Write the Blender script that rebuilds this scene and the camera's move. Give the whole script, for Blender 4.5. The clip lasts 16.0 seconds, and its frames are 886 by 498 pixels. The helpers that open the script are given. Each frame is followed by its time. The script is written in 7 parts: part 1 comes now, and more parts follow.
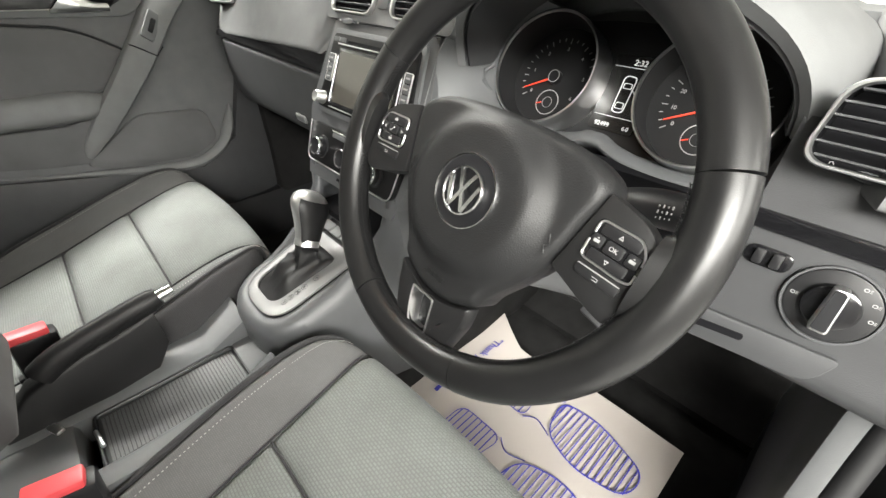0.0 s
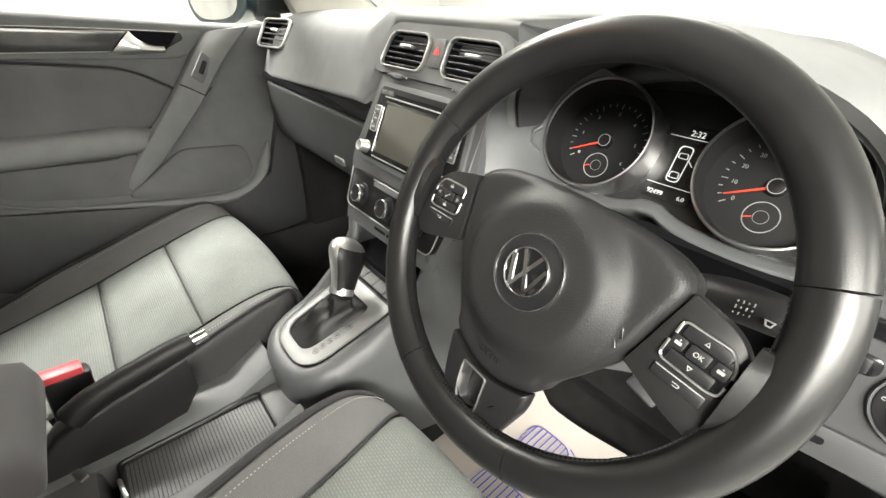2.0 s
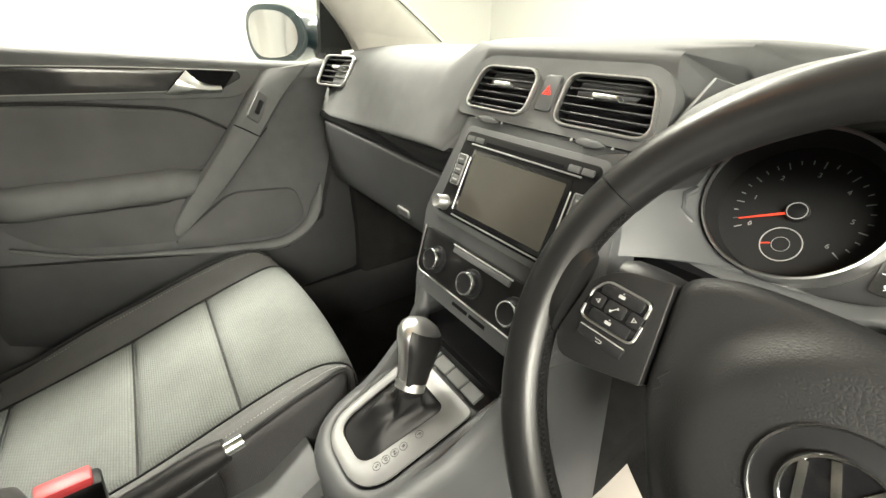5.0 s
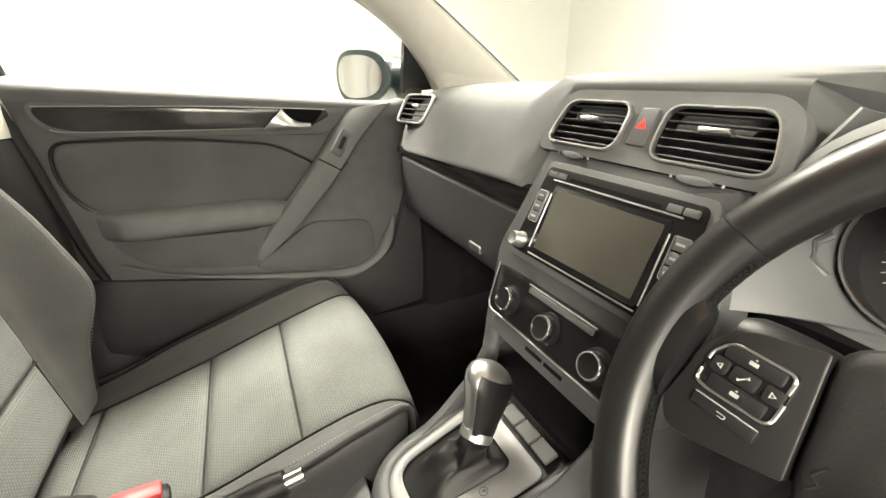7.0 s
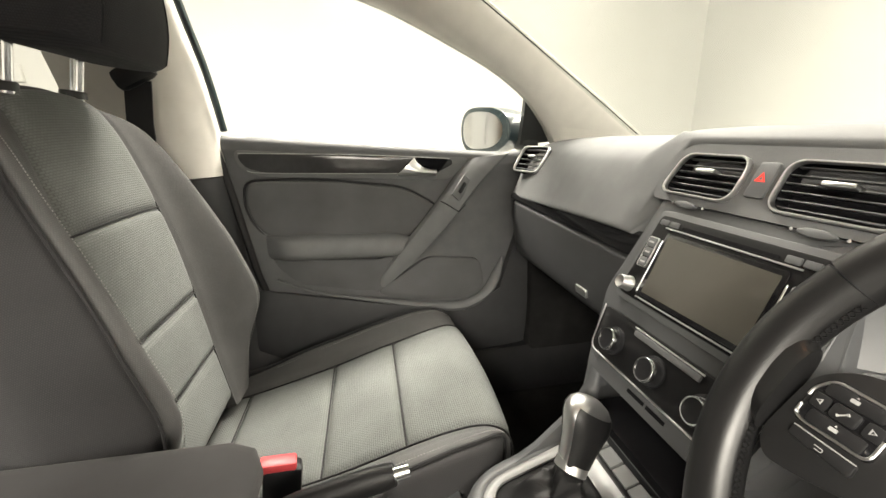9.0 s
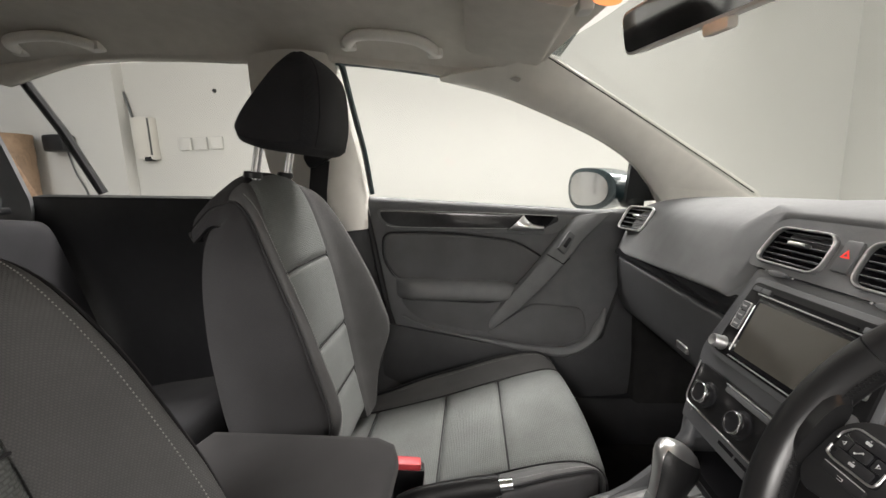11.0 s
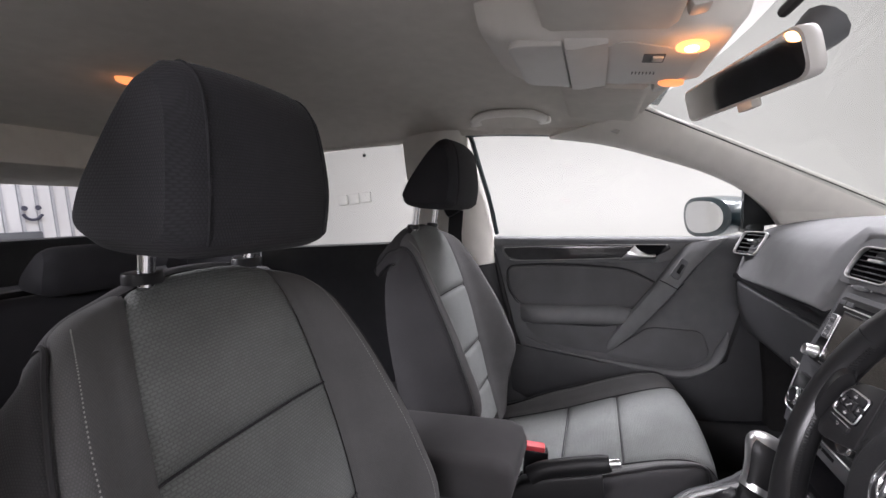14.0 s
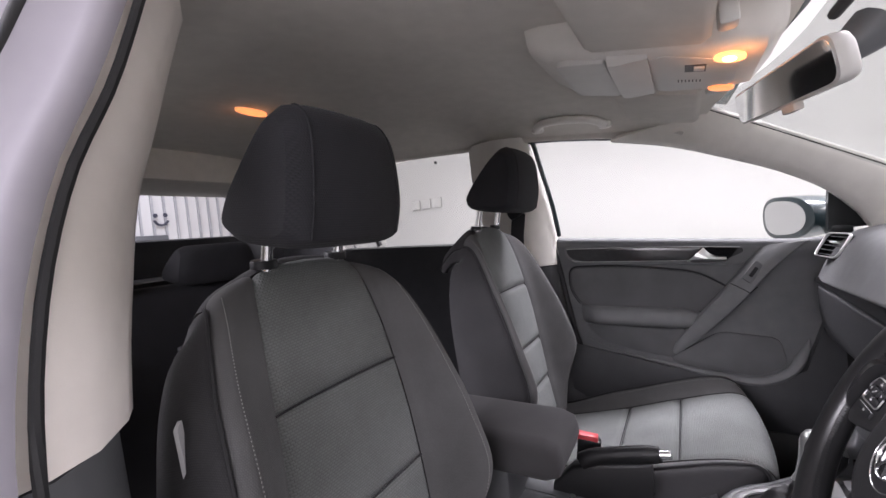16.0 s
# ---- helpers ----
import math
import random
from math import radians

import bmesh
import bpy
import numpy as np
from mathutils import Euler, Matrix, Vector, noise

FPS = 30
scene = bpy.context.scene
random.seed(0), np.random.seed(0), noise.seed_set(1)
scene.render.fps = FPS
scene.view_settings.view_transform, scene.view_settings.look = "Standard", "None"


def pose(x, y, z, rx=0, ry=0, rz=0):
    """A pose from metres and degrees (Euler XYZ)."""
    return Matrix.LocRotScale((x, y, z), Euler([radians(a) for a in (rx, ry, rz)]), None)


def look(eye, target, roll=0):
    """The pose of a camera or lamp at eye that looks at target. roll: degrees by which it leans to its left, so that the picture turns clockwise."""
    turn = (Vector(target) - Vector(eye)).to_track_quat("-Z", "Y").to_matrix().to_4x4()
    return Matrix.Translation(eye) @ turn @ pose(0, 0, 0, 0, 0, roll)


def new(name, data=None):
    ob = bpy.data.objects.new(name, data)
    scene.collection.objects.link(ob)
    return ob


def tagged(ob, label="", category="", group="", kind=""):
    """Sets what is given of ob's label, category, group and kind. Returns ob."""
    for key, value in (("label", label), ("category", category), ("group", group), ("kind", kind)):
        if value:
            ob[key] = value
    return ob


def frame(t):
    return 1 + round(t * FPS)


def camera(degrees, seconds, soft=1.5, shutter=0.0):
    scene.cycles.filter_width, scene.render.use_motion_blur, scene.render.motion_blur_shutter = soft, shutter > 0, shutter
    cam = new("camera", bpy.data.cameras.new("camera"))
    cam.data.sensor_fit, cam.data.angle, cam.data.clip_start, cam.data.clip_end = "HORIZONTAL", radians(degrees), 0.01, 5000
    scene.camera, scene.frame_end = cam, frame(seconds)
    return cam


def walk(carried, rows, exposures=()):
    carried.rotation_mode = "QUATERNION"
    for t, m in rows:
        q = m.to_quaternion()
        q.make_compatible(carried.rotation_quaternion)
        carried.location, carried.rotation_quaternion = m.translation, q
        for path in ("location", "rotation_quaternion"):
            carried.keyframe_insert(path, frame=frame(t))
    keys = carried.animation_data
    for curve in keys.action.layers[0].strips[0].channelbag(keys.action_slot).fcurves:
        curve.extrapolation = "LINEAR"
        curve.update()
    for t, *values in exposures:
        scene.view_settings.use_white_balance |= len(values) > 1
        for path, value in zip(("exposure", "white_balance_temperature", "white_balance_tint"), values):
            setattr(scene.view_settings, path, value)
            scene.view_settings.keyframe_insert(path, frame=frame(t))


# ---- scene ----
cam = camera(94.4, 16.0)
PATH = [
    (0, (0.528, -0.357, 0.961), (-0.66, 0.754, -0.203), -0.1),
    (0.5, (0.513, -0.353, 0.968), (-0.696, 0.758, -0.173), 0.3),
    (1, (0.498, -0.359, 0.971), (-0.737, 0.76, -0.135), 0.7),
    (1.5, (0.493, -0.36, 0.978), (-0.771, 0.753, -0.1), 0.9),
    (2, (0.482, -0.363, 0.987), (-0.81, 0.745, -0.064), 1.2),
    (2.5, (0.459, -0.358, 0.98), (-0.852, 0.744, -0.053), 1.3),
    (3, (0.425, -0.345, 0.976), (-0.91, 0.742, -0.042), 1.2),
    (3.5, (0.394, -0.343, 0.98), (-0.958, 0.736, -0.023), 1.1),
    (4, (0.365, -0.34, 0.977), (-1.018, 0.722, -0.003), 0.8),
    (6.5, (0.298, -0.323, 0.974), (-1.303, 0.55, 0.154), -0.9),
    (7, (0.298, -0.332, 0.968), (-1.37, 0.457, 0.198), -1.1),
    (7.5, (0.304, -0.335, 0.967), (-1.425, 0.363, 0.244), -1.3),
    (8, (0.316, -0.342, 0.968), (-1.477, 0.245, 0.307), -1.2),
    (8.5, (0.333, -0.349, 0.971), (-1.512, 0.124, 0.362), -1.3),
    (9, (0.355, -0.364, 0.973), (-1.537, -0.02, 0.424), -1.2),
    (11.5, (0.53, -0.388, 1.032), (-1.431, -0.65, 0.743), -2.2),
    (12, (0.578, -0.383, 1.039), (-1.372, -0.757, 0.793), -2.5),
    (12.5, (0.616, -0.378, 1.04), (-1.316, -0.845, 0.826), -2.9),
    (13, (0.653, -0.37, 1.041), (-1.26, -0.92, 0.841), -3.9),
    (13.5, (0.681, -0.361, 1.04), (-1.212, -0.982, 0.867), -5.0),
    (14, (0.711, -0.345, 1.043), (-1.154, -1.057, 0.915), -5.8),
    (14.5, (0.734, -0.32, 1.047), (-1.098, -1.116, 0.956), -6.3),
    (15, (0.761, -0.301, 1.05), (-1.032, -1.186, 0.988), -6.4),
    (15.5, (0.776, -0.285, 1.056), (-0.979, -1.244, 1.001), -6.2),
    (16, (0.788, -0.284, 1.033), (-0.93, -1.305, 0.963), -5.9),
]
walk(cam, [(t, look(eye, target, roll)) for t, eye, target, roll in PATH],
     exposures=[(0, 2.4, 6600, 8), (2.5, 2.52, 6800, 6), (4, 2.47, 7000, 4), (7, 2.4, 7400, 6), (9, 2.15, 7200, 9), (11.5, 1.35, 6450, 14), (16, 1.5, 6050, 24)])

# ---- light ----
world = bpy.data.worlds.new("world")
scene.world = world
world.use_nodes = True
world.node_tree.nodes["Background"].inputs[0].default_value = (0.9, 0.95, 1.0, 1)
world.node_tree.nodes["Background"].inputs[1].default_value = 0.05


def area(name, eye, target, w, h, watts, colour=(1.0, 0.98, 0.94)):
    lamp = bpy.data.lights.new(name, "AREA")
    lamp.shape, lamp.size, lamp.size_y, lamp.energy, lamp.color = "RECTANGLE", w, h, watts, colour
    lamp.spread = radians(140)
    ob = new(name, lamp)
    ob.matrix_world = look(eye, target)
    return ob


# unseen fill lamps added for brightness, angled towards the car from ahead and both sides, and one by the bay door
area("fill_light", (-1.0, 1.80, 2.52), (-0.3, -0.4, 0.8), 2.4, 0.6, 18)
area("fill_light", (-1.5, -0.3, 2.62), (-0.35, -0.4, 0.5), 3.0, 0.6, 85)
area("fill_light", (2.3, -2.1, 2.45), (0.2, 0.2, 0.8), 2.4, 0.8, 72)
area("fill_light", (3.0, -0.25, 1.75), (0.7, -0.5, 0.9), 2.0, 0.9, 13)
area("fill_light", (-0.4, -3.4, 2.60), (-0.6, -4.3, 0.6), 1.6, 0.3, 8, (0.88, 0.92, 1.0))
# warm courtesy lamps behind the roof lenses
for lx, ly, lz, e in ((0.092, -0.212, 1.215, 0.035), (0.083, -1.245, 1.37, 0.012)):
    bulb = bpy.data.lights.new("courtesy_bulb", "POINT")
    bulb.energy, bulb.color, bulb.shadow_soft_size = e, (1.0, 0.42, 0.12), 0.012
    new("courtesy_bulb", bulb).location = (lx, ly, lz)


# ---- materials ----
def material(name, colour, rough=0.6, metal=0.0, vary=0.12, scale=30.0, bump=0.0, bump_scale=400.0, coat=0.0, fine="noise", spec=0.5, coords="Object", stain=0.0):
    m = bpy.data.materials.new(name)
    m.use_nodes = True
    nt = m.node_tree
    n, l = nt.nodes, nt.links
    b = n["Principled BSDF"]
    b.inputs["Roughness"].default_value, b.inputs["Metallic"].default_value = rough, metal
    b.inputs["Coat Weight"].default_value, b.inputs["Coat Roughness"].default_value = coat, 0.06
    b.inputs["Specular IOR Level"].default_value = spec
    tc = n.new("ShaderNodeTexCoord")
    nz = n.new("ShaderNodeTexNoise")
    nz.inputs["Scale"].default_value, nz.inputs["Detail"].default_value = scale, 5
    l.new(tc.outputs[coords], nz.inputs["Vector"])
    big = n.new("ShaderNodeTexNoise")
    big.inputs["Scale"].default_value, big.inputs["Detail"].default_value = scale * 0.13, 3
    l.new(tc.outputs[coords], big.inputs["Vector"])
    add = n.new("ShaderNodeMath")
    add.operation = "ADD"
    l.new(nz.outputs[0], add.inputs[0])
    l.new(big.outputs[0], add.inputs[1])
    ramp = n.new("ShaderNodeValToRGB")
    lo, hi = [tuple(min(1, c * k) for c in colour) + (1,) for k in (1 - vary, 1 + vary)]
    ramp.color_ramp.elements[0].position, ramp.color_ramp.elements[0].color = 0.35, lo
    ramp.color_ramp.elements[1].position, ramp.color_ramp.elements[1].color = 0.65, hi
    half = n.new("ShaderNodeMath")
    half.operation, half.inputs[1].default_value = "MULTIPLY", 0.5
    l.new(add.outputs[0], half.inputs[0])
    l.new(half.outputs[0], ramp.inputs[0])
    l.new(ramp.outputs[0], b.inputs["Base Color"])
    rr = n.new("ShaderNodeMapRange")
    rr.inputs[3].default_value, rr.inputs[4].default_value = max(0.02, rough - 0.08), min(1, rough + 0.08)
    l.new(big.outputs[0], rr.inputs[0])
    l.new(rr.outputs[0], b.inputs["Roughness"])
    if bump:
        bp = n.new("ShaderNodeBump")
        bp.inputs["Strength"].default_value, bp.inputs["Distance"].default_value = bump, 0.001
        if fine == "leather":
            tx = n.new("ShaderNodeTexVoronoi")
            tx.feature = "DISTANCE_TO_EDGE"
        else:
            tx = n.new("ShaderNodeTexNoise")
            tx.inputs["Detail"].default_value = 3
        tx.inputs["Scale"].default_value = bump_scale
        l.new(tc.outputs[coords], tx.inputs["Vector"])
        l.new(tx.outputs[0], bp.inputs["Height"])
        l.new(bp.outputs[0], b.inputs["Normal"])
    return m


def cloth(name, dark, light, cell_u, cell_v, depth=0.6):
    """A woven cloth: rows of small raised dashes on the panel's own metres."""
    m = bpy.data.materials.new(name)
    m.use_nodes = True
    nt = m.node_tree
    n, l = nt.nodes, nt.links
    b = n["Principled BSDF"]
    b.inputs["Roughness"].default_value = 0.92
    b.inputs["Specular IOR Level"].default_value = 0.2
    b.inputs["Sheen Weight"].default_value, b.inputs["Sheen Roughness"].default_value = 0.05, 0.5
    tc = n.new("ShaderNodeTexCoord")
    br = n.new("ShaderNodeTexBrick")
    br.offset, br.inputs["Scale"].default_value = 0.5, 1.0
    br.inputs["Brick Width"].default_value, br.inputs["Row Height"].default_value = cell_u, cell_v
    br.inputs["Mortar Size"].default_value, br.inputs["Mortar Smooth"].default_value = min(cell_u, cell_v) * 0.32, 1.0
    br.inputs["Color1"].default_value, br.inputs["Color2"].default_value, br.inputs["Mortar"].default_value = (*light, 1), tuple(c * 0.9 for c in light) + (1,), (*dark, 1)
    l.new(tc.outputs["UV"], br.inputs["Vector"])
    nz = n.new("ShaderNodeTexNoise")
    nz.inputs["Scale"].default_value, nz.inputs["Detail"].default_value = 9, 6
    l.new(tc.outputs["Object"], nz.inputs["Vector"])
    mx = n.new("ShaderNodeMix")
    mx.data_type, mx.blend_type, mx.inputs[0].default_value = "RGBA", "OVERLAY", 0.35
    l.new(br.outputs[0], mx.inputs[6])
    l.new(nz.outputs[0], mx.inputs[7])
    l.new(mx.outputs[2], b.inputs["Base Color"])
    inv = n.new("ShaderNodeMath")
    inv.operation, inv.inputs[0].default_value = "SUBTRACT", 1.0
    l.new(br.outputs["Fac"], inv.inputs[1])
    bp = n.new("ShaderNodeBump")
    bp.inputs["Strength"].default_value, bp.inputs["Distance"].default_value = depth, 0.0012
    l.new(inv.outputs[0], bp.inputs["Height"])
    l.new(bp.outputs[0], b.inputs["Normal"])
    return m


def glow(name, colour, strength):
    m = bpy.data.materials.new(name)
    m.use_nodes = True
    b = m.node_tree.nodes["Principled BSDF"]
    b.inputs["Base Color"].default_value = (*colour, 1)
    b.inputs["Emission Color"].default_value, b.inputs["Emission Strength"].default_value = (*colour, 1), strength
    return m


def glass(name, tint=(0.89, 0.905, 0.895)):
    m = bpy.data.materials.new(name)
    m.use_nodes = True
    nt = m.node_tree
    n, l = nt.nodes, nt.links
    n.remove(n["Principled BSDF"])
    clear, shine, mix = n.new("ShaderNodeBsdfTransparent"), n.new("ShaderNodeBsdfGlossy"), n.new("ShaderNodeMixShader")
    clear.inputs[0].default_value, shine.inputs["Roughness"].default_value, mix.inputs[0].default_value = (*tint, 1), 0.02, 0.03
    l.new(clear.outputs[0], mix.inputs[1])
    l.new(shine.outputs[0], mix.inputs[2])
    l.new(mix.outputs[0], n["Material Output"].inputs[0])
    return m


M_DASH = material("soft_dash_plastic", (0.128, 0.131, 0.132), 0.72, bump=0.3, bump_scale=700, fine="leather", vary=0.1, spec=0.25)
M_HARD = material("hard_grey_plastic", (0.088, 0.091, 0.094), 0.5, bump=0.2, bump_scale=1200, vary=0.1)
M_FASCIA = material("satin_fascia_plastic", (0.062, 0.064, 0.067), 0.45, bump=0.1, bump_scale=1500, vary=0.08)
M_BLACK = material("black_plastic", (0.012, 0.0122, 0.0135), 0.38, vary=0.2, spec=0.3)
M_GLOSS = material("piano_black_trim", (0.008, 0.008, 0.009), 0.14, vary=0.1, coat=0.35, spec=0.4)
M_STRIP = material("gloss_dark_trim", (0.030, 0.030, 0.031), 0.16, vary=0.25, scale=60, coat=0.3, spec=0.5)
M_DOOR = material("dark_door_plastic", (0.092, 0.094, 0.097), 0.6, bump=0.25, bump_scale=800, fine="leather", vary=0.12, spec=0.35)
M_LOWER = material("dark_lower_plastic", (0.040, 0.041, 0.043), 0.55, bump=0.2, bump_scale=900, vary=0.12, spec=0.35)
M_PANEL = material("black_panel_plastic", (0.007, 0.007, 0.0075), 0.42, vary=0.15, spec=0.16)
# near-black that holds the shade of hollows, gaps and undersides
M_DEEP = material("recess_shade_black", (0.005, 0.005, 0.006), 0.8, spec=0.1)
M_CHROME = material("matt_chrome", (0.7, 0.7, 0.7), 0.34, metal=1.0, vary=0.04)
M_SATIN = material("satin_silver_plastic", (0.42, 0.42, 0.41), 0.38, metal=0.6, vary=0.06)
M_BRIGHT = material("bright_chrome", (0.85, 0.85, 0.86), 0.13, metal=1.0, vary=0.03)
M_BRASS = material("worn_brass", (0.62, 0.46, 0.22), 0.35, metal=0.9, vary=0.15)
M_ALU = material("brushed_aluminium", (0.15, 0.15, 0.15), 0.36, metal=0.15, vary=0.06)
M_GAITER = material("soft_black_leather", (0.008, 0.008, 0.0085), 0.44, bump=0.3, bump_scale=500, fine="leather", vary=0.2, spec=0.3)
M_LEATHER = material("black_leather", (0.010, 0.010, 0.0103), 0.33, bump=0.07, bump_scale=700, fine="leather", vary=0.2, spec=0.38)
M_HUB = material("airbag_vinyl", (0.0135, 0.0137, 0.0142), 0.48, bump=0.28, bump_scale=520, fine="leather", vary=0.1, spec=0.3)
M_SPOKE = material("satin_black_spoke", (0.013, 0.013, 0.0135), 0.36, bump=0.06, bump_scale=900, vary=0.12, spec=0.45)
M_KEY = material("black_key_plastic", (0.014, 0.014, 0.015), 0.42, vary=0.1, spec=0.35)
M_LEGEND = material("white_key_print", (0.30, 0.30, 0.30), 0.6)
M_BOLSTER = cloth("charcoal_bolster_cloth", (0.078, 0.078, 0.078), (0.104, 0.104, 0.104), 0.0024, 0.0024, 0.25)
# charcoal for piping and seat sides, darkened partly for the flanks' shade
M_SIDE = cloth("shaded_charcoal_side_cloth", (0.027, 0.0265, 0.028), (0.042, 0.0415, 0.043), 0.0024, 0.0024, 0.25)
M_ARM = cloth("dark_armrest_cloth", (0.042, 0.041, 0.042), (0.060, 0.059, 0.060), 0.0024, 0.0024, 0.25)
M_CENTRE = cloth("grey_patterned_seat_cloth", (0.104, 0.110, 0.106), (0.146, 0.154, 0.148), 0.0058, 0.0036, 0.55)
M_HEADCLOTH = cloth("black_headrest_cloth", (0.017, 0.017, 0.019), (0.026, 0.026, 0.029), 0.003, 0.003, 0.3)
M_DOORCLOTH = cloth("dark_door_cloth", (0.090, 0.091, 0.093), (0.134, 0.135, 0.137), 0.003, 0.003, 0.3)
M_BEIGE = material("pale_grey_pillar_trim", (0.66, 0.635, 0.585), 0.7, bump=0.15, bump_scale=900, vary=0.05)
# brighter copy of the pillar trim, doorway light put into its colour
M_PILLAR_LIT = material("lit_pillar_trim", (0.84, 0.79, 0.73), 0.65, bump=0.15, bump_scale=900, vary=0.05)
M_LINER = material("headliner_cloth", (0.64, 0.61, 0.555), 0.95, bump=0.4, bump_scale=900, vary=0.06, spec=0.1)
# carpet kept near-black, the footwell's shade included in its colour
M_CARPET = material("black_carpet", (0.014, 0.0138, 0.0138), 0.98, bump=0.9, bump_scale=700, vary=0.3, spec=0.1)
M_PAPER = material("white_mat_paper", (0.52, 0.475, 0.44), 0.85, bump=0.25, bump_scale=14, vary=0.04, scale=8)
M_INK = material("blue_print_ink", (0.05, 0.05, 0.38), 0.8)
M_RED = material("red_buckle_plastic", (0.6, 0.06, 0.07), 0.45)
M_PAINT = material("dark_teal_car_paint", (0.012, 0.03, 0.036), 0.3, coat=1.0, vary=0.05)
# dark teal body coloured with the lavender-grey it reflects
M_SILL = material("body_paint_with_reflections", (0.30, 0.285, 0.32), 0.42, coat=0.15, vary=0.05)
M_RUBBER = material("black_rubber_seal", (0.012, 0.012, 0.013), 0.7)
M_WALL = material("white_bay_wall", (0.60, 0.59, 0.565), 0.9, vary=0.025, scale=1.5)
M_FLOOR = material("grey_bay_floor", (0.45, 0.45, 0.44), 0.6, vary=0.12, scale=4)
M_MIRROR = material("mirror_silver", (0.9, 0.9, 0.9), 0.015, metal=1.0, vary=0.0)
M_GLASS = glass("clear_glass")
M_SHIELD = glass("tinted_windscreen_glass", (0.78, 0.795, 0.785))
M_TINT = glass("tinted_rear_glass", (0.83, 0.84, 0.83))
# warm grey base holds part of what the dark screen reflects
M_SCREEN = material("dark_display_glass", (0.050, 0.047, 0.040), 0.2, coat=0.5, vary=0.05)
# dial black lifted to hold the haze of a reflecting cover
M_DIAL = material("hazed_dial_face", (0.016, 0.0162, 0.017), 0.42, vary=0.06, spec=0.35)
M_DISPLAY = material("unlit_display_glass", (0.014, 0.014, 0.014), 0.25, coat=0.4, vary=0.05)
M_LCD = glow("lit_display_marks", (0.6, 0.6, 0.6), 0.16)
M_NEEDLE = glow("red_needle", (0.7, 0.06, 0.03), 0.15)
M_REDMARK = glow("red_mark", (0.75, 0.03, 0.02), 0.25)
M_LENS = glow("amber_lit_lens", (1.0, 0.30, 0.08), 1.3)
M_HOT_SPOT = glow("lens_hot_spot", (1.0, 0.62, 0.30), 3.0)
M_LENS2 = glow("dim_amber_lens", (0.95, 0.30, 0.09), 0.5)
M_PRINT = material("pale_grey_print", (0.36, 0.36, 0.36), 0.6)
# paler than the other roof plastic, the handle's sheen put into the colour
M_GRAB = material("grab_plastic_with_sheen", (0.78, 0.76, 0.71), 0.42, vary=0.04)
M_PALE = material("pale_roof_plastic", (0.60, 0.585, 0.55), 0.5, bump=0.1, bump_scale=900, vary=0.04)


# ---- building helpers ----
def finish(name, bm, mat, smooth=True, angle=40):
    me = bpy.data.meshes.new(name)
    bmesh.ops.recalc_face_normals(bm, faces=bm.faces)
    bm.to_mesh(me)
    bm.free()
    me.materials.append(mat)
    if smooth:
        me.shade_smooth()
        me.set_sharp_from_angle(angle=radians(angle))
    return me


def part(name, bm, mat, parent=None, label="", smooth=True, angle=40):
    ob = new(name, finish(name, bm, mat, smooth, angle))
    if parent:
        ob.parent = parent
    if label:
        ob["label"] = label
    return ob


def thing(name, label, category, at=(0, 0, 0), group="", kind=""):
    ob = new(name)
    ob.empty_display_size = 0.05
    ob.location = at
    bpy.context.view_layer.update()
    return tagged(ob, label, category, group, kind)


def spline(pts, n):
    """n+1 points along a smooth curve through pts."""
    p = [Vector(a) for a in pts]
    out = []
    for k in range(n + 1):
        s = k / n * (len(p) - 1)
        i = min(int(s), len(p) - 2)
        f = s - i
        a, b, c, d = p[max(i - 1, 0)], p[i], p[i + 1], p[min(i + 2, len(p) - 1)]
        out.append(0.5 * ((2 * b) + (c - a) * f + (2 * a - 5 * b + 4 * c - d) * f * f + (3 * b - 3 * c + d - a) * f ** 3))
    return out


def lerp_curve(pts, s):
    """The point at s (in steps of the list) on a smooth curve through pts."""
    p = [Vector(a) for a in pts]
    s = max(0.0, min(len(p) - 1, s))
    i = min(int(s), len(p) - 2)
    f = s - i
    a, b, c, d = p[max(i - 1, 0)], p[i], p[i + 1], p[min(i + 2, len(p) - 1)]
    return 0.5 * ((2 * b) + (c - a) * f + (2 * a - 5 * b + 4 * c - d) * f * f + (3 * b - 3 * c + d - a) * f ** 3)


def box(bm, centre, size, bevel=0.0, m=None, seg=2):
    made = bmesh.ops.create_cube(bm, size=1.0)["verts"]
    for v in made:
        v.co = Vector((v.co.x * size[0], v.co.y * size[1], v.co.z * size[2]))
    if bevel:
        edges = list({e for v in made for e in v.link_edges})
        made = bmesh.ops.bevel(bm, geom=edges, offset=bevel, segments=seg, profile=0.5, affect="EDGES")["verts"]
    for v in made:
        v.co = (m @ v.co if m else v.co) + Vector(centre)
    return bm


def new_box(centre, size, bevel=0.0, m=None, seg=2):
    return box(bmesh.new(), centre, size, bevel, m, seg)


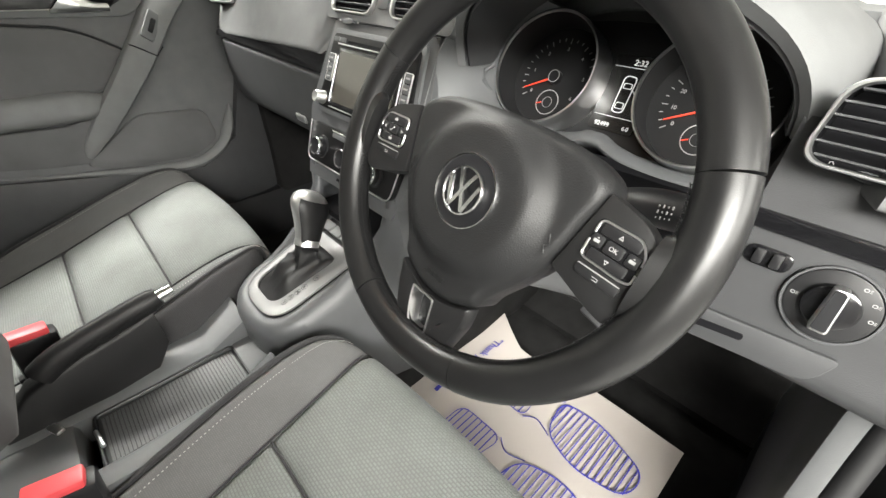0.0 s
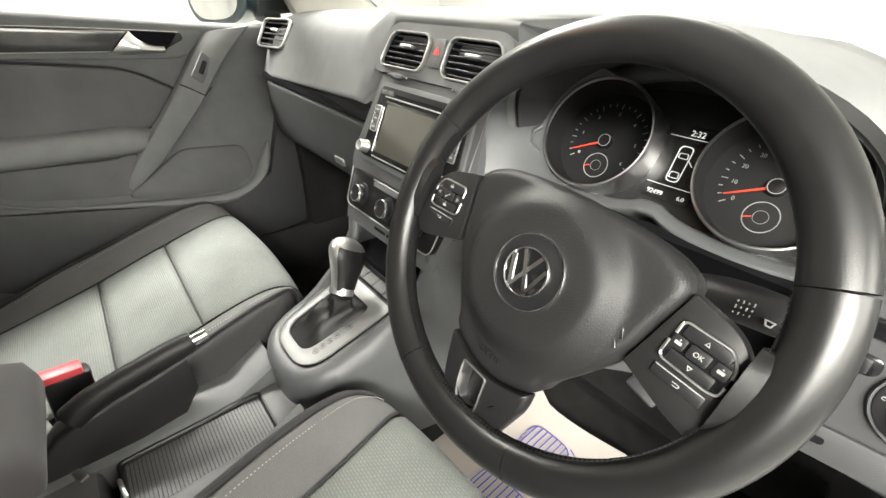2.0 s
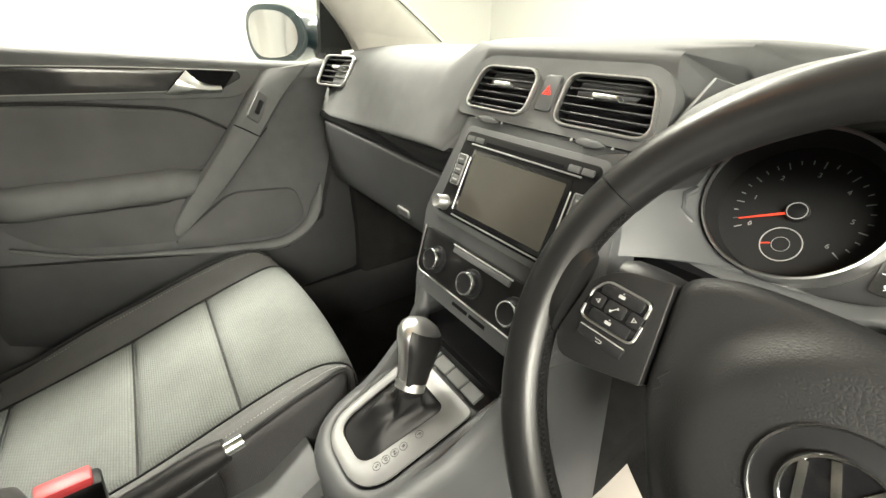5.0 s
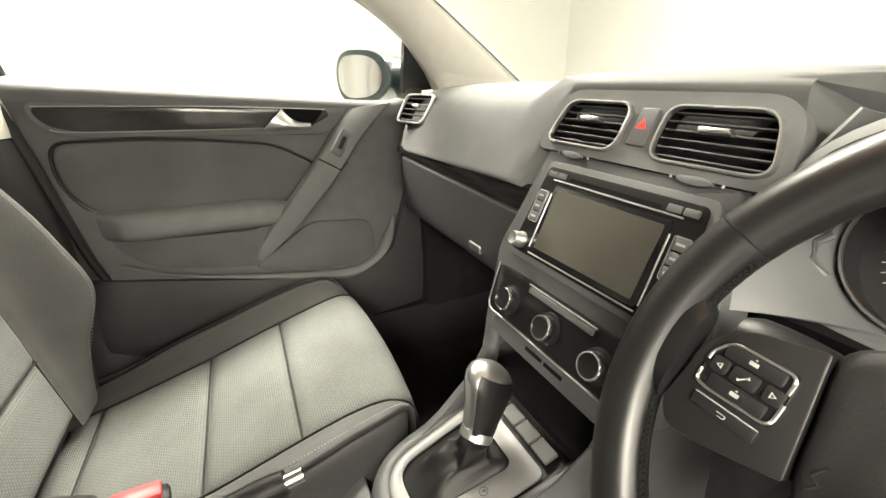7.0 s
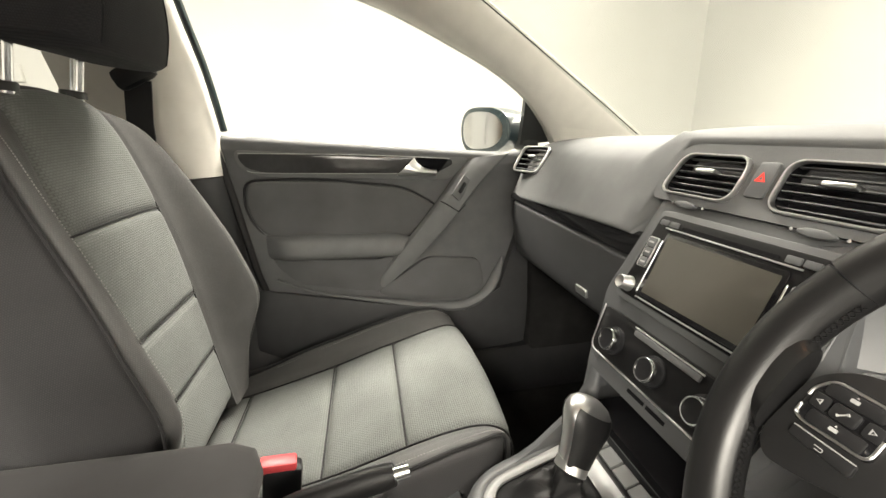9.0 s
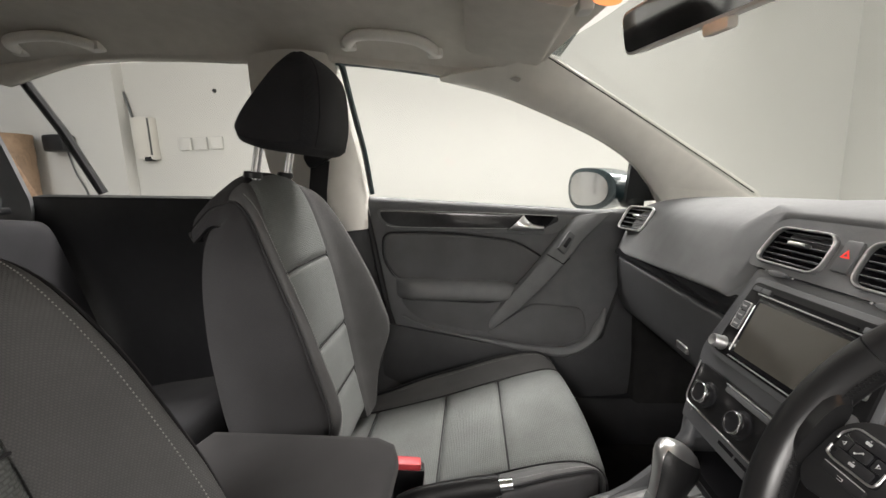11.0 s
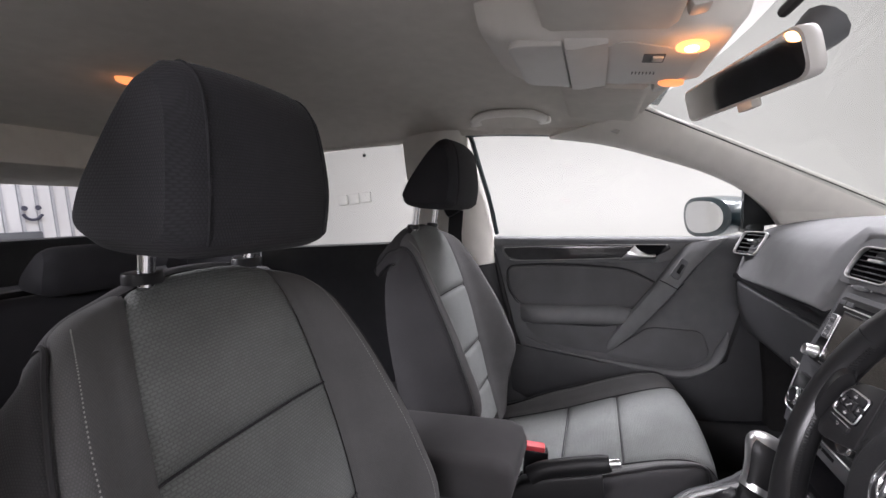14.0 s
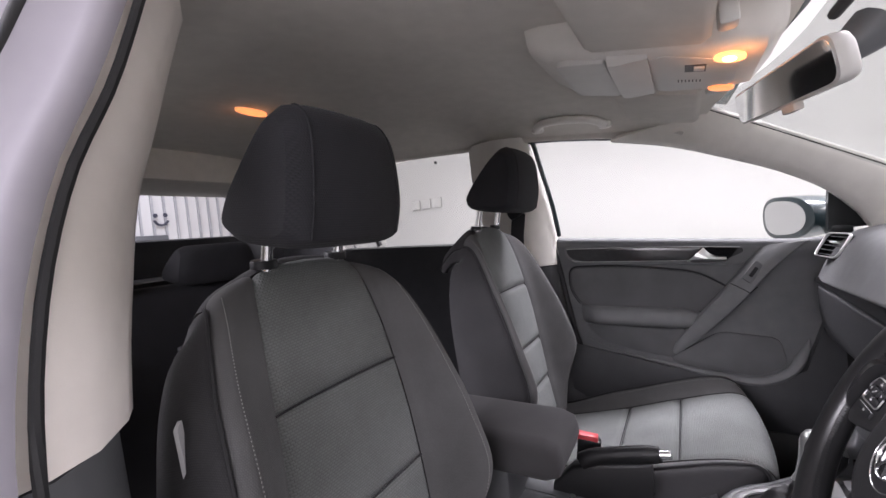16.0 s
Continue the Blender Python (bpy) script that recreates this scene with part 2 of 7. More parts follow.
def tube(bm, pts, radius, closed=False, sides=10, caps=True, squash=1.0, up=(0, 0, 1)):
    """A round bar along pts; radius may be a list; squash flattens it along up."""
    p = [Vector(a) for a in pts]
    rings = []
    for i, c in enumerate(p):
        a = p[i - 1] if (i or closed) else p[i]
        b = p[(i + 1) % len(p)] if (i < len(p) - 1 or closed) else p[i]
        d = (b - a).normalized()
        s = d.cross(Vector(up))
        s = s.normalized() if s.length > 1e-5 else d.orthogonal().normalized()
        t = s.cross(d).normalized()
        r = radius[i] if isinstance(radius, (list, tuple)) else radius
        rings.append([bm.verts.new(c + s * (r * math.cos(q)) + t * (r * squash * math.sin(q))) for q in [2 * math.pi * k / sides for k in range(sides)]])
    count = len(rings) if closed else len(rings) - 1
    for i in range(count):
        a, b = rings[i], rings[(i + 1) % len(rings)]
        for k in range(sides):
            bm.faces.new((a[k], a[(k + 1) % sides], b[(k + 1) % sides], b[k]))
    if caps and not closed:
        bm.faces.new(rings[0])
        bm.faces.new(rings[-1])
    return bm


def loft(bm, sections, closed=False, caps=False, ring=False):
    """Quads between lists of points of equal length. closed: each section is a loop; ring: the last joins the first."""
    rows = [[bm.verts.new(p) for p in s] for s in sections]
    n = len(rows[0])
    for i in range(len(rows) if ring else len(rows) - 1):
        a, b = rows[i], rows[(i + 1) % len(rows)]
        for k in range(n if closed else n - 1):
            bm.faces.new((a[k], a[(k + 1) % n], b[(k + 1) % n], b[k]))
    if caps:
        bm.faces.new(rows[0])
        bm.faces.new(rows[-1])
    return bm


def shell(bm, thick):
    """Gives the sheets in bm a thickness, behind their faces."""
    bmesh.ops.recalc_face_normals(bm, faces=bm.faces)
    bmesh.ops.solidify(bm, geom=list(bm.faces), thickness=thick)
    return bm


def slab(bm, outline, m, depth, bevel=0.0, seg=2):
    """A plate: the outline (x, z) in the plane of m, extruded along its -y (towards the viewer side) by depth."""
    a = [bm.verts.new(m @ Vector((x, 0, z))) for x, z in outline]
    b = [bm.verts.new(m @ Vector((x, -depth, z))) for x, z in outline]
    bm.faces.new(a)
    top = bm.faces.new(b)
    n = len(outline)
    for k in range(n):
        bm.faces.new((a[k], a[(k + 1) % n], b[(k + 1) % n], b[k]))
    if bevel:
        bmesh.ops.recalc_face_normals(bm, faces=bm.faces)
        bmesh.ops.bevel(bm, geom=list(top.edges), offset=bevel, segments=seg, profile=0.5, affect="EDGES")
    return bm


def holed(bm, outer, holes, m):
    """A flat sheet in the plane of m with openings in it."""
    edges = []
    for lp in [outer] + holes:
        vs = [bm.verts.new(m @ Vector((x, 0, z))) for x, z in lp]
        edges += [bm.edges.new((vs[k], vs[(k + 1) % len(vs)])) for k in range(len(vs))]
    bmesh.ops.triangle_fill(bm, edges=edges, use_beauty=True)
    want = m.to_3x3() @ Vector((0, -1, 0))
    for f in bm.faces:
        f.normal_update()
        if f.normal.dot(want) < 0:
            f.normal_flip()
    return bm


def frame_plate(bm, outer, inner, m, depth):
    """A flat frame between two outlines (x, z) of equal count, in the plane of m."""
    rows = [[m @ Vector((x, y, z)) for x, z in o] for o, y in ((outer, 0), (outer, -depth * 0.7), ([(a[0] * 0.75 + b[0] * 0.25, a[1] * 0.75 + b[1] * 0.25) for a, b in zip(outer, inner)], -depth), ([(a[0] * 0.25 + b[0] * 0.75, a[1] * 0.25 + b[1] * 0.75) for a, b in zip(outer, inner)], -depth), (inner, -depth * 0.7), (inner, 0))]
    return loft(bm, rows, closed=True, ring=True)


def rounded(corners, radii, n=5):
    """The outline of a polygon with rounded corners."""
    out, k = [], len(corners)
    r = radii if isinstance(radii, (list, tuple)) else [radii] * k
    for i in range(k):
        p, a, b = Vector(corners[i]), Vector(corners[i - 1]), Vector(corners[(i + 1) % k])
        da, db = (a - p), (b - p)
        q = min(r[i], da.length * 0.48, db.length * 0.48)
        s, e = p + da.normalized() * q, p + db.normalized() * q
        for j in range(n + 1):
            f = j / n
            out.append(tuple((1 - f) ** 2 * s + 2 * f * (1 - f) * p + f * f * e))
    return out


def oval(cx, cz, rx, rz, n=28):
    return [(cx + rx * math.cos(2 * math.pi * k / n), cz + rz * math.sin(2 * math.pi * k / n)) for k in range(n)]


def disc(bm, m, r, depth, bevel=0.0, n=28, cx=0, cz=0):
    return slab(bm, oval(cx, cz, r, r, n), m, depth, bevel)


def smooth(q):
    q = max(0.0, min(1.0, q))
    return q * q * (3 - 2 * q)


def ease(s):
    return 0.25 * s + 0.75 * (0.5 - 0.5 * math.cos(math.pi * s))


def panel(surface, u0, u1, v0, v1, nu, nv, groove=0.009, soft=0.0065, skirt=0.02, puff=0.0, uv=(1, 1), seams=(1, 1, 1, 1), flip=1):
    """A stuffed panel on surface(u, v): its edges dip into seams (left, right, low, high), and a skirt closes it."""
    bm = bmesh.new()
    lay = bm.loops.layers.uv.new("UVMap")
    f0 = u0 if callable(u0) else (lambda v: u0)
    f1 = u1 if callable(u1) else (lambda v: u1)
    grid, flat = [], {}
    for j in range(nv + 1):
        v = v0 + (v1 - v0) * (ease(j / nv) if seams[2] else j / nv)
        grid.append([Vector(surface(f0(v) + (f1(v) - f0(v)) * ease(i / nu), v)) for i in range(nu + 1)])
    across = [[0.0] * (nu + 1) for _ in grid]
    along = [[0.0] * (nu + 1) for _ in grid]
    for j in range(nv + 1):
        for i in range(nu + 1):
            if i:
                across[j][i] = across[j][i - 1] + (grid[j][i] - grid[j][i - 1]).length
            if j:
                along[j][i] = along[j - 1][i] + (grid[j][i] - grid[j - 1][i]).length
    verts = []
    for j in range(nv + 1):
        row = []
        for i in range(nu + 1):
            du = grid[j][min(i + 1, nu)] - grid[j][max(i - 1, 0)]
            dv = grid[min(j + 1, nv)][i] - grid[max(j - 1, 0)][i]
            nrm = du.cross(dv).normalized() * flip
            d = 1.0
            for on, dist in zip(seams, (across[j][i], across[j][nu] - across[j][i], along[j][i], along[nv][i] - along[j][i])):
                if on:
                    d = min(d, dist)
            off = -groove * math.exp(-(d / soft) ** 2) + puff * math.sin(math.pi * i / nu) * math.sin(math.pi * j / nv)
            vert = bm.verts.new(grid[j][i] + nrm * off)
            flat[vert] = ((across[j][i] - across[j][nu] / 2) * uv[0], along[j][i] * uv[1])
            row.append((vert, nrm))
        verts.append(row)
    for j in range(nv):
        for i in range(nu):
            bm.faces.new((verts[j][i][0], verts[j][i + 1][0], verts[j + 1][i + 1][0], verts[j + 1][i][0]))
    rim = [verts[0][i] for i in range(nu + 1)] + [verts[j][nu] for j in range(1, nv + 1)] + [verts[nv][i] for i in range(nu - 1, -1, -1)] + [verts[j][0] for j in range(nv - 1, 0, -1)]
    low = []
    for vert, nrm in rim:
        w = bm.verts.new(vert.co - nrm * skirt)
        flat[w] = flat[vert]
        low.append(w)
    for k in range(len(rim)):
        bm.faces.new((rim[k][0], low[k], low[(k + 1) % len(rim)], rim[(k + 1) % len(rim)][0]))
    for f in bm.faces:
        for lp in f.loops:
            lp[lay].uv = flat[lp.vert]
    return bm


def writing(name, text, size, m, mat, parent, depth=0.0004):
    cu = bpy.data.curves.new(name, "FONT")
    cu.body, cu.size, cu.extrude, cu.align_x, cu.align_y = text, size, depth, "CENTER", "CENTER"
    tmp = new(name, cu)
    dg = bpy.context.evaluated_depsgraph_get()
    me = bpy.data.meshes.new_from_object(tmp.evaluated_get(dg))
    bpy.data.objects.remove(tmp)
    bpy.data.curves.remove(cu)
    me.materials.clear()
    me.materials.append(mat)
    ob = new(name, me)
    ob.parent = parent
    ob.matrix_local = m
    return ob


# ---- the bay ----
def wall(name, centre, size, mat, label):
    return tagged(part(name, new_box(centre, size), mat, smooth=False), label, name.split("_")[0], kind="structure")


# floor, east wall and ceiling stay out of view and bounce light
wall("floor", (0.0, -1.0, -0.05), (7.4, 9.0, 0.1), M_FLOOR, "unseen grey bay floor, pale to bounce light upwards")
wall("wall_west", (-2.55, -1.2, 1.5), (0.1, 6.6, 3.0), M_WALL, "white painted bay wall beside the car")
wall("wall_north", (0.5, 2.15, 1.5), (6.2, 0.1, 3.0), M_WALL, "white painted bay wall ahead of the car")
wall("wall_east", (3.55, -1.2, 1.5), (0.1, 6.6, 3.0), M_WALL, "unseen white bay wall added to bounce light on the driver's side")
wall("ceiling", (0.5, -1.2, 2.7), (6.2, 6.8, 0.1), M_WALL, "unseen white bay ceiling added to bounce light")

# ---- car shell: floor pan, sills, tunnel ----


def struct(name, bm, mat, label, category, smooth=True, angle=40):
    return tagged(part(name, bm, mat, smooth=smooth, angle=angle), label, category, kind="structure")


bm = new_box((0, -0.55, 0.215), (1.42, 2.6, 0.05))
box(bm, (0, -0.55, 0.30), (0.24, 2.2, 0.14), 0.03)
struct("car_floor", bm, M_CARPET, "black carpeted car floor pan with centre tunnel", "floor")
bm = bmesh.new()
loft(bm, [spline([(-0.70, 0.62, 0.62), (-0.70, 0.58, 0.40), (-0.70, 0.40, 0.27), (-0.70, 0.30, 0.24)], 12), spline([(0.70, 0.62, 0.62), (0.70, 0.58, 0.40), (0.70, 0.40, 0.27), (0.70, 0.30, 0.24)], 12)])
shell(bm, 0.02)
struct("footwell_bulkhead", bm, M_CARPET, "black carpeted toe board under the dashboard", "bulkhead")
for side, nm in ((-1, "sill_panel_west"), (1, "sill_panel_east")):
    bm = bmesh.new()
    sec = [(0.62, 0.25), (0.625, 0.34), (0.65, 0.375), (0.70, 0.38), (0.735, 0.36), (0.745, 0.25)]
    loft(bm, [[(side * x, y, z) for x, z in sec] for y in (0.38, 0.1, -0.3, -0.8, -1.5)], closed=True, caps=True)
    # sill colour deepened to black to carry the footwell's shade
    struct(nm, bm, M_BLACK, "plastic door sill cover, blackened for the footwell shade", "sill")
    bm = bmesh.new()
    if side < 0:
        box(bm, (-0.668, 0.335, 0.52), (0.05, 0.55, 0.62), 0.015)
    else:
        slab(bm, rounded([(0.40, 0.70), (0.07, 0.70), (0.072, 0.63), (0.035, 0.555), (-0.01, 0.48), (-0.09, 0.40), (-0.14, 0.30), (0.40, 0.30)], [0.01, 0.01, 0.03, 0.05, 0.06, 0.06, 0.02, 0.01], 6), Matrix(((0, -1, 0, 0.64), (1, 0, 0, 0), (0, 0, 1, 0), (0, 0, 0, 1))) @ pose(0, 0, 0, 0, 0, 180) @ Matrix.Diagonal((-1, 1, 1, 1)), 0.02, 0.006)
    # passenger trim takes the near-black, so its shade lies in the colour
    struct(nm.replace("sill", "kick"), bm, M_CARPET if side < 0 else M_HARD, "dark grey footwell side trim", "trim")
    # underside sheet, the darkness below the dashboard is in its colour
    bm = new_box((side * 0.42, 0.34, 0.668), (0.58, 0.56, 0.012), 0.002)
    struct(nm.replace("sill", "underdash"), bm, M_DEEP, "cover under the dashboard, near-black for the shade there", "trim")

# ---- passenger door ----
def door_plane(x0):
    return Matrix(((0, -1, 0, x0), (1, 0, 0, 0), (0, 0, 1, 0), (0, 0, 0, 1)))


door = thing("passenger_door", "closed front passenger door with dark cloth and gloss black trim", "car door", (-0.73, -0.3, 0.35))


def dpart(name, bm, mat, label="", smooth=True, parent=None):
    ob = part(name, bm, mat, None, label, smooth)
    ob.parent = parent or door
    ob.matrix_parent_inverse = (parent or door).matrix_world.inverted()
    return ob


# inner skin: bulged sections from the waist down
bm = bmesh.new()
prof = [(-0.755, -0.006), (-0.728, 0.0), (-0.710, -0.008), (-0.703, -0.03), (-0.712, -0.06), (-0.708, -0.15), (-0.698, -0.23), (-0.69, -0.32), (-0.68, -0.42), (-0.682, -0.5), (-0.70, -0.58), (-0.74, -0.6)]
rows = []
for k in range(25):
    y = -0.70 + k * 0.84 / 24
    top = 0.92 - 0.0865 * (y + 0.03) if y < -0.03 else 0.92
    rows.append([Vector((p.x, y + (0.145 * max(0, -p.z - 0.1) * max(0, 1 - k / 7)), top + p.z)) for p in spline([(x, 0, z) for x, z in prof], 30)])
loft(bm, rows)
shell(bm, 0.012)
dpart("door_skin", bm, M_DOOR, "dark grey grained plastic door lining")


def dtop(y):
    return 0.92 - 0.0865 * (y + 0.03)


# gloss strip in its surround, handle, cloth, armrest, pull, pocket
bm = bmesh.new()
slab(bm, rounded([(-0.672, 0.944), (-0.40, 0.926), (-0.10, 0.908), (-0.105, 0.892), (-0.150, 0.852), (-0.40, 0.866), (-0.60, 0.876), (-0.655, 0.892)], [0.03, 0.2, 0.015, 0.02, 0.03, 0.1, 0.06, 0.05]), door_plane(-0.709), 0.006, 0.003)
sur = dpart("strip_surround", bm, M_DASH, "dark grey surround of the trim strip")
bm = bmesh.new()
slab(bm, rounded([(-0.662, 0.934), (-0.40, 0.923), (-0.145, 0.905), (-0.142, 0.892), (-0.185, 0.872), (-0.40, 0.879), (-0.60, 0.887), (-0.645, 0.900)], [0.025, 0.2, 0.012, 0.01, 0.012, 0.1, 0.05, 0.04]), door_plane(-0.704), 0.004, 0.0015)
dpart("gloss_strip", bm, M_STRIP, "gloss dark trim strip", parent=sur)
bm = bmesh.new()
tube(bm, spline([(-0.699, -0.655, 0.9345), (-0.699, -0.40, 0.9240), (-0.699, -0.24, 0.9135), (-0.699, -0.150, 0.9065)], 24), 0.0011, sides=5)
tube(bm, spline([(-0.699, -0.640, 0.8935), (-0.699, -0.60, 0.8868), (-0.699, -0.40, 0.8782), (-0.699, -0.190, 0.8708)], 24), 0.0011, sides=5)
dpart("strip_edge", bm, M_SATIN, "thin satin edge of the trim strip", parent=sur)
bm = bmesh.new()
slab(bm, rounded([(-0.288, 0.870), (-0.243, 0.914), (-0.150, 0.9075), (-0.185, 0.868)], [0.008, 0.012, 0.012, 0.012]), door_plane(-0.7005), 0.0022, 0.0008)
dpart("handle_recess", bm, M_DEEP, "near-black plate for the shaded handle recess", parent=sur)
bm = bmesh.new()
rows = []
for k in range(15):
    f = k / 14
    top_e = Vector((0, -0.243 - 0.006 * math.sin(math.pi * f), 0.911)).lerp(Vector((0, -0.186, 0.8775)), f)
    low_e = Vector((0, -0.287, 0.871)).lerp(Vector((0, -0.186, 0.8685)), f)
    top_e.z -= 0.012 * math.sin(math.pi * f) * (1 - 0.3 * f)
    bulge = 0.006 + 0.006 * math.sin(math.pi * min(1.0, f * 0.8 + 0.2))
    rows.append([Vector((-0.697 + bulge * math.sin(math.pi * j / 6), p.y, p.z)) for j, p in ((j, low_e.lerp(top_e, j / 6)) for j in range(7))])
loft(bm, rows)
shell(bm, 0.003)
dpart("inner_handle", bm, M_CHROME, "matt chrome inner door handle", parent=sur)
INS = [(-0.648, 0.868), (-0.48, 0.866), (-0.268, 0.838), (-0.196, 0.792), (-0.186, 0.776), (-0.262, 0.708), (-0.61, 0.722), (-0.655, 0.79)]
bm = bmesh.new()
slab(bm, rounded(INS, [0.03, 0.15, 0.10, 0.02, 0.02, 0.03, 0.05, 0.05], 7), door_plane(-0.712), 0.018, 0.008, 3)
insert = dpart("cloth_insert", bm, M_DOORCLOTH, "charcoal cloth door insert")
bm = bmesh.new()
tube(bm, [Vector((-0.7005, y, z)) for y, z in rounded([(-0.40 + (a + 0.40) * 1.015, 0.79 + (b - 0.79) * 1.035) for a, b in INS], [0.03, 0.15, 0.10, 0.02, 0.02, 0.03, 0.05, 0.05], 9)], 0.0032, closed=True, sides=8, up=(1, 0, 0))
dpart("insert_piping", bm, M_BLACK, "black seam round the cloth insert", parent=insert)
# lower cloth panel under the armrest
bm = bmesh.new()
slab(bm, rounded([(-0.605, 0.676), (-0.33, 0.655), (-0.265, 0.70), (-0.255, 0.66), (-0.345, 0.568), (-0.43, 0.580), (-0.55, 0.608), (-0.592, 0.650)], [0.01, 0.05, 0.01, 0.02, 0.01, 0.1, 0.05, 0.05], 6), door_plane(-0.690), 0.012, 0.004)
dpart("lower_insert", bm, M_DOORCLOTH, "charcoal cloth panel under the armrest")
bm = bmesh.new()
sec = [(0.0, 0.034), (-0.03, 0.034), (-0.052, 0.026), (-0.062, 0.006), (-0.058, -0.014), (-0.03, -0.026), (0.0, -0.026)]
rows = []
for k in range(21):
    f = k / 20
    y = -0.618 + f * 0.362
    w = min(1, 6 * f + 0.2) * (1.0 if f < 0.8 else 1 - (f - 0.8) ** 2 * 11)
    rows.append([(-0.705 - p.x * w, y, 0.699 - 0.012 * f + p.z * (1 if f < 0.86 else 1 - (f - 0.86) * 3)) for p in spline([(a, 0, b) for a, b in sec], 16)])
loft(bm, rows, closed=True, caps=True)
dpart("armrest", bm, M_DASH, "dark grey padded armrest")
# pull: a broad plate under the window corner narrowing to a slanted bar
bm = bmesh.new()
LEFT = [(-0.705, -0.100, 0.905), (-0.690, -0.120, 0.880), (-0.672, -0.155, 0.838), (-0.658, -0.182, 0.808), (-0.650, -0.215, 0.770), (-0.648, -0.258, 0.720), (-0.655, -0.300, 0.670), (-0.672, -0.338, 0.615), (-0.690, -0.362, 0.572)]
RIGHT = [(-0.700, 0.010, 0.915), (-0.684, -0.030, 0.885), (-0.666, -0.075, 0.846), (-0.650, -0.118, 0.800), (-0.643, -0.150, 0.762), (-0.643, -0.205, 0.704), (-0.652, -0.262, 0.645), (-0.670, -0.318, 0.592), (-0.690, -0.352, 0.560)]
rows = []
for p, q in zip(spline(LEFT, 28), spline(RIGHT, 28)):
    d = (q - p)
    rows.append([p + Vector((-0.030, 0, 0)), p + Vector((-0.008, 0, 0)), p + d * 0.06 + Vector((-0.001, 0, 0)), p + d * 0.25 + Vector((0.002, 0, 0)), p + d * 0.5 + Vector((0.003, 0, 0)), p + d * 0.75 + Vector((0.002, 0, 0)), p + d * 0.94 + Vector((-0.001, 0, 0)), q + Vector((-0.008, 0, 0)), q + Vector((-0.036, 0, 0))])
loft(bm, rows, closed=True, caps=True)
pull = dpart("pull_bar", bm, M_DASH, "dark grey grained door pull")
bm = bmesh.new()
tube(bm, [Vector((-0.6535, -0.184, 0.806)), Vector((-0.648, -0.165, 0.795)), Vector((-0.644, -0.140, 0.778)), Vector((-0.645, -0.122, 0.795))], 0.0014, sides=5)
dpart("pull_joint", bm, M_DEEP, "dark joint across the pull", parent=pull)
SWM = Matrix.Translation((-0.6600, -0.130, 0.834)) @ door_plane(0) @ pose(0, 0, 0, -14, 41, 14)
bm = bmesh.new()
slab(bm, rounded([(-0.016, -0.030), (0.013, -0.030), (0.016, 0.034), (-0.013, 0.034)], 0.005), SWM, 0.004, 0.0012)
sw = dpart("switch_plate", bm, M_HARD, "dark grey switch plate", parent=pull)
bm = bmesh.new()
slab(bm, rounded([(-0.005, -0.016), (0.005, -0.016), (0.005, 0.016), (-0.005, 0.016)], 0.003), SWM @ Matrix.Translation((0, -0.004, 0.002)), 0.003, 0.001)
dpart("window_switch", bm, M_BLACK, "black window switch", parent=pull)
# pocket: lip curving from the pull's foot to the front, and the carpet-lined recess over it
bm = bmesh.new()
lip = spline([(-0.672, -0.60, 0.625), (-0.662, -0.50, 0.585), (-0.652, -0.36, 0.556), (-0.645, -0.22, 0.53), (-0.645, -0.13, 0.522), (-0.65, -0.065, 0.55), (-0.662, -0.03, 0.60), (-0.68, -0.012, 0.64)], 40)
tube(bm, lip, [(0.004 + 0.012 * min(1, max(0, k - 8) / 12)) * (1 if k < 33 else max(0.1, 1 - (k - 33) / 7.5)) for k in range(41)], sides=10, squash=0.8)
dpart("pocket_lip", bm, M_DASH, "satin grey storage pocket lip")
bm = bmesh.new()
slab(bm, rounded([(-0.36, 0.565), (-0.22, 0.655), (-0.075, 0.64), (-0.06, 0.56), (-0.13, 0.525), (-0.3, 0.54)], 0.025), door_plane(-0.69), 0.012, 0.004)
dpart("pocket_lining", bm, M_DOORCLOTH, "felt-grey pocket lining")
bm = bmesh.new()
loft(bm, [[(-0.690, -0.66, 0.60), (-0.668, -0.36, 0.545), (-0.652, -0.13, 0.508), (-0.668, -0.03, 0.56), (-0.69, 0.03, 0.72)], [(-0.665, -0.66, 0.47), (-0.65, -0.36, 0.44), (-0.648, -0.13, 0.43), (-0.66, 0.0, 0.45), (-0.69, 0.08, 0.55)], [(-0.70, -0.66, 0.36), (-0.69, -0.36, 0.35), (-0.69, -0.13, 0.35), (-0.70, 0.05, 0.36), (-0.72, 0.12, 0.42)]])
shell(bm, 0.02)
dpart("lower_pocket", bm, M_LOWER, "dark plastic lower door pocket")
bm = bmesh.new()
tube(bm, spline([(-0.70, -0.705, 0.97), (-0.695, -0.68, 0.84), (-0.69, -0.66, 0.72), (-0.685, -0.635, 0.6), (-0.685, -0.57, 0.43), (-0.69, -0.5, 0.38)], 24), 0.009, sides=8)
dpart("door_seal", bm, M_RUBBER, "black rubber door seal")

# ---- window line, glass, pillars, roof ----
WIN = [(-0.70, 0.12, 0.985), (-0.674, 0.057, 1.052), (-0.646, -0.037, 1.114), (-0.621, -0.157, 1.171), (-0.593, -0.307, 1.232), (-0.575, -0.459, 1.273), (-0.563, -0.616, 1.299), (-0.556, -0.72, 1.311)]
SCREEN_EDGE = [(-0.72, 0.385, 0.956), (-0.675, 0.235, 1.042), (-0.63, 0.085, 1.126), (-0.585, -0.065, 1.21), (-0.541, -0.214, 1.292)]


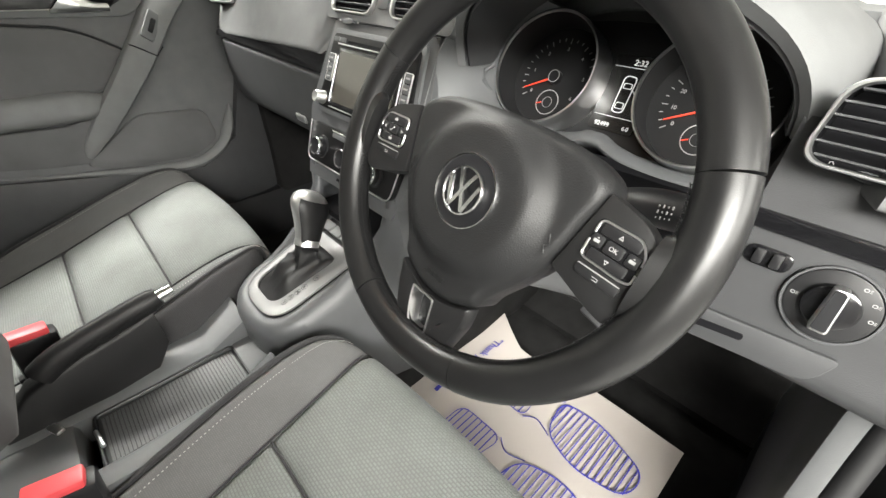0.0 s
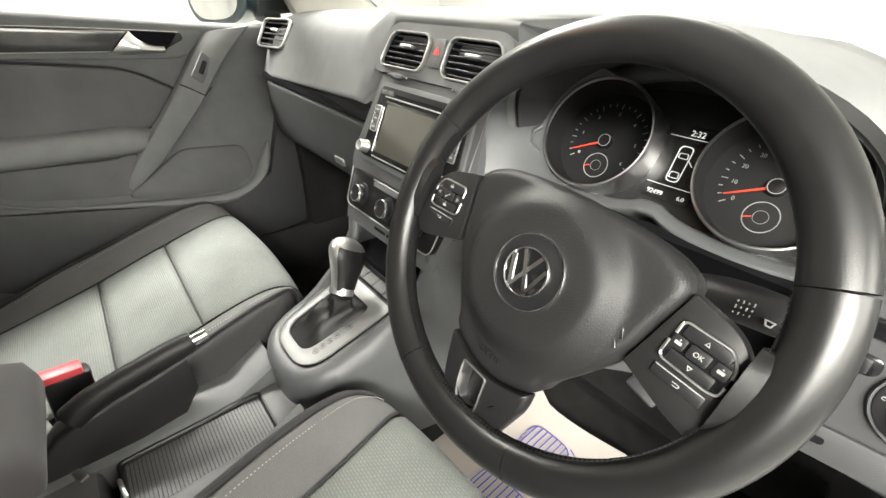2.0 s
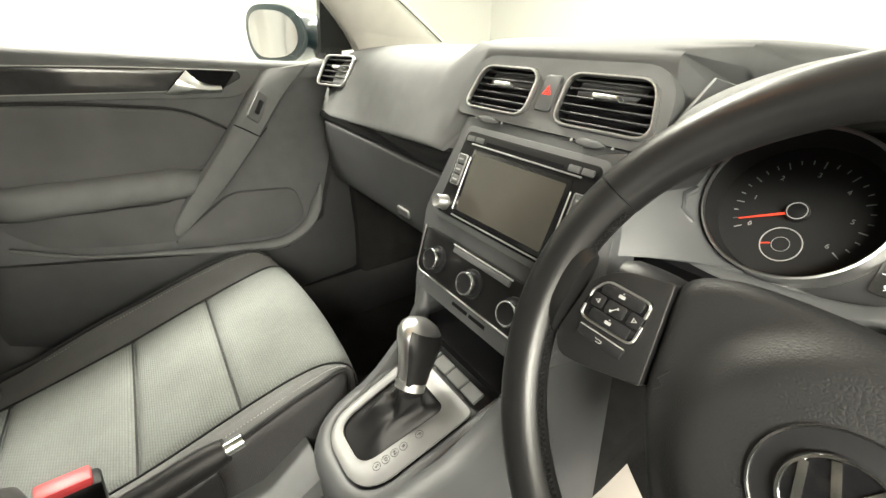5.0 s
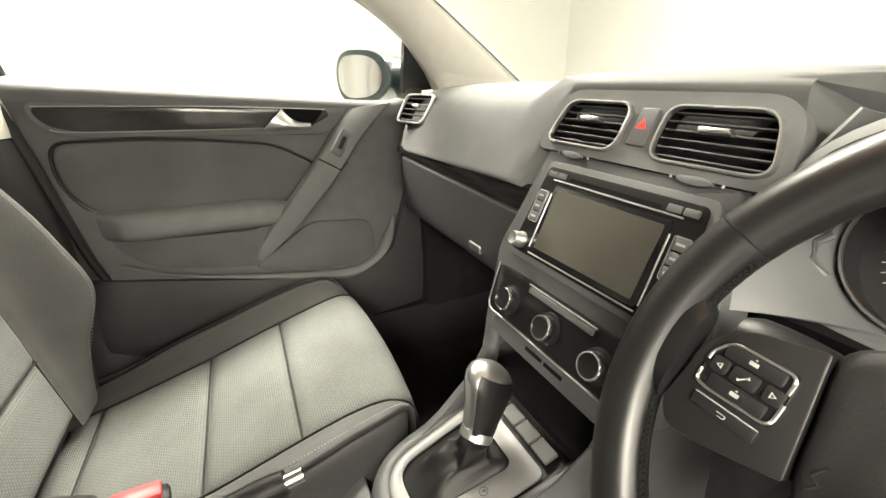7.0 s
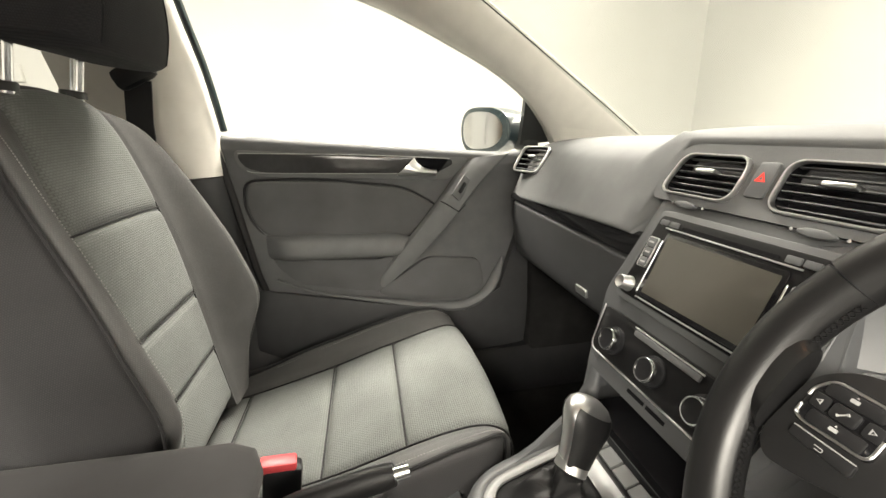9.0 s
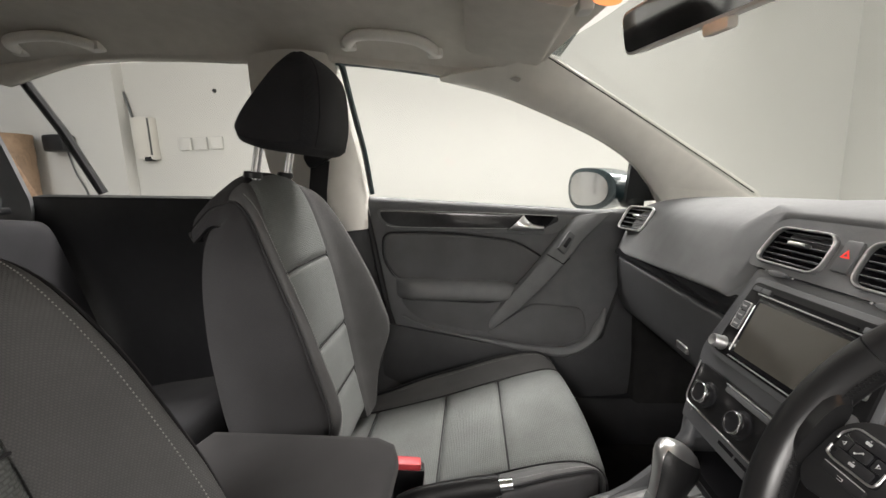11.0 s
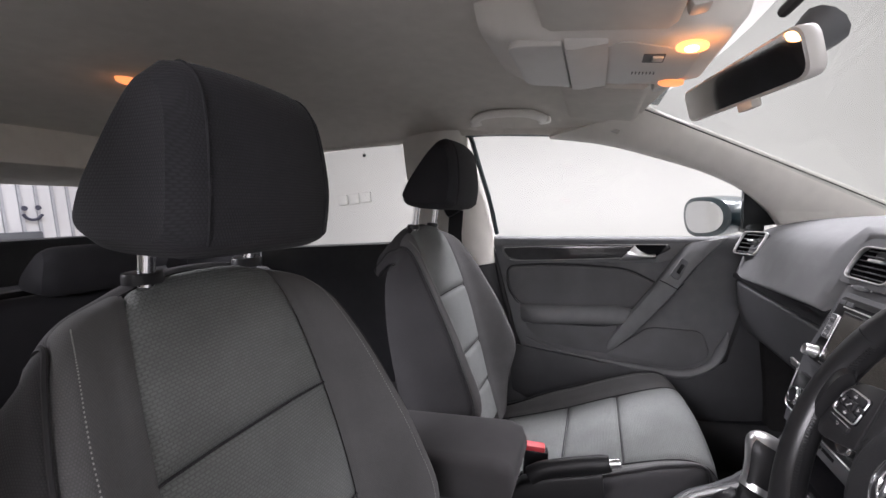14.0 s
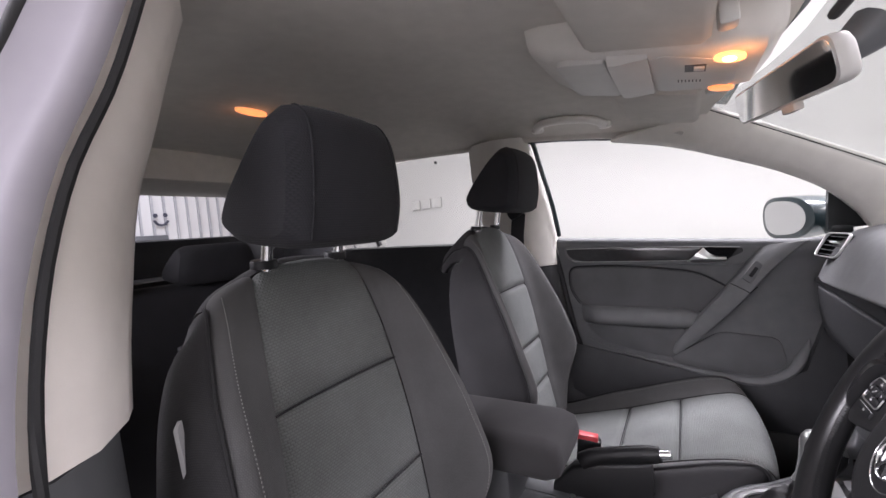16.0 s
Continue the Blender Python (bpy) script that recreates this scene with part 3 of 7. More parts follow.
def pillar_rows(side):
    a, b = spline(WIN[:6], 24), spline(SCREEN_EDGE, 24)
    rows = []
    for k in range(25):
        p, q = a[k].copy(), b[k].copy()
        mid = (p + q) / 2 + Vector((0.016, -0.012, -0.006))
        r = [p + Vector((-0.03, 0, 0.0)), p, p * 0.7 + mid * 0.3 + Vector((0.008, -0.004, 0)), mid, q * 0.7 + mid * 0.3 + Vector((0.004, -0.004, 0)), q, q + Vector((-0.012, 0.018, -0.004))]
        rows.append([Vector((side * -1 * v.x, v.y, v.z)) for v in r])
    rows.insert(0, [v + Vector((0, 0.03, -0.055)) for v in rows[0]])
    return rows


for side, nm in ((-1, "a_pillar_west"), (1, "a_pillar_east")):
    bm = bmesh.new()
    loft(bm, pillar_rows(side))
    shell(bm, 0.01)
    struct(nm, bm, M_BEIGE, "pale grey windscreen pillar trim", "pillar", angle=60)
    bm = bmesh.new()
    tube(bm, [Vector((-side * (p.x + 0.004), p.y, p.z)) for p in spline(SCREEN_EDGE, 24)], 0.007, sides=6)
    struct(nm.replace("a_pillar", "screen_seal"), bm, M_RUBBER, "black windscreen edge seal", "seal")

bm = bmesh.new()
slab(bm, rounded([(-0.017, -0.006), (0.017, -0.006), (0.017, 0.006), (-0.017, 0.006)], 0.005), Matrix.Translation((-0.5435, -0.2830, 1.2470)) @ pose(0, 0, 0, 0, 0, 52) @ pose(0, 0, 0, -38, 28, 0), 0.0022, 0.0008)
tagged(part("airbag_tag", bm, M_PALE), "small pale moulded tag on the windscreen pillar", "tag")


def roof_edge(y):
    tab = [(-0.541, -0.214, 1.292), (-0.56, -0.31, 1.262), (-0.562, -0.459, 1.285), (-0.556, -0.616, 1.305), (-0.552, -0.72, 1.316), (-0.548, -0.96, 1.328), (-0.545, -1.36, 1.344), (-0.53, -1.75, 1.33)]
    for a, b in zip(tab, tab[1:]):
        if b[1] <= y <= a[1]:
            f = (y - a[1]) / (b[1] - a[1])
            return a[0] + f * (b[0] - a[0]), a[2] + f * (b[2] - a[2])
    return tab[-1][0], tab[-1][2]


def roof_z(x, y):
    ex, ez = roof_edge(y)
    crown = 0.035 + 0.038 * min(1, max(0, (-0.2 - y) / 0.4))
    return ez + crown * (1 - (x / ex) ** 2) ** 0.5 if abs(x) < abs(ex) else ez


bm = bmesh.new()
rows = []
for j in range(31):
    y = -0.214 - 1.52 * j / 30
    ex, ez = roof_edge(y)
    fwd = 0.10 if j == 0 else 0.10 * math.exp(-j / 2.2)
    rows.append([Vector((-ex * (2 * i / 24 - 1), y + fwd * (1 - (2 * i / 24 - 1) ** 2), roof_z(ex * (2 * i / 24 - 1) * 0.999, y) + (0.0 if j == 0 else 0.014))) for i in range(25)])
loft(bm, rows)
shell(bm, 0.015)
struct("ceiling_headliner", bm, M_LINER, "pale grey woven car headliner", "headliner", angle=60)

# roof skin over it, so that no light leaks in
bm = bmesh.new()
rows = []
for j in range(13):
    y = -0.16 - 1.66 * j / 12
    rows.append([Vector((-0.62 + 1.24 * i / 10, y + (0.12 if j == 0 else 0.06 if j == 1 else 0.0) * (1 - (i / 5 - 1) ** 2), 1.405 + 0.045 * (1 - (i / 5 - 1) ** 2) - (0.045 if j == 0 else 0.0) - (0.04 if i in (0, 10) else 0.0))) for i in range(11)])
loft(bm, rows)
shell(bm, 0.012)
struct("roof_skin", bm, M_PAINT, "dark teal painted steel car roof", "roof")

for side, nm in ((-1, "cant_rail_west"), (1, "cant_rail_east")):
    bm = bmesh.new()
    a = spline(WIN[2:] + [(-0.552, -0.96, 1.325), (-0.545, -1.15, 1.338), (-0.544, -1.363, 1.342), (-0.56, -1.6, 1.30)], 40)
    rows = []
    for p in a:
        ex, ez = roof_edge(min(p.y, -0.214))
        rows.append([Vector((-side * v[0], v[1], v[2])) for v in ((p.x - 0.045, p.y, p.z + 0.01), (p.x - 0.02, p.y, p.z - 0.004), (p.x + 0.006, p.y, p.z - 0.002), (p.x + 0.016, p.y, p.z + 0.012), (p.x + 0.02, p.y, p.z + 0.03), (p.x - 0.01, p.y, p.z + 0.07), (p.x - 0.06, p.y, p.z + 0.06))])
    loft(bm, rows, closed=True, caps=True)
    struct(nm, bm, M_LINER, "pale grey cloth roof rail over the doors", "roof rail", angle=60)

# B pillars
def bpillar(side, nm):
    bm = bmesh.new()
    f, r = [(-0.556, -0.72, 1.325), (-0.605, -0.712, 1.2), (-0.65, -0.702, 1.1), (-0.678, -0.694, 0.985), (-0.69, -0.69, 0.885)], [(-0.548, -0.93, 1.335), (-0.575, -0.94, 1.2), (-0.62, -0.945, 1.1), (-0.655, -0.94, 0.985), (-0.67, -0.93, 0.885)]
    a, b = spline(f, 16), spline(r, 16)
    rows = []
    for p, q in zip(a, b):
        mid = p + (Vector((0.066, -0.085, 0)) if side < 0 else Vector((0.094 - 0.022 * smooth((p.z - 0.98) / 0.34), -0.105, 0)))
        rows.append([Vector((-side * v.x, v.y, v.z)) for v in (p + Vector((-0.05, 0.004, 0)), p, p.lerp(mid, 0.3) + Vector((0.008, 0.012, 0)), p.lerp(mid, 0.75) + Vector((0.006, 0.008, 0)), mid, mid.lerp(q, 0.2) + Vector((0.004, 0, 0)), q, q + Vector((-0.06, 0, 0)))])
    loft(bm, rows, closed=True, caps=True)
    # driver's side takes the brightened trim colour in place of stronger light
    up = struct(nm, bm, M_PILLAR_LIT if side > 0 else M_BEIGE, "pale beige upper door pillar trim", "pillar", angle=50)
    bm = bmesh.new()
    a, b = spline([(-0.688, -0.692, 0.882), (-0.69, -0.675, 0.75), (-0.70, -0.645, 0.55), (-0.69, -0.58, 0.40), (-0.67, -0.5, 0.36)], 14), spline([(-0.67, -0.93, 0.882), (-0.685, -0.96, 0.75), (-0.675, -0.97, 0.55), (-0.67, -0.97, 0.40), (-0.66, -0.97, 0.36)], 14)
    rows = []
    for p, q in zip(a, b):
        mid = p + (Vector((0.055, -0.085, 0)) if side < 0 else Vector((0.078, -0.105, 0)))
        rows.append([Vector((-side * v.x, v.y, v.z)) for v in (p + Vector((-0.06, 0, 0)), p, p.lerp(mid, 0.4) + Vector((0.01, 0.01, 0)), mid, q, q + Vector((-0.06, 0, 0)))])
    loft(bm, rows, closed=True, caps=True)
    # passenger-side base in a darker grey, its shade put into the colour
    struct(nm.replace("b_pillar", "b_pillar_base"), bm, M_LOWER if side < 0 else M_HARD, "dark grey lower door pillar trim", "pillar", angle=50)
    return up


bpillar(-1, "b_pillar_west")
bpillar(1, "b_pillar_east")
bm = bmesh.new()
tube(bm, [Vector(p) + Vector((-0.012, 0.012, 0)) for p in spline(WIN[5:] + [(-0.556, -0.712, 1.30), (-0.605, -0.704, 1.2), (-0.65, -0.694, 1.1), (-0.685, -0.688, 0.985)], 30)], 0.008, sides=8)
struct("window_frame_west", bm, M_PAINT, "dark blue-grey door window frame", "window frame")

# glass
def pane(name, rows, mat, label):
    bm = bmesh.new()
    loft(bm, rows)
    ob = struct(name, shell(bm, 0.004), mat, label, "window")
    ob.visible_shadow = False
    return ob


top = spline(WIN, 24)
pane("window_1", [[Vector((p.x - 0.012, p.y, p.z)) for p in top], [Vector((-0.732, max(-0.70, min(0.12, p.y)), dtop(p.y) - 0.03)) for p in top]], M_GLASS, "clear front passenger door glass")
pane("windscreen", [[Vector((x, 0.385 + 0.2 * (1 - (x / 0.72) ** 2), 0.945)) for x in [-0.72 + 0.12 * i for i in range(13)]],
                    [Vector((x * 0.75, -0.214 + 0.12 * (1 - (x / 0.72) ** 2), 1.30)) for x in [-0.72 + 0.12 * i for i in range(13)]]], M_SHIELD, "lightly tinted windscreen")
pane("window_2", [[Vector((-0.56, y, 1.335)) for y in (-0.94, -1.2, -1.5, -1.72)], [Vector((-0.715, y, 0.985)) for y in (-0.94, -1.2, -1.5, -1.72)]], M_TINT, "tinted rear door glass")

# quarter light corner ahead of the glass
bm = bmesh.new()
loft(bm, [[(-0.742, 0.055, 0.935), (-0.742, 0.36, 0.955)], [(-0.71, 0.055, 1.05), (-0.72, 0.30, 0.99)]])
shell(bm, 0.02)
struct("mirror_corner_trim", bm, M_BLACK, "black triangular trim behind the door mirror", "trim")

bm = bmesh.new()
tube(bm, spline([(0.652, 0.12, 0.72), (0.652, 0.085, 0.64), (0.652, 0.045, 0.56), (0.652, 0.0, 0.48), (0.655, -0.085, 0.405), (0.665, -0.2, 0.385), (0.675, -0.45, 0.385)], 30), 0.011, sides=10)
struct("door_seal_front_east", bm, M_RUBBER, "black rubber seal round the open driver's doorway", "seal")
bm = bmesh.new()
slab(bm, rounded([(0.30, 0.95), (0.05, 0.95), (0.045, 0.60), (-0.02, 0.48), (-0.12, 0.40), (-0.12, 0.25), (0.30, 0.25)], 0.03, 5), Matrix(((0, -1, 0, 0.70), (1, 0, 0, 0), (0, 0, 1, 0), (0, 0, 0, 1))), 0.03, 0.006)
struct("hinge_pillar_east", bm, M_HARD, "dark body pillar at the open driver's door hinge", "pillar")


# ---- seats ----
CUSHION_LINE = [(-0.70, 0.415), (-0.60, 0.432), (-0.465, 0.463), (-0.333, 0.503), (-0.235, 0.528), (-0.185, 0.528), (-0.158, 0.505), (-0.152, 0.455), (-0.17, 0.39)]
CUSHION_SIDE = [(0.0, 0.0), (0.085, 0.0), (0.160, 0.003), (0.196, 0.017), (0.230, 0.028), (0.256, 0.018), (0.270, -0.02), (0.272, -0.12)]
BACK_LINE = [(-0.655, 0.44), (-0.680, 0.53), (-0.698, 0.62), (-0.712, 0.72), (-0.727, 0.82), (-0.748, 0.92), (-0.77, 1.0), (-0.795, 1.04), (-0.835, 1.042), (-0.875, 1.01)]
BACK_SIDE = [(0.0, 0.0), (0.075, 0.0), (0.138, 0.004), (0.188, 0.043), (0.214, 0.034), (0.229, 0.002), (0.234, -0.04), (0.220, -0.10)]
BACK_WIDTH = [(0.78, 0, 0), (0.96, 0, 0), (1.06, 0, 0), (1.06, 0, 0), (1.01, 0, 0), (0.95, 0, 0), (0.86, 0, 0), (0.77, 0, 0), (0.70, 0, 0), (0.67, 0, 0)]
BACK_BULGE = [(0.1, 0, 0), (0.85, 0, 0), (1.9, 0, 0), (1.65, 0, 0), (1.2, 0, 0), (0.8, 0, 0), (0.5, 0, 0), (0.3, 0, 0), (0.2, 0, 0), (0.2, 0, 0)]
PLAN = [(1.0, 0, 0), (1.0, 0, 0), (1.0, 0, 0), (1.0, 0, 0), (0.88, 0, 0), (0.60, 0, 0), (0.36, 0, 0), (0.30, 0, 0), (0.30, 0, 0)]


def cushion(u, v):
    c = lerp_curve([(0, a, b) for a, b in CUSHION_LINE], v)
    s = lerp_curve([(a, 0, b) for a, b in CUSHION_SIDE], abs(u))
    lift = max(0.0, min(1.0, 1 - (v - 3.6) * 0.33)) * (0.12 + 0.88 * smooth((v - 0.2) / 1.7)) if s.z > 0 else 1.0
    x = s.x if s.x < 0.165 else 0.165 + (s.x - 0.165) * lerp_curve(PLAN, v).x
    # the middle panel widens towards the front of the seat
    wide, edge = 0.152 * (1 + 0.10 * smooth(v / 3) + 0.12 * smooth((v - 3) / 3)), 0.165 + 0.107 * lerp_curve(PLAN, v).x
    x = x * wide / 0.152 if x < 0.152 else wide + (x - 0.152) * (edge - wide) / (edge - 0.152)
    return (math.copysign(x * (1 - 0.03 * max(0, 1 - v / 2)), u), c.y - 0.05 * max(0.0, v - 4) / 3.6 * (s.x / 0.26) ** 2, c.z + s.z * lift)


def backrest(u, v):
    c = lerp_curve([(0, a, b) for a, b in BACK_LINE], v)
    d = lerp_curve([(0, a, b) for a, b in BACK_LINE], v + 0.05) - lerp_curve([(0, a, b) for a, b in BACK_LINE], v - 0.05)
    nrm = Vector((0, d.z, -d.y)).normalized() if d.length else Vector((0, 1, 0))
    s = lerp_curve([(a, 0, b) for a, b in BACK_SIDE], abs(u))
    g = lerp_curve(BACK_BULGE, v).x
    w = lerp_curve(BACK_WIDTH, v).x
    n = s.z * (g if s.z > 0 else 1 - 0.85 * (lambda q: q * q * (3 - 2 * q))(max(0.0, min(1.0, (v - 3.5) / 5.0))))
    fall = 0.07 * max(0.0, min(1.0, (v - 3.5) / 4.0)) * (s.x / 0.22) ** 2.5
    return (math.copysign(s.x * w, u), c.y + nrm.y * n, c.z + nrm.z * n - fall)


def headrest_mesh():
    """A wedge: deep at the foot, thin and forward at the top."""
    prof = [(0.062, 0.005), (0.068, 0.05), (0.066, 0.10), (0.058, 0.145), (0.04, 0.168), (0.022, 0.166), (0.0, 0.14), (-0.03, 0.09), (-0.056, 0.04), (-0.062, 0.015), (-0.045, 0.0), (0.0, -0.006), (0.045, -0.006)]
    loop = [p for p in spline([(0, a, b) for a, b in prof] + [(0, *prof[0])], 40)][:-1]
    bm = bmesh.new()
    lay = bm.loops.layers.uv.new("UVMap")
    rows = []
    for k in range(17):
        f = -1 + 2 * k / 16
        e = max(0.0, 1 - abs(f) ** 5) ** 0.4 if abs(f) < 1 else 0.0
        sc = 0.80 + 0.20 * e
        rows.append([Vector((0.13 * f * (1 - 0.10 * max(0, p.z - 0.06) / 0.11), p.y * (0.86 + 0.14 * e) + 0.012 * (1 - f * f), 0.08 + (p.z - 0.08) * sc)) for p in loop])
    loft(bm, rows, closed=True, caps=True)
    for f in bm.faces:
        for lp in f.loops:
            lp[lay].uv = (lp.vert.co.x + lp.vert.co.y, lp.vert.co.z)
    return bm


def headrest_seam(s):
    """The piping between the front and a side cheek of the headrest."""
    f, bm = s * 0.74, bmesh.new()
    e = (1 - abs(f) ** 5) ** 0.4
    prof = [(0.062, 0.005), (0.068, 0.05), (0.066, 0.10), (0.058, 0.145), (0.04, 0.168), (0.022, 0.166), (0.0, 0.14)]
    pts = [Vector((0.13 * f * (1 - 0.10 * max(0, p.z - 0.06) / 0.11), p.y * (0.86 + 0.14 * e) + 0.012 * (1 - f * f), 0.08 + (p.z - 0.08) * (0.80 + 0.20 * e))) for p in spline([(0, a, b) for a, b in prof], 24)]
    return tube(bm, pts, 0.0016, sides=6)


def dashes(name, pts, parent, mat):
    """A row of stitches along pts, as one sewn seam."""
    bm = bmesh.new()
    p = spline(pts, 260)
    for a, b in zip(p[::2], p[1::2]):
        tube(bm, [a, a.lerp(b, 0.8)], 0.0006, sides=5)
    return part(name, bm, mat, parent, "pale thread stitching")


M_THREAD = material("pale_thread", (0.26, 0.26, 0.25), 0.9)


def seat(x, dy, dz, label, group, rest=1.085):
    top = thing("front_seat", label, "car seat", (x, dy, dz), group=group)
    cu = part("seat_cushion", panel(cushion, -1.9, 1.9, 0.0, 0.6, 16, 6, uv=(1, 1)), M_CENTRE, top, "grey-green patterned cloth cushion panel")
    for a, b in ((0.6, 2.0), (2.0, 3.02), (3.02, 6.6)):
        part("cushion_panel", panel(cushion, -1.9, 1.9, a, b, 20, 16, puff=0.003), M_CENTRE, cu)
    for v in (0.6, 2.0, 3.02):
        bm = bmesh.new()
        tube(bm, [Vector(cushion(-1.88 + 3.76 * k / 24, v)) + Vector((0, 0, -0.0045)) for k in range(25)], 0.0016, sides=6)
        part("seam", bm, M_SIDE, cu)
    for sgn in (-1, 1):
        bo = part("cushion_bolster", panel(cushion, *((1.86, 4.25) if sgn > 0 else (-4.25, -1.86)), 0.0, 7.6, 18, 34, groove=0.0045, seams=(1, 1, 0, 0)), M_BOLSTER, top, "grey plain cloth side bolster")
        part("cushion_side", panel(cushion, *((4.2, 6.95) if sgn > 0 else (-6.95, -4.2)), 0.0, 7.6, 14, 34, groove=0.003, seams=(sgn > 0, sgn < 0, 0, 0)), M_SIDE, top, "charcoal cloth cushion side")
        for u, r in ((1.87, 0.0016), (4.22, 0.0026)):
            bm = bmesh.new()
            tube(bm, [Vector(cushion(sgn * u, 7.4 * k / 60)) + Vector((0, 0, -0.003 if u < 2 else 0.0)) for k in range(61)], r, sides=6)
            part("piping", bm, M_SIDE, bo, "charcoal piped seam")
        dashes("stitching", [Vector(cushion(sgn * 3.55, v)) + Vector((0, 0, 0.0012)) for v in (1.0, 2.0, 3.0, 4.0, 4.8, 5.4)], bo, M_THREAD)
    part("cushion_front", panel(cushion, -1.9, 1.9, 6.6, 7.8, 16, 10), M_BOLSTER, top, "charcoal cloth cushion front")
    ba = part("backrest", panel(backrest, -1.75, 1.75, 0.3, 1.35, 16, 10, flip=-1), M_CENTRE, top, "grey-green patterned cloth backrest panel")
    for a, b in ((1.35, 2.6), (2.6, 4.35), (4.35, 7.2)):
        part("backrest_panel", panel(backrest, -1.75, 1.75, a, b, 20, 20, puff=0.003, flip=-1), M_CENTRE, ba)
    part("backrest_top", panel(backrest, -3.95, 3.95, 7.2, 9.0, 48, 14, groove=0.004, skirt=0.004, seams=(0, 0, 1, 0), flip=-1), M_SIDE, top, "charcoal cloth backrest top")
    for v in (1.35, 2.6, 4.35):
        bm = bmesh.new()
        tube(bm, [Vector(backrest(-1.73 + 3.46 * k / 24, v)) + Vector((0, -0.0045, 0)) for k in range(25)], 0.0016, sides=6)
        part("seam", bm, M_SIDE, ba)
    for sgn in (-1, 1):
        bo = part("backrest_bolster", panel(backrest, *((1.71, 3.90) if sgn > 0 else (-3.90, -1.71)), 0.0, 7.25, 18, 46, groove=0.0045, seams=(1, 1, 0, 0), flip=-1), M_BOLSTER, top, "grey plain cloth backrest bolster")
        part("backrest_side", panel(backrest, *((3.85, 7.0) if sgn > 0 else (-7.0, -3.85)), 0.0, 9.0, 16, 54, groove=0.003, seams=(sgn > 0, sgn < 0, 0, 0), flip=-1), M_SIDE, top, "charcoal cloth backrest side")
        bm = bmesh.new()
        tube(bm, [Vector(backrest(sgn * 3.87, 0.2 + 7.0 * k / 60)) for k in range(61)], 0.0022, sides=6)
        part("piping", bm, M_SIDE, bo, "charcoal piped seam")
        dashes("stitching", [Vector(backrest(sgn * 2.98, v)) + Vector((0, 0.0015, 0)) for v in (0.8, 2, 3, 4, 5, 6, 6.8)], bo, M_THREAD)
    bm = bmesh.new()
    rows = []
    for j in range(13):
        v = 6.6 * j / 12
        rows.append([Vector((backrest(7.0, v)[0] * 0.97 * (2 * i / 10 - 1), backrest(7.0, v)[1] - 0.004 - 0.03 * (1 - (2 * i / 10 - 1) ** 2), backrest(7.0, v)[2])) for i in range(11)])
    loft(bm, rows)
    shell(bm, 0.01)
    part("seat_back", bm, M_HARD, top, "dark grey seat back shell")
    bm = new_box((0, -0.44, 0.345), (0.50, 0.50, 0.09), 0.02)
    box(bm, (0.2, -0.44, 0.27), (0.04, 0.56, 0.06), 0.005)
    box(bm, (-0.2, -0.44, 0.27), (0.04, 0.56, 0.06), 0.005)
    part("seat_frame", bm, M_BLACK, top, "black seat base and rails")
    hr = part("headrest", headrest_mesh(), M_HEADCLOTH, top, "black cloth headrest")
    hr.matrix_local = pose(0.015 if x > 0 else 0.0, -0.742, rest, -6) @ Matrix.Diagonal((0.83 if x > 0 else 0.9, 1.1, 1, 1))
    for s in (-1, 1):
        seam = part("headrest_seam", headrest_seam(s), M_HEADCLOTH, hr, "raised cloth seam")
    for s in (-1, 1):
        bm = bmesh.new()
        tube(bm, [(s * 0.068, -0.80, 0.99), (s * 0.068, -0.793, 1.045), (s * 0.068, -0.775, 1.12)], 0.0085, sides=14)
        part("headrest_post", bm, M_BRIGHT, top, "bright chrome headrest post")
        bm = bmesh.new()
        slab(bm, oval(0, 0, 0.02, 0.016, 20), Matrix.Translation((s * 0.068, -0.80, 1.034)) @ pose(0, 0, 0, -98), 0.012, 0.003)
        part("post_guide", bm, M_BLACK, top, "black plastic post guide")
    return top


seat(-0.345, 0, 0.0, "front passenger seat in grey-green patterned cloth with charcoal bolsters", "front seats")
dseat = seat(0.354, 0.005, -0.022, "driver's seat in grey-green patterned cloth with charcoal bolsters", "front seats", 1.066)
bm = bmesh.new()
slab(bm, rounded([(-0.009, -0.03), (0.009, -0.03), (0.009, 0.03), (-0.009, 0.03)], 0.003), Matrix.Translation(Vector(backrest(5.1, 4.65)) + Vector((0.001, 0.0, 0.0))) @ pose(0, 0, 0, 0, 12, 50), 0.004, 0.001)
part("seat_airbag_tag", bm, M_PRINT, dseat, "pale cloth side airbag tag")


def under(ob, parent):
    ob.parent, ob.matrix_parent_inverse = parent, parent.matrix_world.inverted()
    return ob


# ---- steering wheel ----
WM = pose(0.331, -0.135, 0.803, -29) @ pose(0, 0, 0, 0, 4.5, 0)  # local z up in the wheel plane, local -y to the driver
wheel = thing("steering_wheel", "three-spoke black leather multifunction steering wheel", "steering wheel", (0.329, -0.147, 0.81))


def wpart(name, bm, mat, label="", parent=None, smooth=True, angle=40):
    ob = part(name, bm, mat, None, label, smooth, angle)
    ob.parent = parent or wheel
    ob.matrix_parent_inverse = (parent or wheel).matrix_world.inverted()
    return ob


R_RIM, RIM_Y = 0.1646, 0.0


def rim_point(a, r=R_RIM, y=RIM_Y):
    z = r * math.sin(a)
    return WM @ Vector((r * math.cos(a) - 0.005, y, z + 0.019))


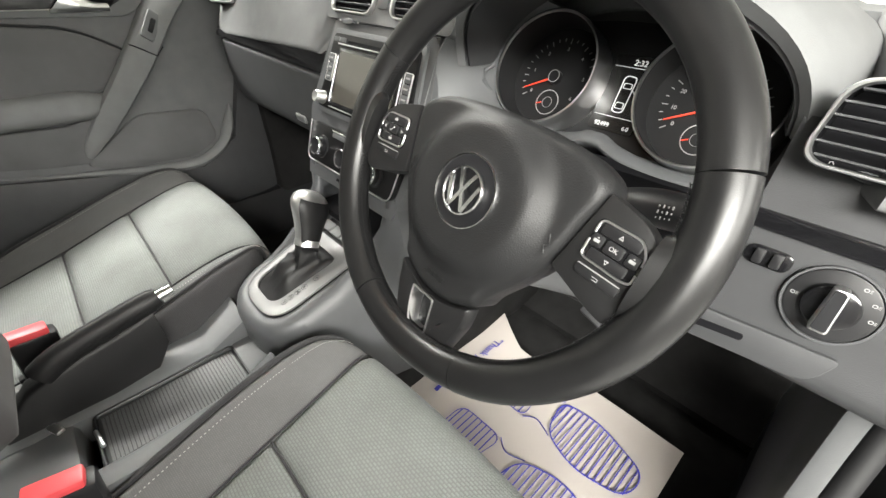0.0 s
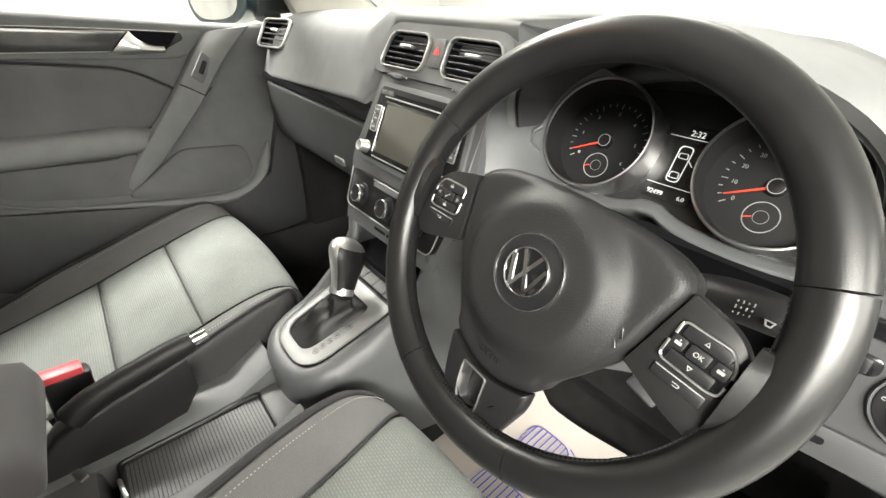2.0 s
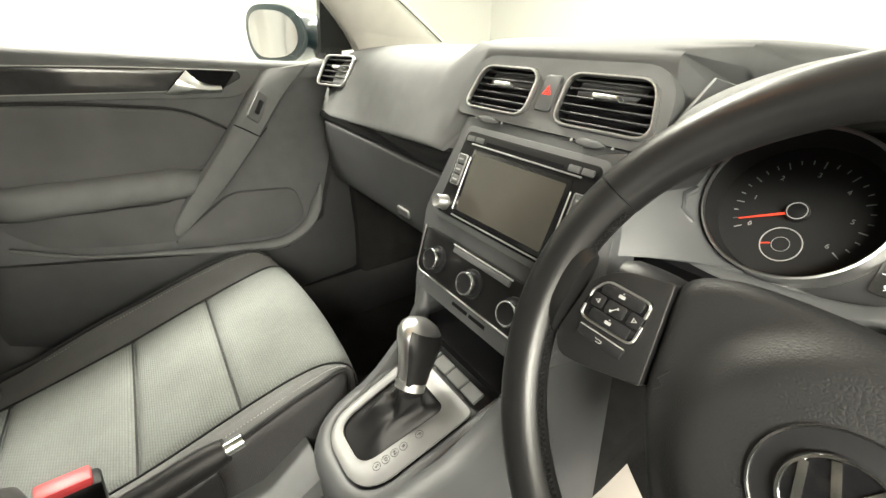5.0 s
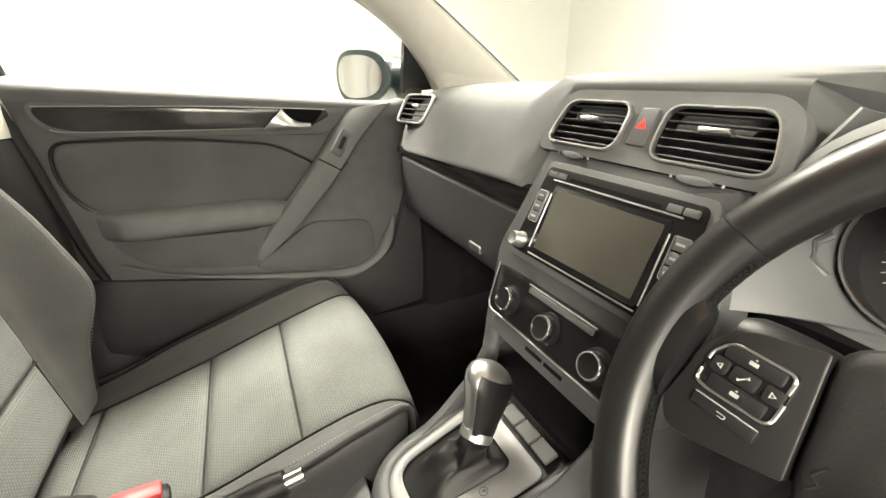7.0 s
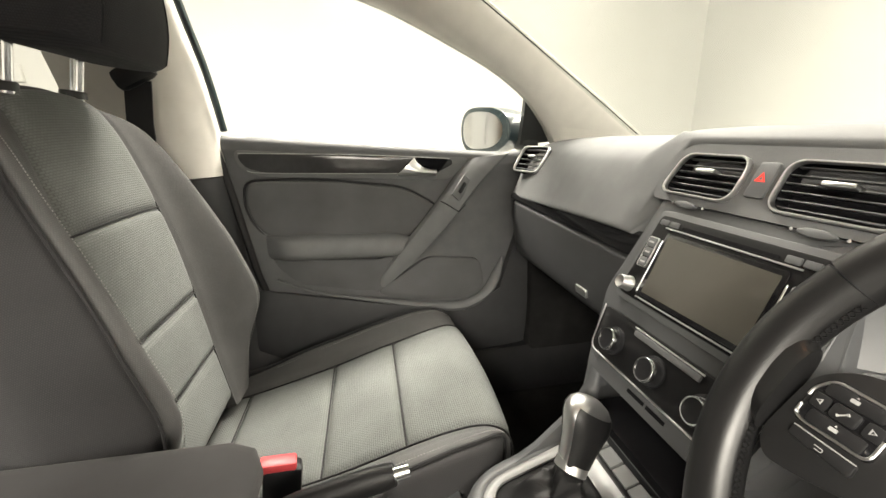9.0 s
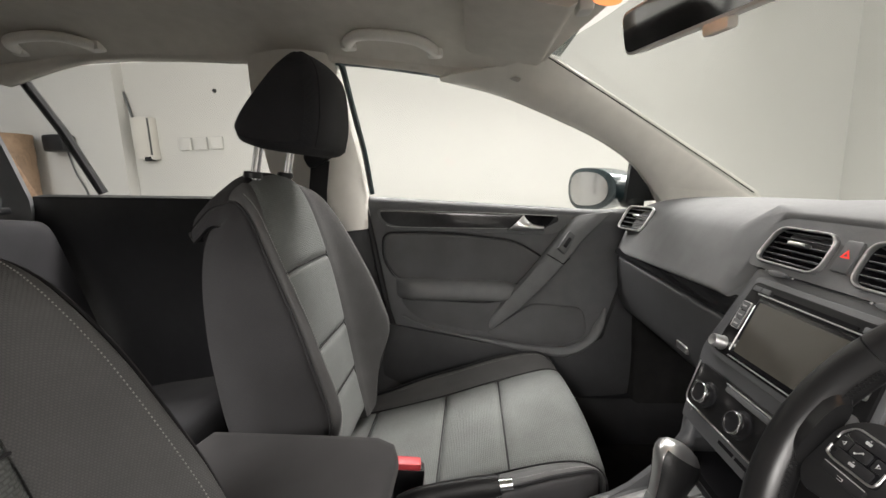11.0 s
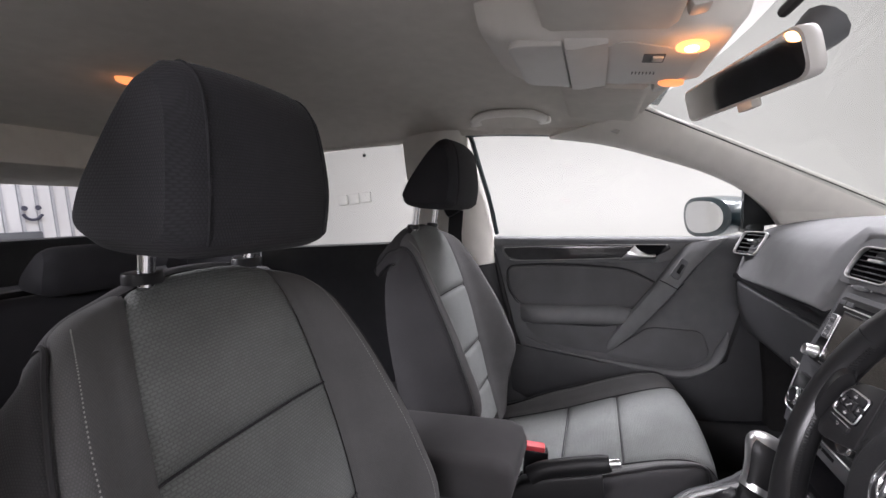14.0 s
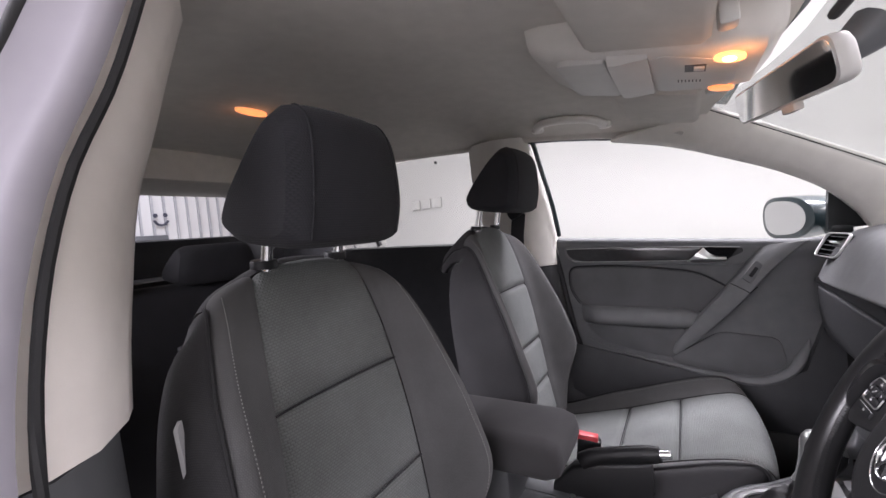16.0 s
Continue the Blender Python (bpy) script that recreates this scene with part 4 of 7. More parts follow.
def rim_arc(a0, a1, rad, n, name, mat, label):
    bm = bmesh.new()
    pts = [rim_point(radians(a0 + (a1 - a0) * k / n)) for k in range(n + 1)]
    tube(bm, pts, rad, sides=18, squash=0.92, up=WM.to_3x3() @ Vector((0, 1, 0)))
    return wpart(name, bm, mat, label)


rim_arc(22, 158, 0.0166, 44, "rim_top", M_LEATHER, "smooth black leather rim")
rim_arc(158.4, 247, 0.0164, 30, "rim_side", M_LEATHER, "perforated black leather rim")
rim_arc(-67, 21.6, 0.0164, 30, "rim_side", M_LEATHER, "perforated black leather rim")
rim_arc(247.4, 292.6, 0.0160, 18, "rim_bottom", M_LEATHER, "black leather rim")


# cross-stitched seam round the inner side of the rim
for a0, a1 in ((160, 245), (249, 291), (-65, 20)):
    bm = bmesh.new()
    n = int((a1 - a0) * 0.75)
    for k in range(n):
        a, b = radians(a0 + (a1 - a0) * k / n), radians(a0 + (a1 - a0) * (k + 0.75) / n)
        for y0, y1 in ((-0.0045, 0.0015), (0.0015, -0.0045)):
            tube(bm, [rim_point(a, R_RIM - 0.0166, RIM_Y - 0.003 + y0), rim_point(b, R_RIM - 0.0166, RIM_Y - 0.003 + y1)], 0.0004, sides=4)
    wpart("rim_stitching", bm, M_LEATHER, "dark cross-stitched seam")


# leather swelling where each side spoke runs into the rim
for s in (-1, 1):
    bm = bmesh.new()
    rows = []
    for k in range(13):
        f = k / 12
        x = 0.1425 + 0.0215 * f
        hh = 0.024 + 0.030 * f ** 1.8
        cz = 0.014 + 0.006 * f
        y0 = -0.006 + 0.006 * f
        th = 0.010 + 0.004 * f
        rows.append([WM @ Vector((s * x - 0.004, y0 + th * (0.35 - math.cos(a)) * (0.75 if math.cos(a) < 0 else 1.0), cz + hh * abs(math.sin(a)) ** 0.75 * math.copysign(1, math.sin(a)) - (0.010 * (1 - f) if math.sin(a) < 0 else 0.0))) for a in [2 * math.pi * j / 24 for j in range(24)]])
    loft(bm, rows, closed=True, caps=True)
    wpart("rim_flare", bm, M_LEATHER, "black leather swelling at the spoke", angle=60)

# airbag cover: a round dome with lower wings, closed by seams at the spokes
HUB = [(0.0, 0.069), (0.045, 0.067), (0.079, 0.061), (0.0965, 0.047), (0.091, 0.017), (0.083, -0.014), (0.066, -0.043), (0.050, -0.066), (0.043, -0.0805), (0.022, -0.0905), (0.0, -0.094)]
HUB = HUB + [(-a, b) for a, b in reversed(HUB[1:-1])]
loop = [(p.x, p.z) for p in spline([(a, 0, b) for a, b in HUB] + [(HUB[0][0], 0, HUB[0][1])], 96)][:-1]


def hub_y(x, z, s):
    """Depth of the airbag cover at (x, z); s is 1 at its edge."""
    r = math.hypot(x, z * 1.02)
    q = max(0.0, min(1.0, (0.074 - r) / 0.022))
    dome = q * q * (3 - 2 * q)
    bowl = 0.0025 * (max(0.0, 1 - r / 0.055)) ** 2
    roll = 0.010 * max(0.0, (s - 0.9) / 0.1) ** 2.2
    return -0.0055 - 0.0125 * dome + bowl * 0.4 + roll


bm = bmesh.new()
rows = [[WM @ Vector((x, 0.03, z)) for x, z in loop]]
for s in (1.0, 0.992, 0.975, 0.95, 0.92, 0.88, 0.83, 0.78, 0.73, 0.68, 0.63, 0.58, 0.52, 0.45, 0.37, 0.28, 0.18, 0.02):
    rows.append([WM @ Vector((x * s, hub_y(x * s, z * s, s), z * s)) for x, z in loop])
loft(bm, rows, closed=True, caps=True)
hub = wpart("airbag_cover", bm, M_HUB, "grained black airbag cover", angle=60)
BD = WM @ Matrix.Translation((0.001, -0.0165, 0.001))
bm = bmesh.new()
frame_plate(bm, oval(0, 0, 0.0300, 0.0300, 48), oval(0, 0, 0.0282, 0.0282, 48), BD, 0.0036)
wpart("badge_ring", bm, M_BRIGHT, "bright chrome badge ring", hub)
bm = bmesh.new()
disc(bm, BD, 0.0284, 0.0024, 0.0, 40)
wpart("badge_disc", bm, M_BLACK, "black badge disc", hub)
bm = bmesh.new()
rows = [[BD @ Vector((r * math.cos(q), y, r * math.sin(q))) for q in [2 * math.pi * k / 40 for k in range(40)]] for r, y in ((0.0192, 0.0), (0.0192, -0.0036), (0.0178, -0.0050), (0.0150, -0.0052), (0.008, -0.0054), (0.0005, -0.0055))]
loft(bm, rows, closed=True, caps=True)
wpart("badge_boss", bm, M_GLOSS, "gloss black raised badge centre", hub)
bm = bmesh.new()
frame_plate(bm, oval(0, 0, 0.0194, 0.0194, 40), oval(0, 0, 0.0172, 0.0172, 40), BD @ Matrix.Translation((0, -0.0034, 0)), 0.0030)


def ribbon(bm, a, b, w, m, y, depth):
    """A flat bar from a to b (x, z) in the plane of m."""
    d = Vector((b[0] - a[0], b[1] - a[1])).normalized()
    nx, nz = -d.y * w / 2, d.x * w / 2
    return slab(bm, [(a[0] + nx, a[1] + nz), (b[0] + nx, b[1] + nz), (b[0] - nx, b[1] - nz), (a[0] - nx, a[1] - nz)], m @ Matrix.Translation((0, y, 0)), depth)


for a, b in (((-0.0152, 0.0085), (-0.0072, -0.0148)), ((-0.0072, -0.0148), (-0.0005, -0.0012)), ((0.0152, 0.0085), (0.0072, -0.0148)), ((0.0072, -0.0148), (0.0005, -0.0012)), ((-0.0078, 0.0152), (0.0, -0.0005)), ((0.0078, 0.0152), (0.0, -0.0005))):
    ribbon(bm, a, b, 0.0031, BD, -0.0048, 0.0016)
wpart("badge_emblem", bm, M_BRIGHT, "bright chrome round emblem", hub)
ob = writing("airbag_text", "AIRBAG", 0.0072, WM @ Matrix.Translation((0.0, -0.0072, -0.076)) @ pose(0, 0, 0, 90), M_HUB, None)
ob.parent, ob.matrix_parent_inverse = hub, hub.matrix_world.inverted()
for s in (-1, 1):
    bm = bmesh.new()
    tube(bm, [WM @ Vector((s * a, hub_y(a, b, 0.8) - 0.0008, b)) for a, b in ((0.075, 0.004), (0.078, -0.003), (0.074, -0.005), (0.077, -0.010))], 0.0005, sides=5)
    wpart("cover_mark", bm, M_SPOKE, "small moulded mark", hub)

# side spokes with their button panels
for s in (-1, 1):
    bm = bmesh.new()
    out = rounded([(s * 0.0975, 0.046), (s * 0.128, 0.038), (s * 0.1425, 0.024), (s * 0.1455, -0.020), (s * 0.136, -0.031), (s * 0.118, -0.027), (s * 0.084, -0.0145)], [0.002, 0.02, 0.014, 0.012, 0.01, 0.02, 0.002], 5)
    SM = WM @ Matrix.Translation((0, 0.0195, 0))
    slab(bm, out, SM, 0.0225, 0.0012, 2)
    sp = wpart("spoke", bm, M_SPOKE, "satin black spoke panel")
    PB = WM @ Matrix.Translation((s * 0.1175, -0.0033, 0.0150)) @ pose(0, 0, 0, 0, s * 3, 0)
    W0, W1, H0 = 0.0180, 0.0195, 0.0145
    pad_o = rounded([(-s * W0, H0), (s * W0 * 0.72, H0 * 1.02), (s * W1, H0 * 0.35), (s * W1 * 1.05, -H0 * 0.95), (s * W1 * 0.7, -H0 * 1.06), (-s * W0 * 1.03, -H0)], [0.004, 0.005, 0.004, 0.003, 0.004, 0.004], 4)
    bm = bmesh.new()
    slab(bm, pad_o, PB, 0.0015, 0.0005)
    pad = wpart("button_pad", bm, M_GLOSS, "gloss black button pad", sp)
    for q in (1, -1):
        bm = bmesh.new()
        if q > 0:
            arch = [(-s * W0 * 0.94, 0.0042), (-s * W0 * 0.95, H0 * 0.93), (s * W0 * 0.70, H0 * 0.95), (s * W1 * 0.95, H0 * 0.34), (s * W1 * 0.97, 0.0)]
        else:
            arch = [(-s * W0 * 0.99, -0.0010), (-s * W0 * 0.98, -H0 * 0.93), (s * W1 * 0.68, -H0 * 0.98), (s * W1 * 0.98, -H0 * 0.88), (s * W1 * 0.98, -0.0062)]
        inner = rounded(arch, [0.0, 0.0045, 0.005, 0.004, 0.0], 5)
        tube(bm, [PB @ Vector((a, -0.0018, b)) for a, b in inner], 0.001, sides=6, squash=0.8)
        wpart("chrome_bracket", bm, M_CHROME, "bright chrome button surround", pad)
    for a, b, w, h, mark in ((0.0, 0.0090, 0.0275, 0.0075, "up"), (0.0, -0.0092, 0.0275, 0.0075, "down"), (-0.0125, 0.0, 0.0085, 0.0082, "near"), (0.0130, 0.0, 0.0085, 0.0082, "far"), (0.0, 0.0, 0.0125, 0.0082, "ok")):
        bm = bmesh.new()
        slab(bm, rounded([(a - w / 2, b - h / 2), (a + w / 2, b - h / 2), (a + w / 2, b + h / 2), (a - w / 2, b + h / 2)], 0.0018), PB @ Matrix.Translation((0, -0.0013, 0)), 0.0012 if mark != "ok" else 0.0022, 0.0005)
        wpart("button", bm, M_KEY, "", pad)
        g = 0.0017
        BF = PB @ Matrix.Translation((0, -0.0027, 0))
        if mark in ("up", "down") and s > 0 or mark in ("near", "far") and s < 0:
            turn = {"up": 0, "down": 180, "near": 90, "far": -90}[mark]
            pts = [(x * math.cos(radians(turn)) - z * math.sin(radians(turn)), x * math.sin(radians(turn)) + z * math.cos(radians(turn))) for x, z in [(-g, -g * 0.8), (g, -g * 0.8), (0, g)]]
            bm = bmesh.new()
            frame_plate(bm, [(a + x, b + z) for x, z in pts], [(a + x * 0.5, b + z * 0.5) for x, z in pts], BF, 0.0003)
            wpart("button_mark", bm, M_LEGEND, "", pad)
        elif mark == "ok" and s < 0:
            bm = bmesh.new()
            tube(bm, [BF @ Vector((x, -0.0012, z)) for x, z in ((-0.0022, -0.0018), (-0.0012, -0.0012), (0.0010, 0.0008), (0.0022, 0.0016))], [0.0009, 0.0004, 0.0004, 0.0009], sides=6)
            wpart("button_mark", bm, M_LEGEND, "small handset symbol", pad)
        elif mark != "ok":
            bm = bmesh.new()
            slab(bm, rounded([(a - 0.0021, b - 0.0012), (a + 0.0021, b - 0.0012), (a + 0.0021, b + 0.0009), (a - 0.0021, b + 0.0009)], 0.0005), BF, 0.0003)
            slab(bm, [(a - 0.0005, b + 0.0017), (a + 0.0009, b + 0.0017), (a + 0.0002, b + 0.0027)], BF, 0.0003)
            wpart("button_mark", bm, M_LEGEND, "", pad)
    if s > 0:
        ob = writing("button_text", "OK", 0.0042, PB @ Matrix.Translation((0, -0.0037, 0)) @ pose(0, 0, 0, 90), M_LEGEND, None)
        ob.parent, ob.matrix_parent_inverse = pad, pad.matrix_world.inverted()
    bm = bmesh.new()
    slab(bm, rounded([(-0.016, -0.0245), (0.016, -0.0255), (0.016, -0.0180), (-0.016, -0.0175)], 0.002), PB, 0.0022, 0.0006)
    bb = wpart("button", bm, M_KEY, "long black key", sp)
    bm = bmesh.new()
    tube(bm, [PB @ Vector((x, -0.0022, -0.0180)) for x in (-0.0155, 0.0155)], 0.0004, sides=5)
    tube(bm, [PB @ Vector((x, -0.0026, z)) for x, z in rounded([(-0.0025, -0.0212), (0.002, -0.0212), (0.002, -0.0230), (-0.0015, -0.0230)], [0, 0.0008, 0.0008, 0], 4)], 0.0003, sides=4)
    wpart("button_mark", bm, M_LEGEND, "", sp)


# lower spoke: a broad tongue with an aluminium-lined slot, bowed down to the rim
def tongue_y(z):
    f = max(0.0, min(1.0, (-0.082 - z) / 0.066))
    return -0.0055 + 0.004 * f + 0.010 * f ** 3


out = rounded([(-0.0425, -0.0815), (-0.021, -0.0915), (0.0, -0.0950), (0.021, -0.0915), (0.0440, -0.0815), (0.0450, -0.098), (0.031, -0.141), (0.020, -0.1500), (-0.014, -0.1510), (-0.026, -0.144), (-0.034, -0.117)], [0.002, 0.01, 0.01, 0.01, 0.002, 0.01, 0.012, 0.01, 0.01, 0.012, 0.02], 4)
inn = rounded([(-0.0165, -0.0965), (0.0, -0.0965), (0.0085, -0.0965), (0.0105, -0.120), (0.0100, -0.1315), (0.0, -0.1325), (-0.0095, -0.1325), (-0.0125, -0.125), (-0.0145, -0.115), (-0.016, -0.105), (-0.0165, -0.100)], 0.003, 4)
bm = bmesh.new()
rows = []
for f, dy in ((0.0, 0.016), (0.0, 0.003), (0.04, 0.0006), (0.12, 0.0), (0.5, 0.0), (0.93, 0.0), (1.0, 0.001), (1.0, 0.014)):
    rows.append([WM @ Vector((a[0] + (b[0] - a[0]) * f, tongue_y(a[1] + (b[1] - a[1]) * f) + dy, a[1] + (b[1] - a[1]) * f)) for a, b in zip(out, inn)])
loft(bm, rows, closed=True, ring=True)
sp = wpart("lower_spoke", bm, M_SPOKE, "satin black lower spoke")
bm = bmesh.new()
cx, cz = -0.003, -0.1145
rows = []
for sc, dy in ((1.10, 0.0006), (1.10, -0.0010), (1.04, -0.0014), (0.97, -0.0006), (0.86, 0.010), (0.86, 0.013)):
    rows.append([WM @ Vector((cx + (a - cx) * sc, tongue_y(b) + dy, cz + (b - cz) * (1 + (sc - 1) * 0.7))) for a, b in inn])
loft(bm, rows, closed=True)
wpart("slot_trim", bm, M_CHROME, "matt chrome slot trim", sp)
bm = bmesh.new()
slab(bm, [(cx + (a - cx) * 0.9, cz + (b - cz) * 0.9) for a, b in inn], WM @ Matrix.Translation((0, 0.014, 0)), 0.002)
wpart("slot_back", bm, M_BLACK, "dark back of the slot", sp)
# column shroud behind the hub
bm = bmesh.new()
rows = []
for y, w, h, dz in ((0.035, 0.050, 0.048, -0.008), (0.06, 0.056, 0.052, -0.010), (0.12, 0.062, 0.056, -0.012), (0.22, 0.070, 0.064, -0.016)):
    rows.append([WM @ Vector((x, y, z + dz)) for x, z in rounded([(-w, -h), (w, -h), (w, h * 0.8), (-w, h * 0.8)], 0.03, 5)])
loft(bm, rows, closed=True, caps=True)
tagged(part("column_shroud", bm, M_HARD), "dark grey steering column shroud", "column shroud")
for s in (-1, 1):
    st = thing("column_stalk", "black steering column stalk with white symbols", "stalk", WM @ Vector((s * 0.08, 0.05, 0.0)), group="column stalks")
    bm = bmesh.new()
    pts = [(0.329 + s * 0.055, -0.038, 0.786), (0.329 + s * 0.085, -0.042, 0.795), (0.329 + s * 0.120, -0.046, 0.803), (0.329 + s * 0.157, -0.050, 0.807)]
    tube(bm, spline(pts, 10), [0.010, 0.011, 0.012, 0.014, 0.016, 0.0175, 0.018, 0.018, 0.0175, 0.016, 0.011], sides=16, squash=0.8)
    ob = part("lever", bm, M_KEY)
    ob.parent, ob.matrix_parent_inverse = st, st.matrix_world.inverted()
    for k in range(4):
        for j in range(3):
            bm = new_box((0.329 + s * (0.116 + 0.0032 * k), -0.0632 - 0.0002 * k, 0.803 + 0.0048 * j + 0.0006 * k), (0.0010, 0.0014, 0.0026 if (j + k) % 2 else 0.0013), 0.0003)
            mk = part("stalk_mark", bm, M_LEGEND)
            mk.parent, mk.matrix_parent_inverse = ob, ob.matrix_world.inverted()
    bm = bmesh.new()
    frame_plate(bm, [(x, z) for x, z in ((-0.0035, 0.002), (0.0035, 0.002), (0.002, -0.003), (-0.002, -0.003))], [(x * 0.6, z * 0.6) for x, z in ((-0.0035, 0.002), (0.0035, 0.002), (0.002, -0.003), (-0.002, -0.003))], Matrix.Translation((0.329 + s * 0.137, -0.0662, 0.808)), 0.0006)
    mk = part("stalk_mark", bm, M_LEGEND)
    mk.parent, mk.matrix_parent_inverse = ob, ob.matrix_world.inverted()
# ignition key seen under the spoke
key = thing("ignition_key", "brass ignition key in the lock beside the column", "key", (0.449, -0.01, 0.668))
bm = bmesh.new()
tube(bm, [(0.447, 0.0, 0.672), (0.432, 0.05, 0.690)], 0.010, sides=16)
under(part("lock_barrel", bm, M_BLACK, None, "black lock barrel"), key)
bm = new_box((0, 0, 0), (0.007, 0.004, 0.016), 0.0012)
bm.transform(Matrix.Translation((0.450, -0.020, 0.667)) @ pose(0, 0, 0, 15, 25, 0))
tube(bm, [(0.450, -0.018, 0.669), (0.448, 0.0, 0.671)], 0.0022, sides=8)
under(part("key_blade", bm, M_BRASS, None, "worn brass key"), key)


bm = new_box((0, 0, 0), (0.040, 0.008, 0.022), 0.004)
bm.transform(Matrix.Translation((0.390, 0.036, 0.594)) @ pose(0, 0, 0, -58, 8, -12))
tagged(part("column_bracket", bm, M_LOWER), "dark plastic bracket hanging under the steering column", "bracket")


# ---- dashboard ----
dash = thing("dashboard", "dark grey soft-grained dashboard with chrome-ringed vents", "dashboard", (0, 0.2, 0.6))


def dp(name, bm, mat, label="", parent=None, smooth=True, angle=40):
    return under(part(name, bm, mat, None, label, smooth, angle), parent or dash)


FM = pose(0, 0, 0.84, -22.9)  # fascia plane: local x across, local z up the face, local -y towards the cabin

# upper pad, from windscreen foot over the crest and down the face to a rounded lip
PAD = [(0.62, 0.925), (0.45, 0.945), (0.33, 0.954), (0.2, 0.958), (0.11, 0.95), (0.06, 0.932), (0.034, 0.902), (0.014, 0.868), (0.002, 0.845), (-0.003, 0.834), (0.000, 0.829), (0.012, 0.828)]


PAD_MID = [(0.62, 0.925), (0.45, 0.947), (0.33, 0.960), (0.2, 0.966), (0.11, 0.966), (0.075, 0.963), (0.056, 0.957), (0.050, 0.950), (0.052, 0.93), (0.050, 0.90), (0.046, 0.87), (0.046, 0.85)]


def lens(x):
    """Top and bottom of the gloss strip at x: a long lens, thin by the door."""
    f = max(0.0, min(1.0, (-0.183 - x) / 0.465))
    return 0.829 - 0.015 * f, 0.794 + 0.009 * f


bm = bmesh.new()
rows = []
for k in range(49):
    x = -0.735 + 1.47 * k / 48
    e = abs(x) / 0.735
    row = []
    drop = 0.0 if x > 0 else 0.829 - lens(x)[0]
    low = 0.035 * max(0.0, min(1.0, (x - 0.36) / 0.10))
    mid = max(0.0, min(1.0, (0.235 - abs(x)) / 0.095))
    mid = smooth(mid)
    tuck = smooth((0.152 - abs(x)) / 0.014)
    for p in spline([(0, a + (c - a) * m, b + (d - b) * m) for (a, b), (c, d), m in zip(PAD, PAD_MID, [mid] * 7 + [tuck] * 5)], 34):
        fwd = 0.62 - (0.62 - 0.39) * e ** 3
        y = min(p.y, fwd + 0.02)
        w = max(0.0, min(1.0, (x - 0.112) / (0.045 + 0.055 * smooth((p.z - 0.905) / 0.05)))) * max(0.0, min(1.0, (0.54 - x) / 0.05))
        y += (max(y, 0.20) - y) * w * w * (3 - 2 * w)
        end = 0.06 * max(0.0, (-0.67 - x) / 0.065) ** 2
        row.append(Vector((x, y + 0.025 * e ** 6 + end, p.z - 0.012 * e ** 5 - drop * max(0, min(1, (0.90 - p.z) / 0.06)) - (low if p.z > 0.9 else 0) + (0.006 * max(0, 1 - (x / 0.35) ** 2) if p.y > 0.04 else 0))))
    rows.append(row)
loft(bm, rows)
shell(bm, 0.003)
dp("upper_pad", bm, M_DASH, "dark grey soft grained dashboard pad", angle=60)

# passenger side: gloss lens strip and glovebox lid
bm = bmesh.new()
rows = []
for k in range(21):
    x = -0.66 + 0.525 * k / 20
    zt, zb = lens(x)
    rows.append([(x, 0.010, zt + 0.004), (x, 0.0045, zt), (x, 0.003, 0.5 * (zt + zb)), (x, 0.0035, zb + 0.002), (x, 0.012, zb - 0.003)])
loft(bm, rows)
shell(bm, 0.003)
dp("gloss_strip", bm, M_GLOSS, "gloss black trim strip across the dashboard")
bm = bmesh.new()
GB = [(0.014, 0.806), (0.004, 0.803), (0.002, 0.79), (0.002, 0.74), (0.008, 0.69), (0.02, 0.66), (0.05, 0.645), (0.12, 0.64)]
rows = []
for k in range(21):
    x = -0.70 + 0.56 * k / 20
    e = max(0, (-0.62 - x) / 0.08)
    zg = (lens(x)[1] - 0.003 - 0.74) / 0.066
    rows.append([Vector((x, p.y + 0.05 * e * e, p.z if p.z < 0.74 else 0.74 + (p.z - 0.74) * zg)) for p in spline([(0, a, b) for a, b in GB], 22)])
loft(bm, rows)
shell(bm, 0.004)
gb = dp("glovebox_lid", bm, M_LOWER, "dark grey glovebox lid")
bm = bmesh.new()
slab(bm, rounded([(-0.02, -0.008), (0.02, -0.008), (0.02, 0.008), (-0.02, 0.008)], 0.004), Matrix.Translation((-0.285, 0.010, 0.69)) @ pose(0, 0, 0, 8), 0.006, 0.002)
dp("glovebox_catch", bm, M_CHROME, "small chrome glovebox catch", gb)


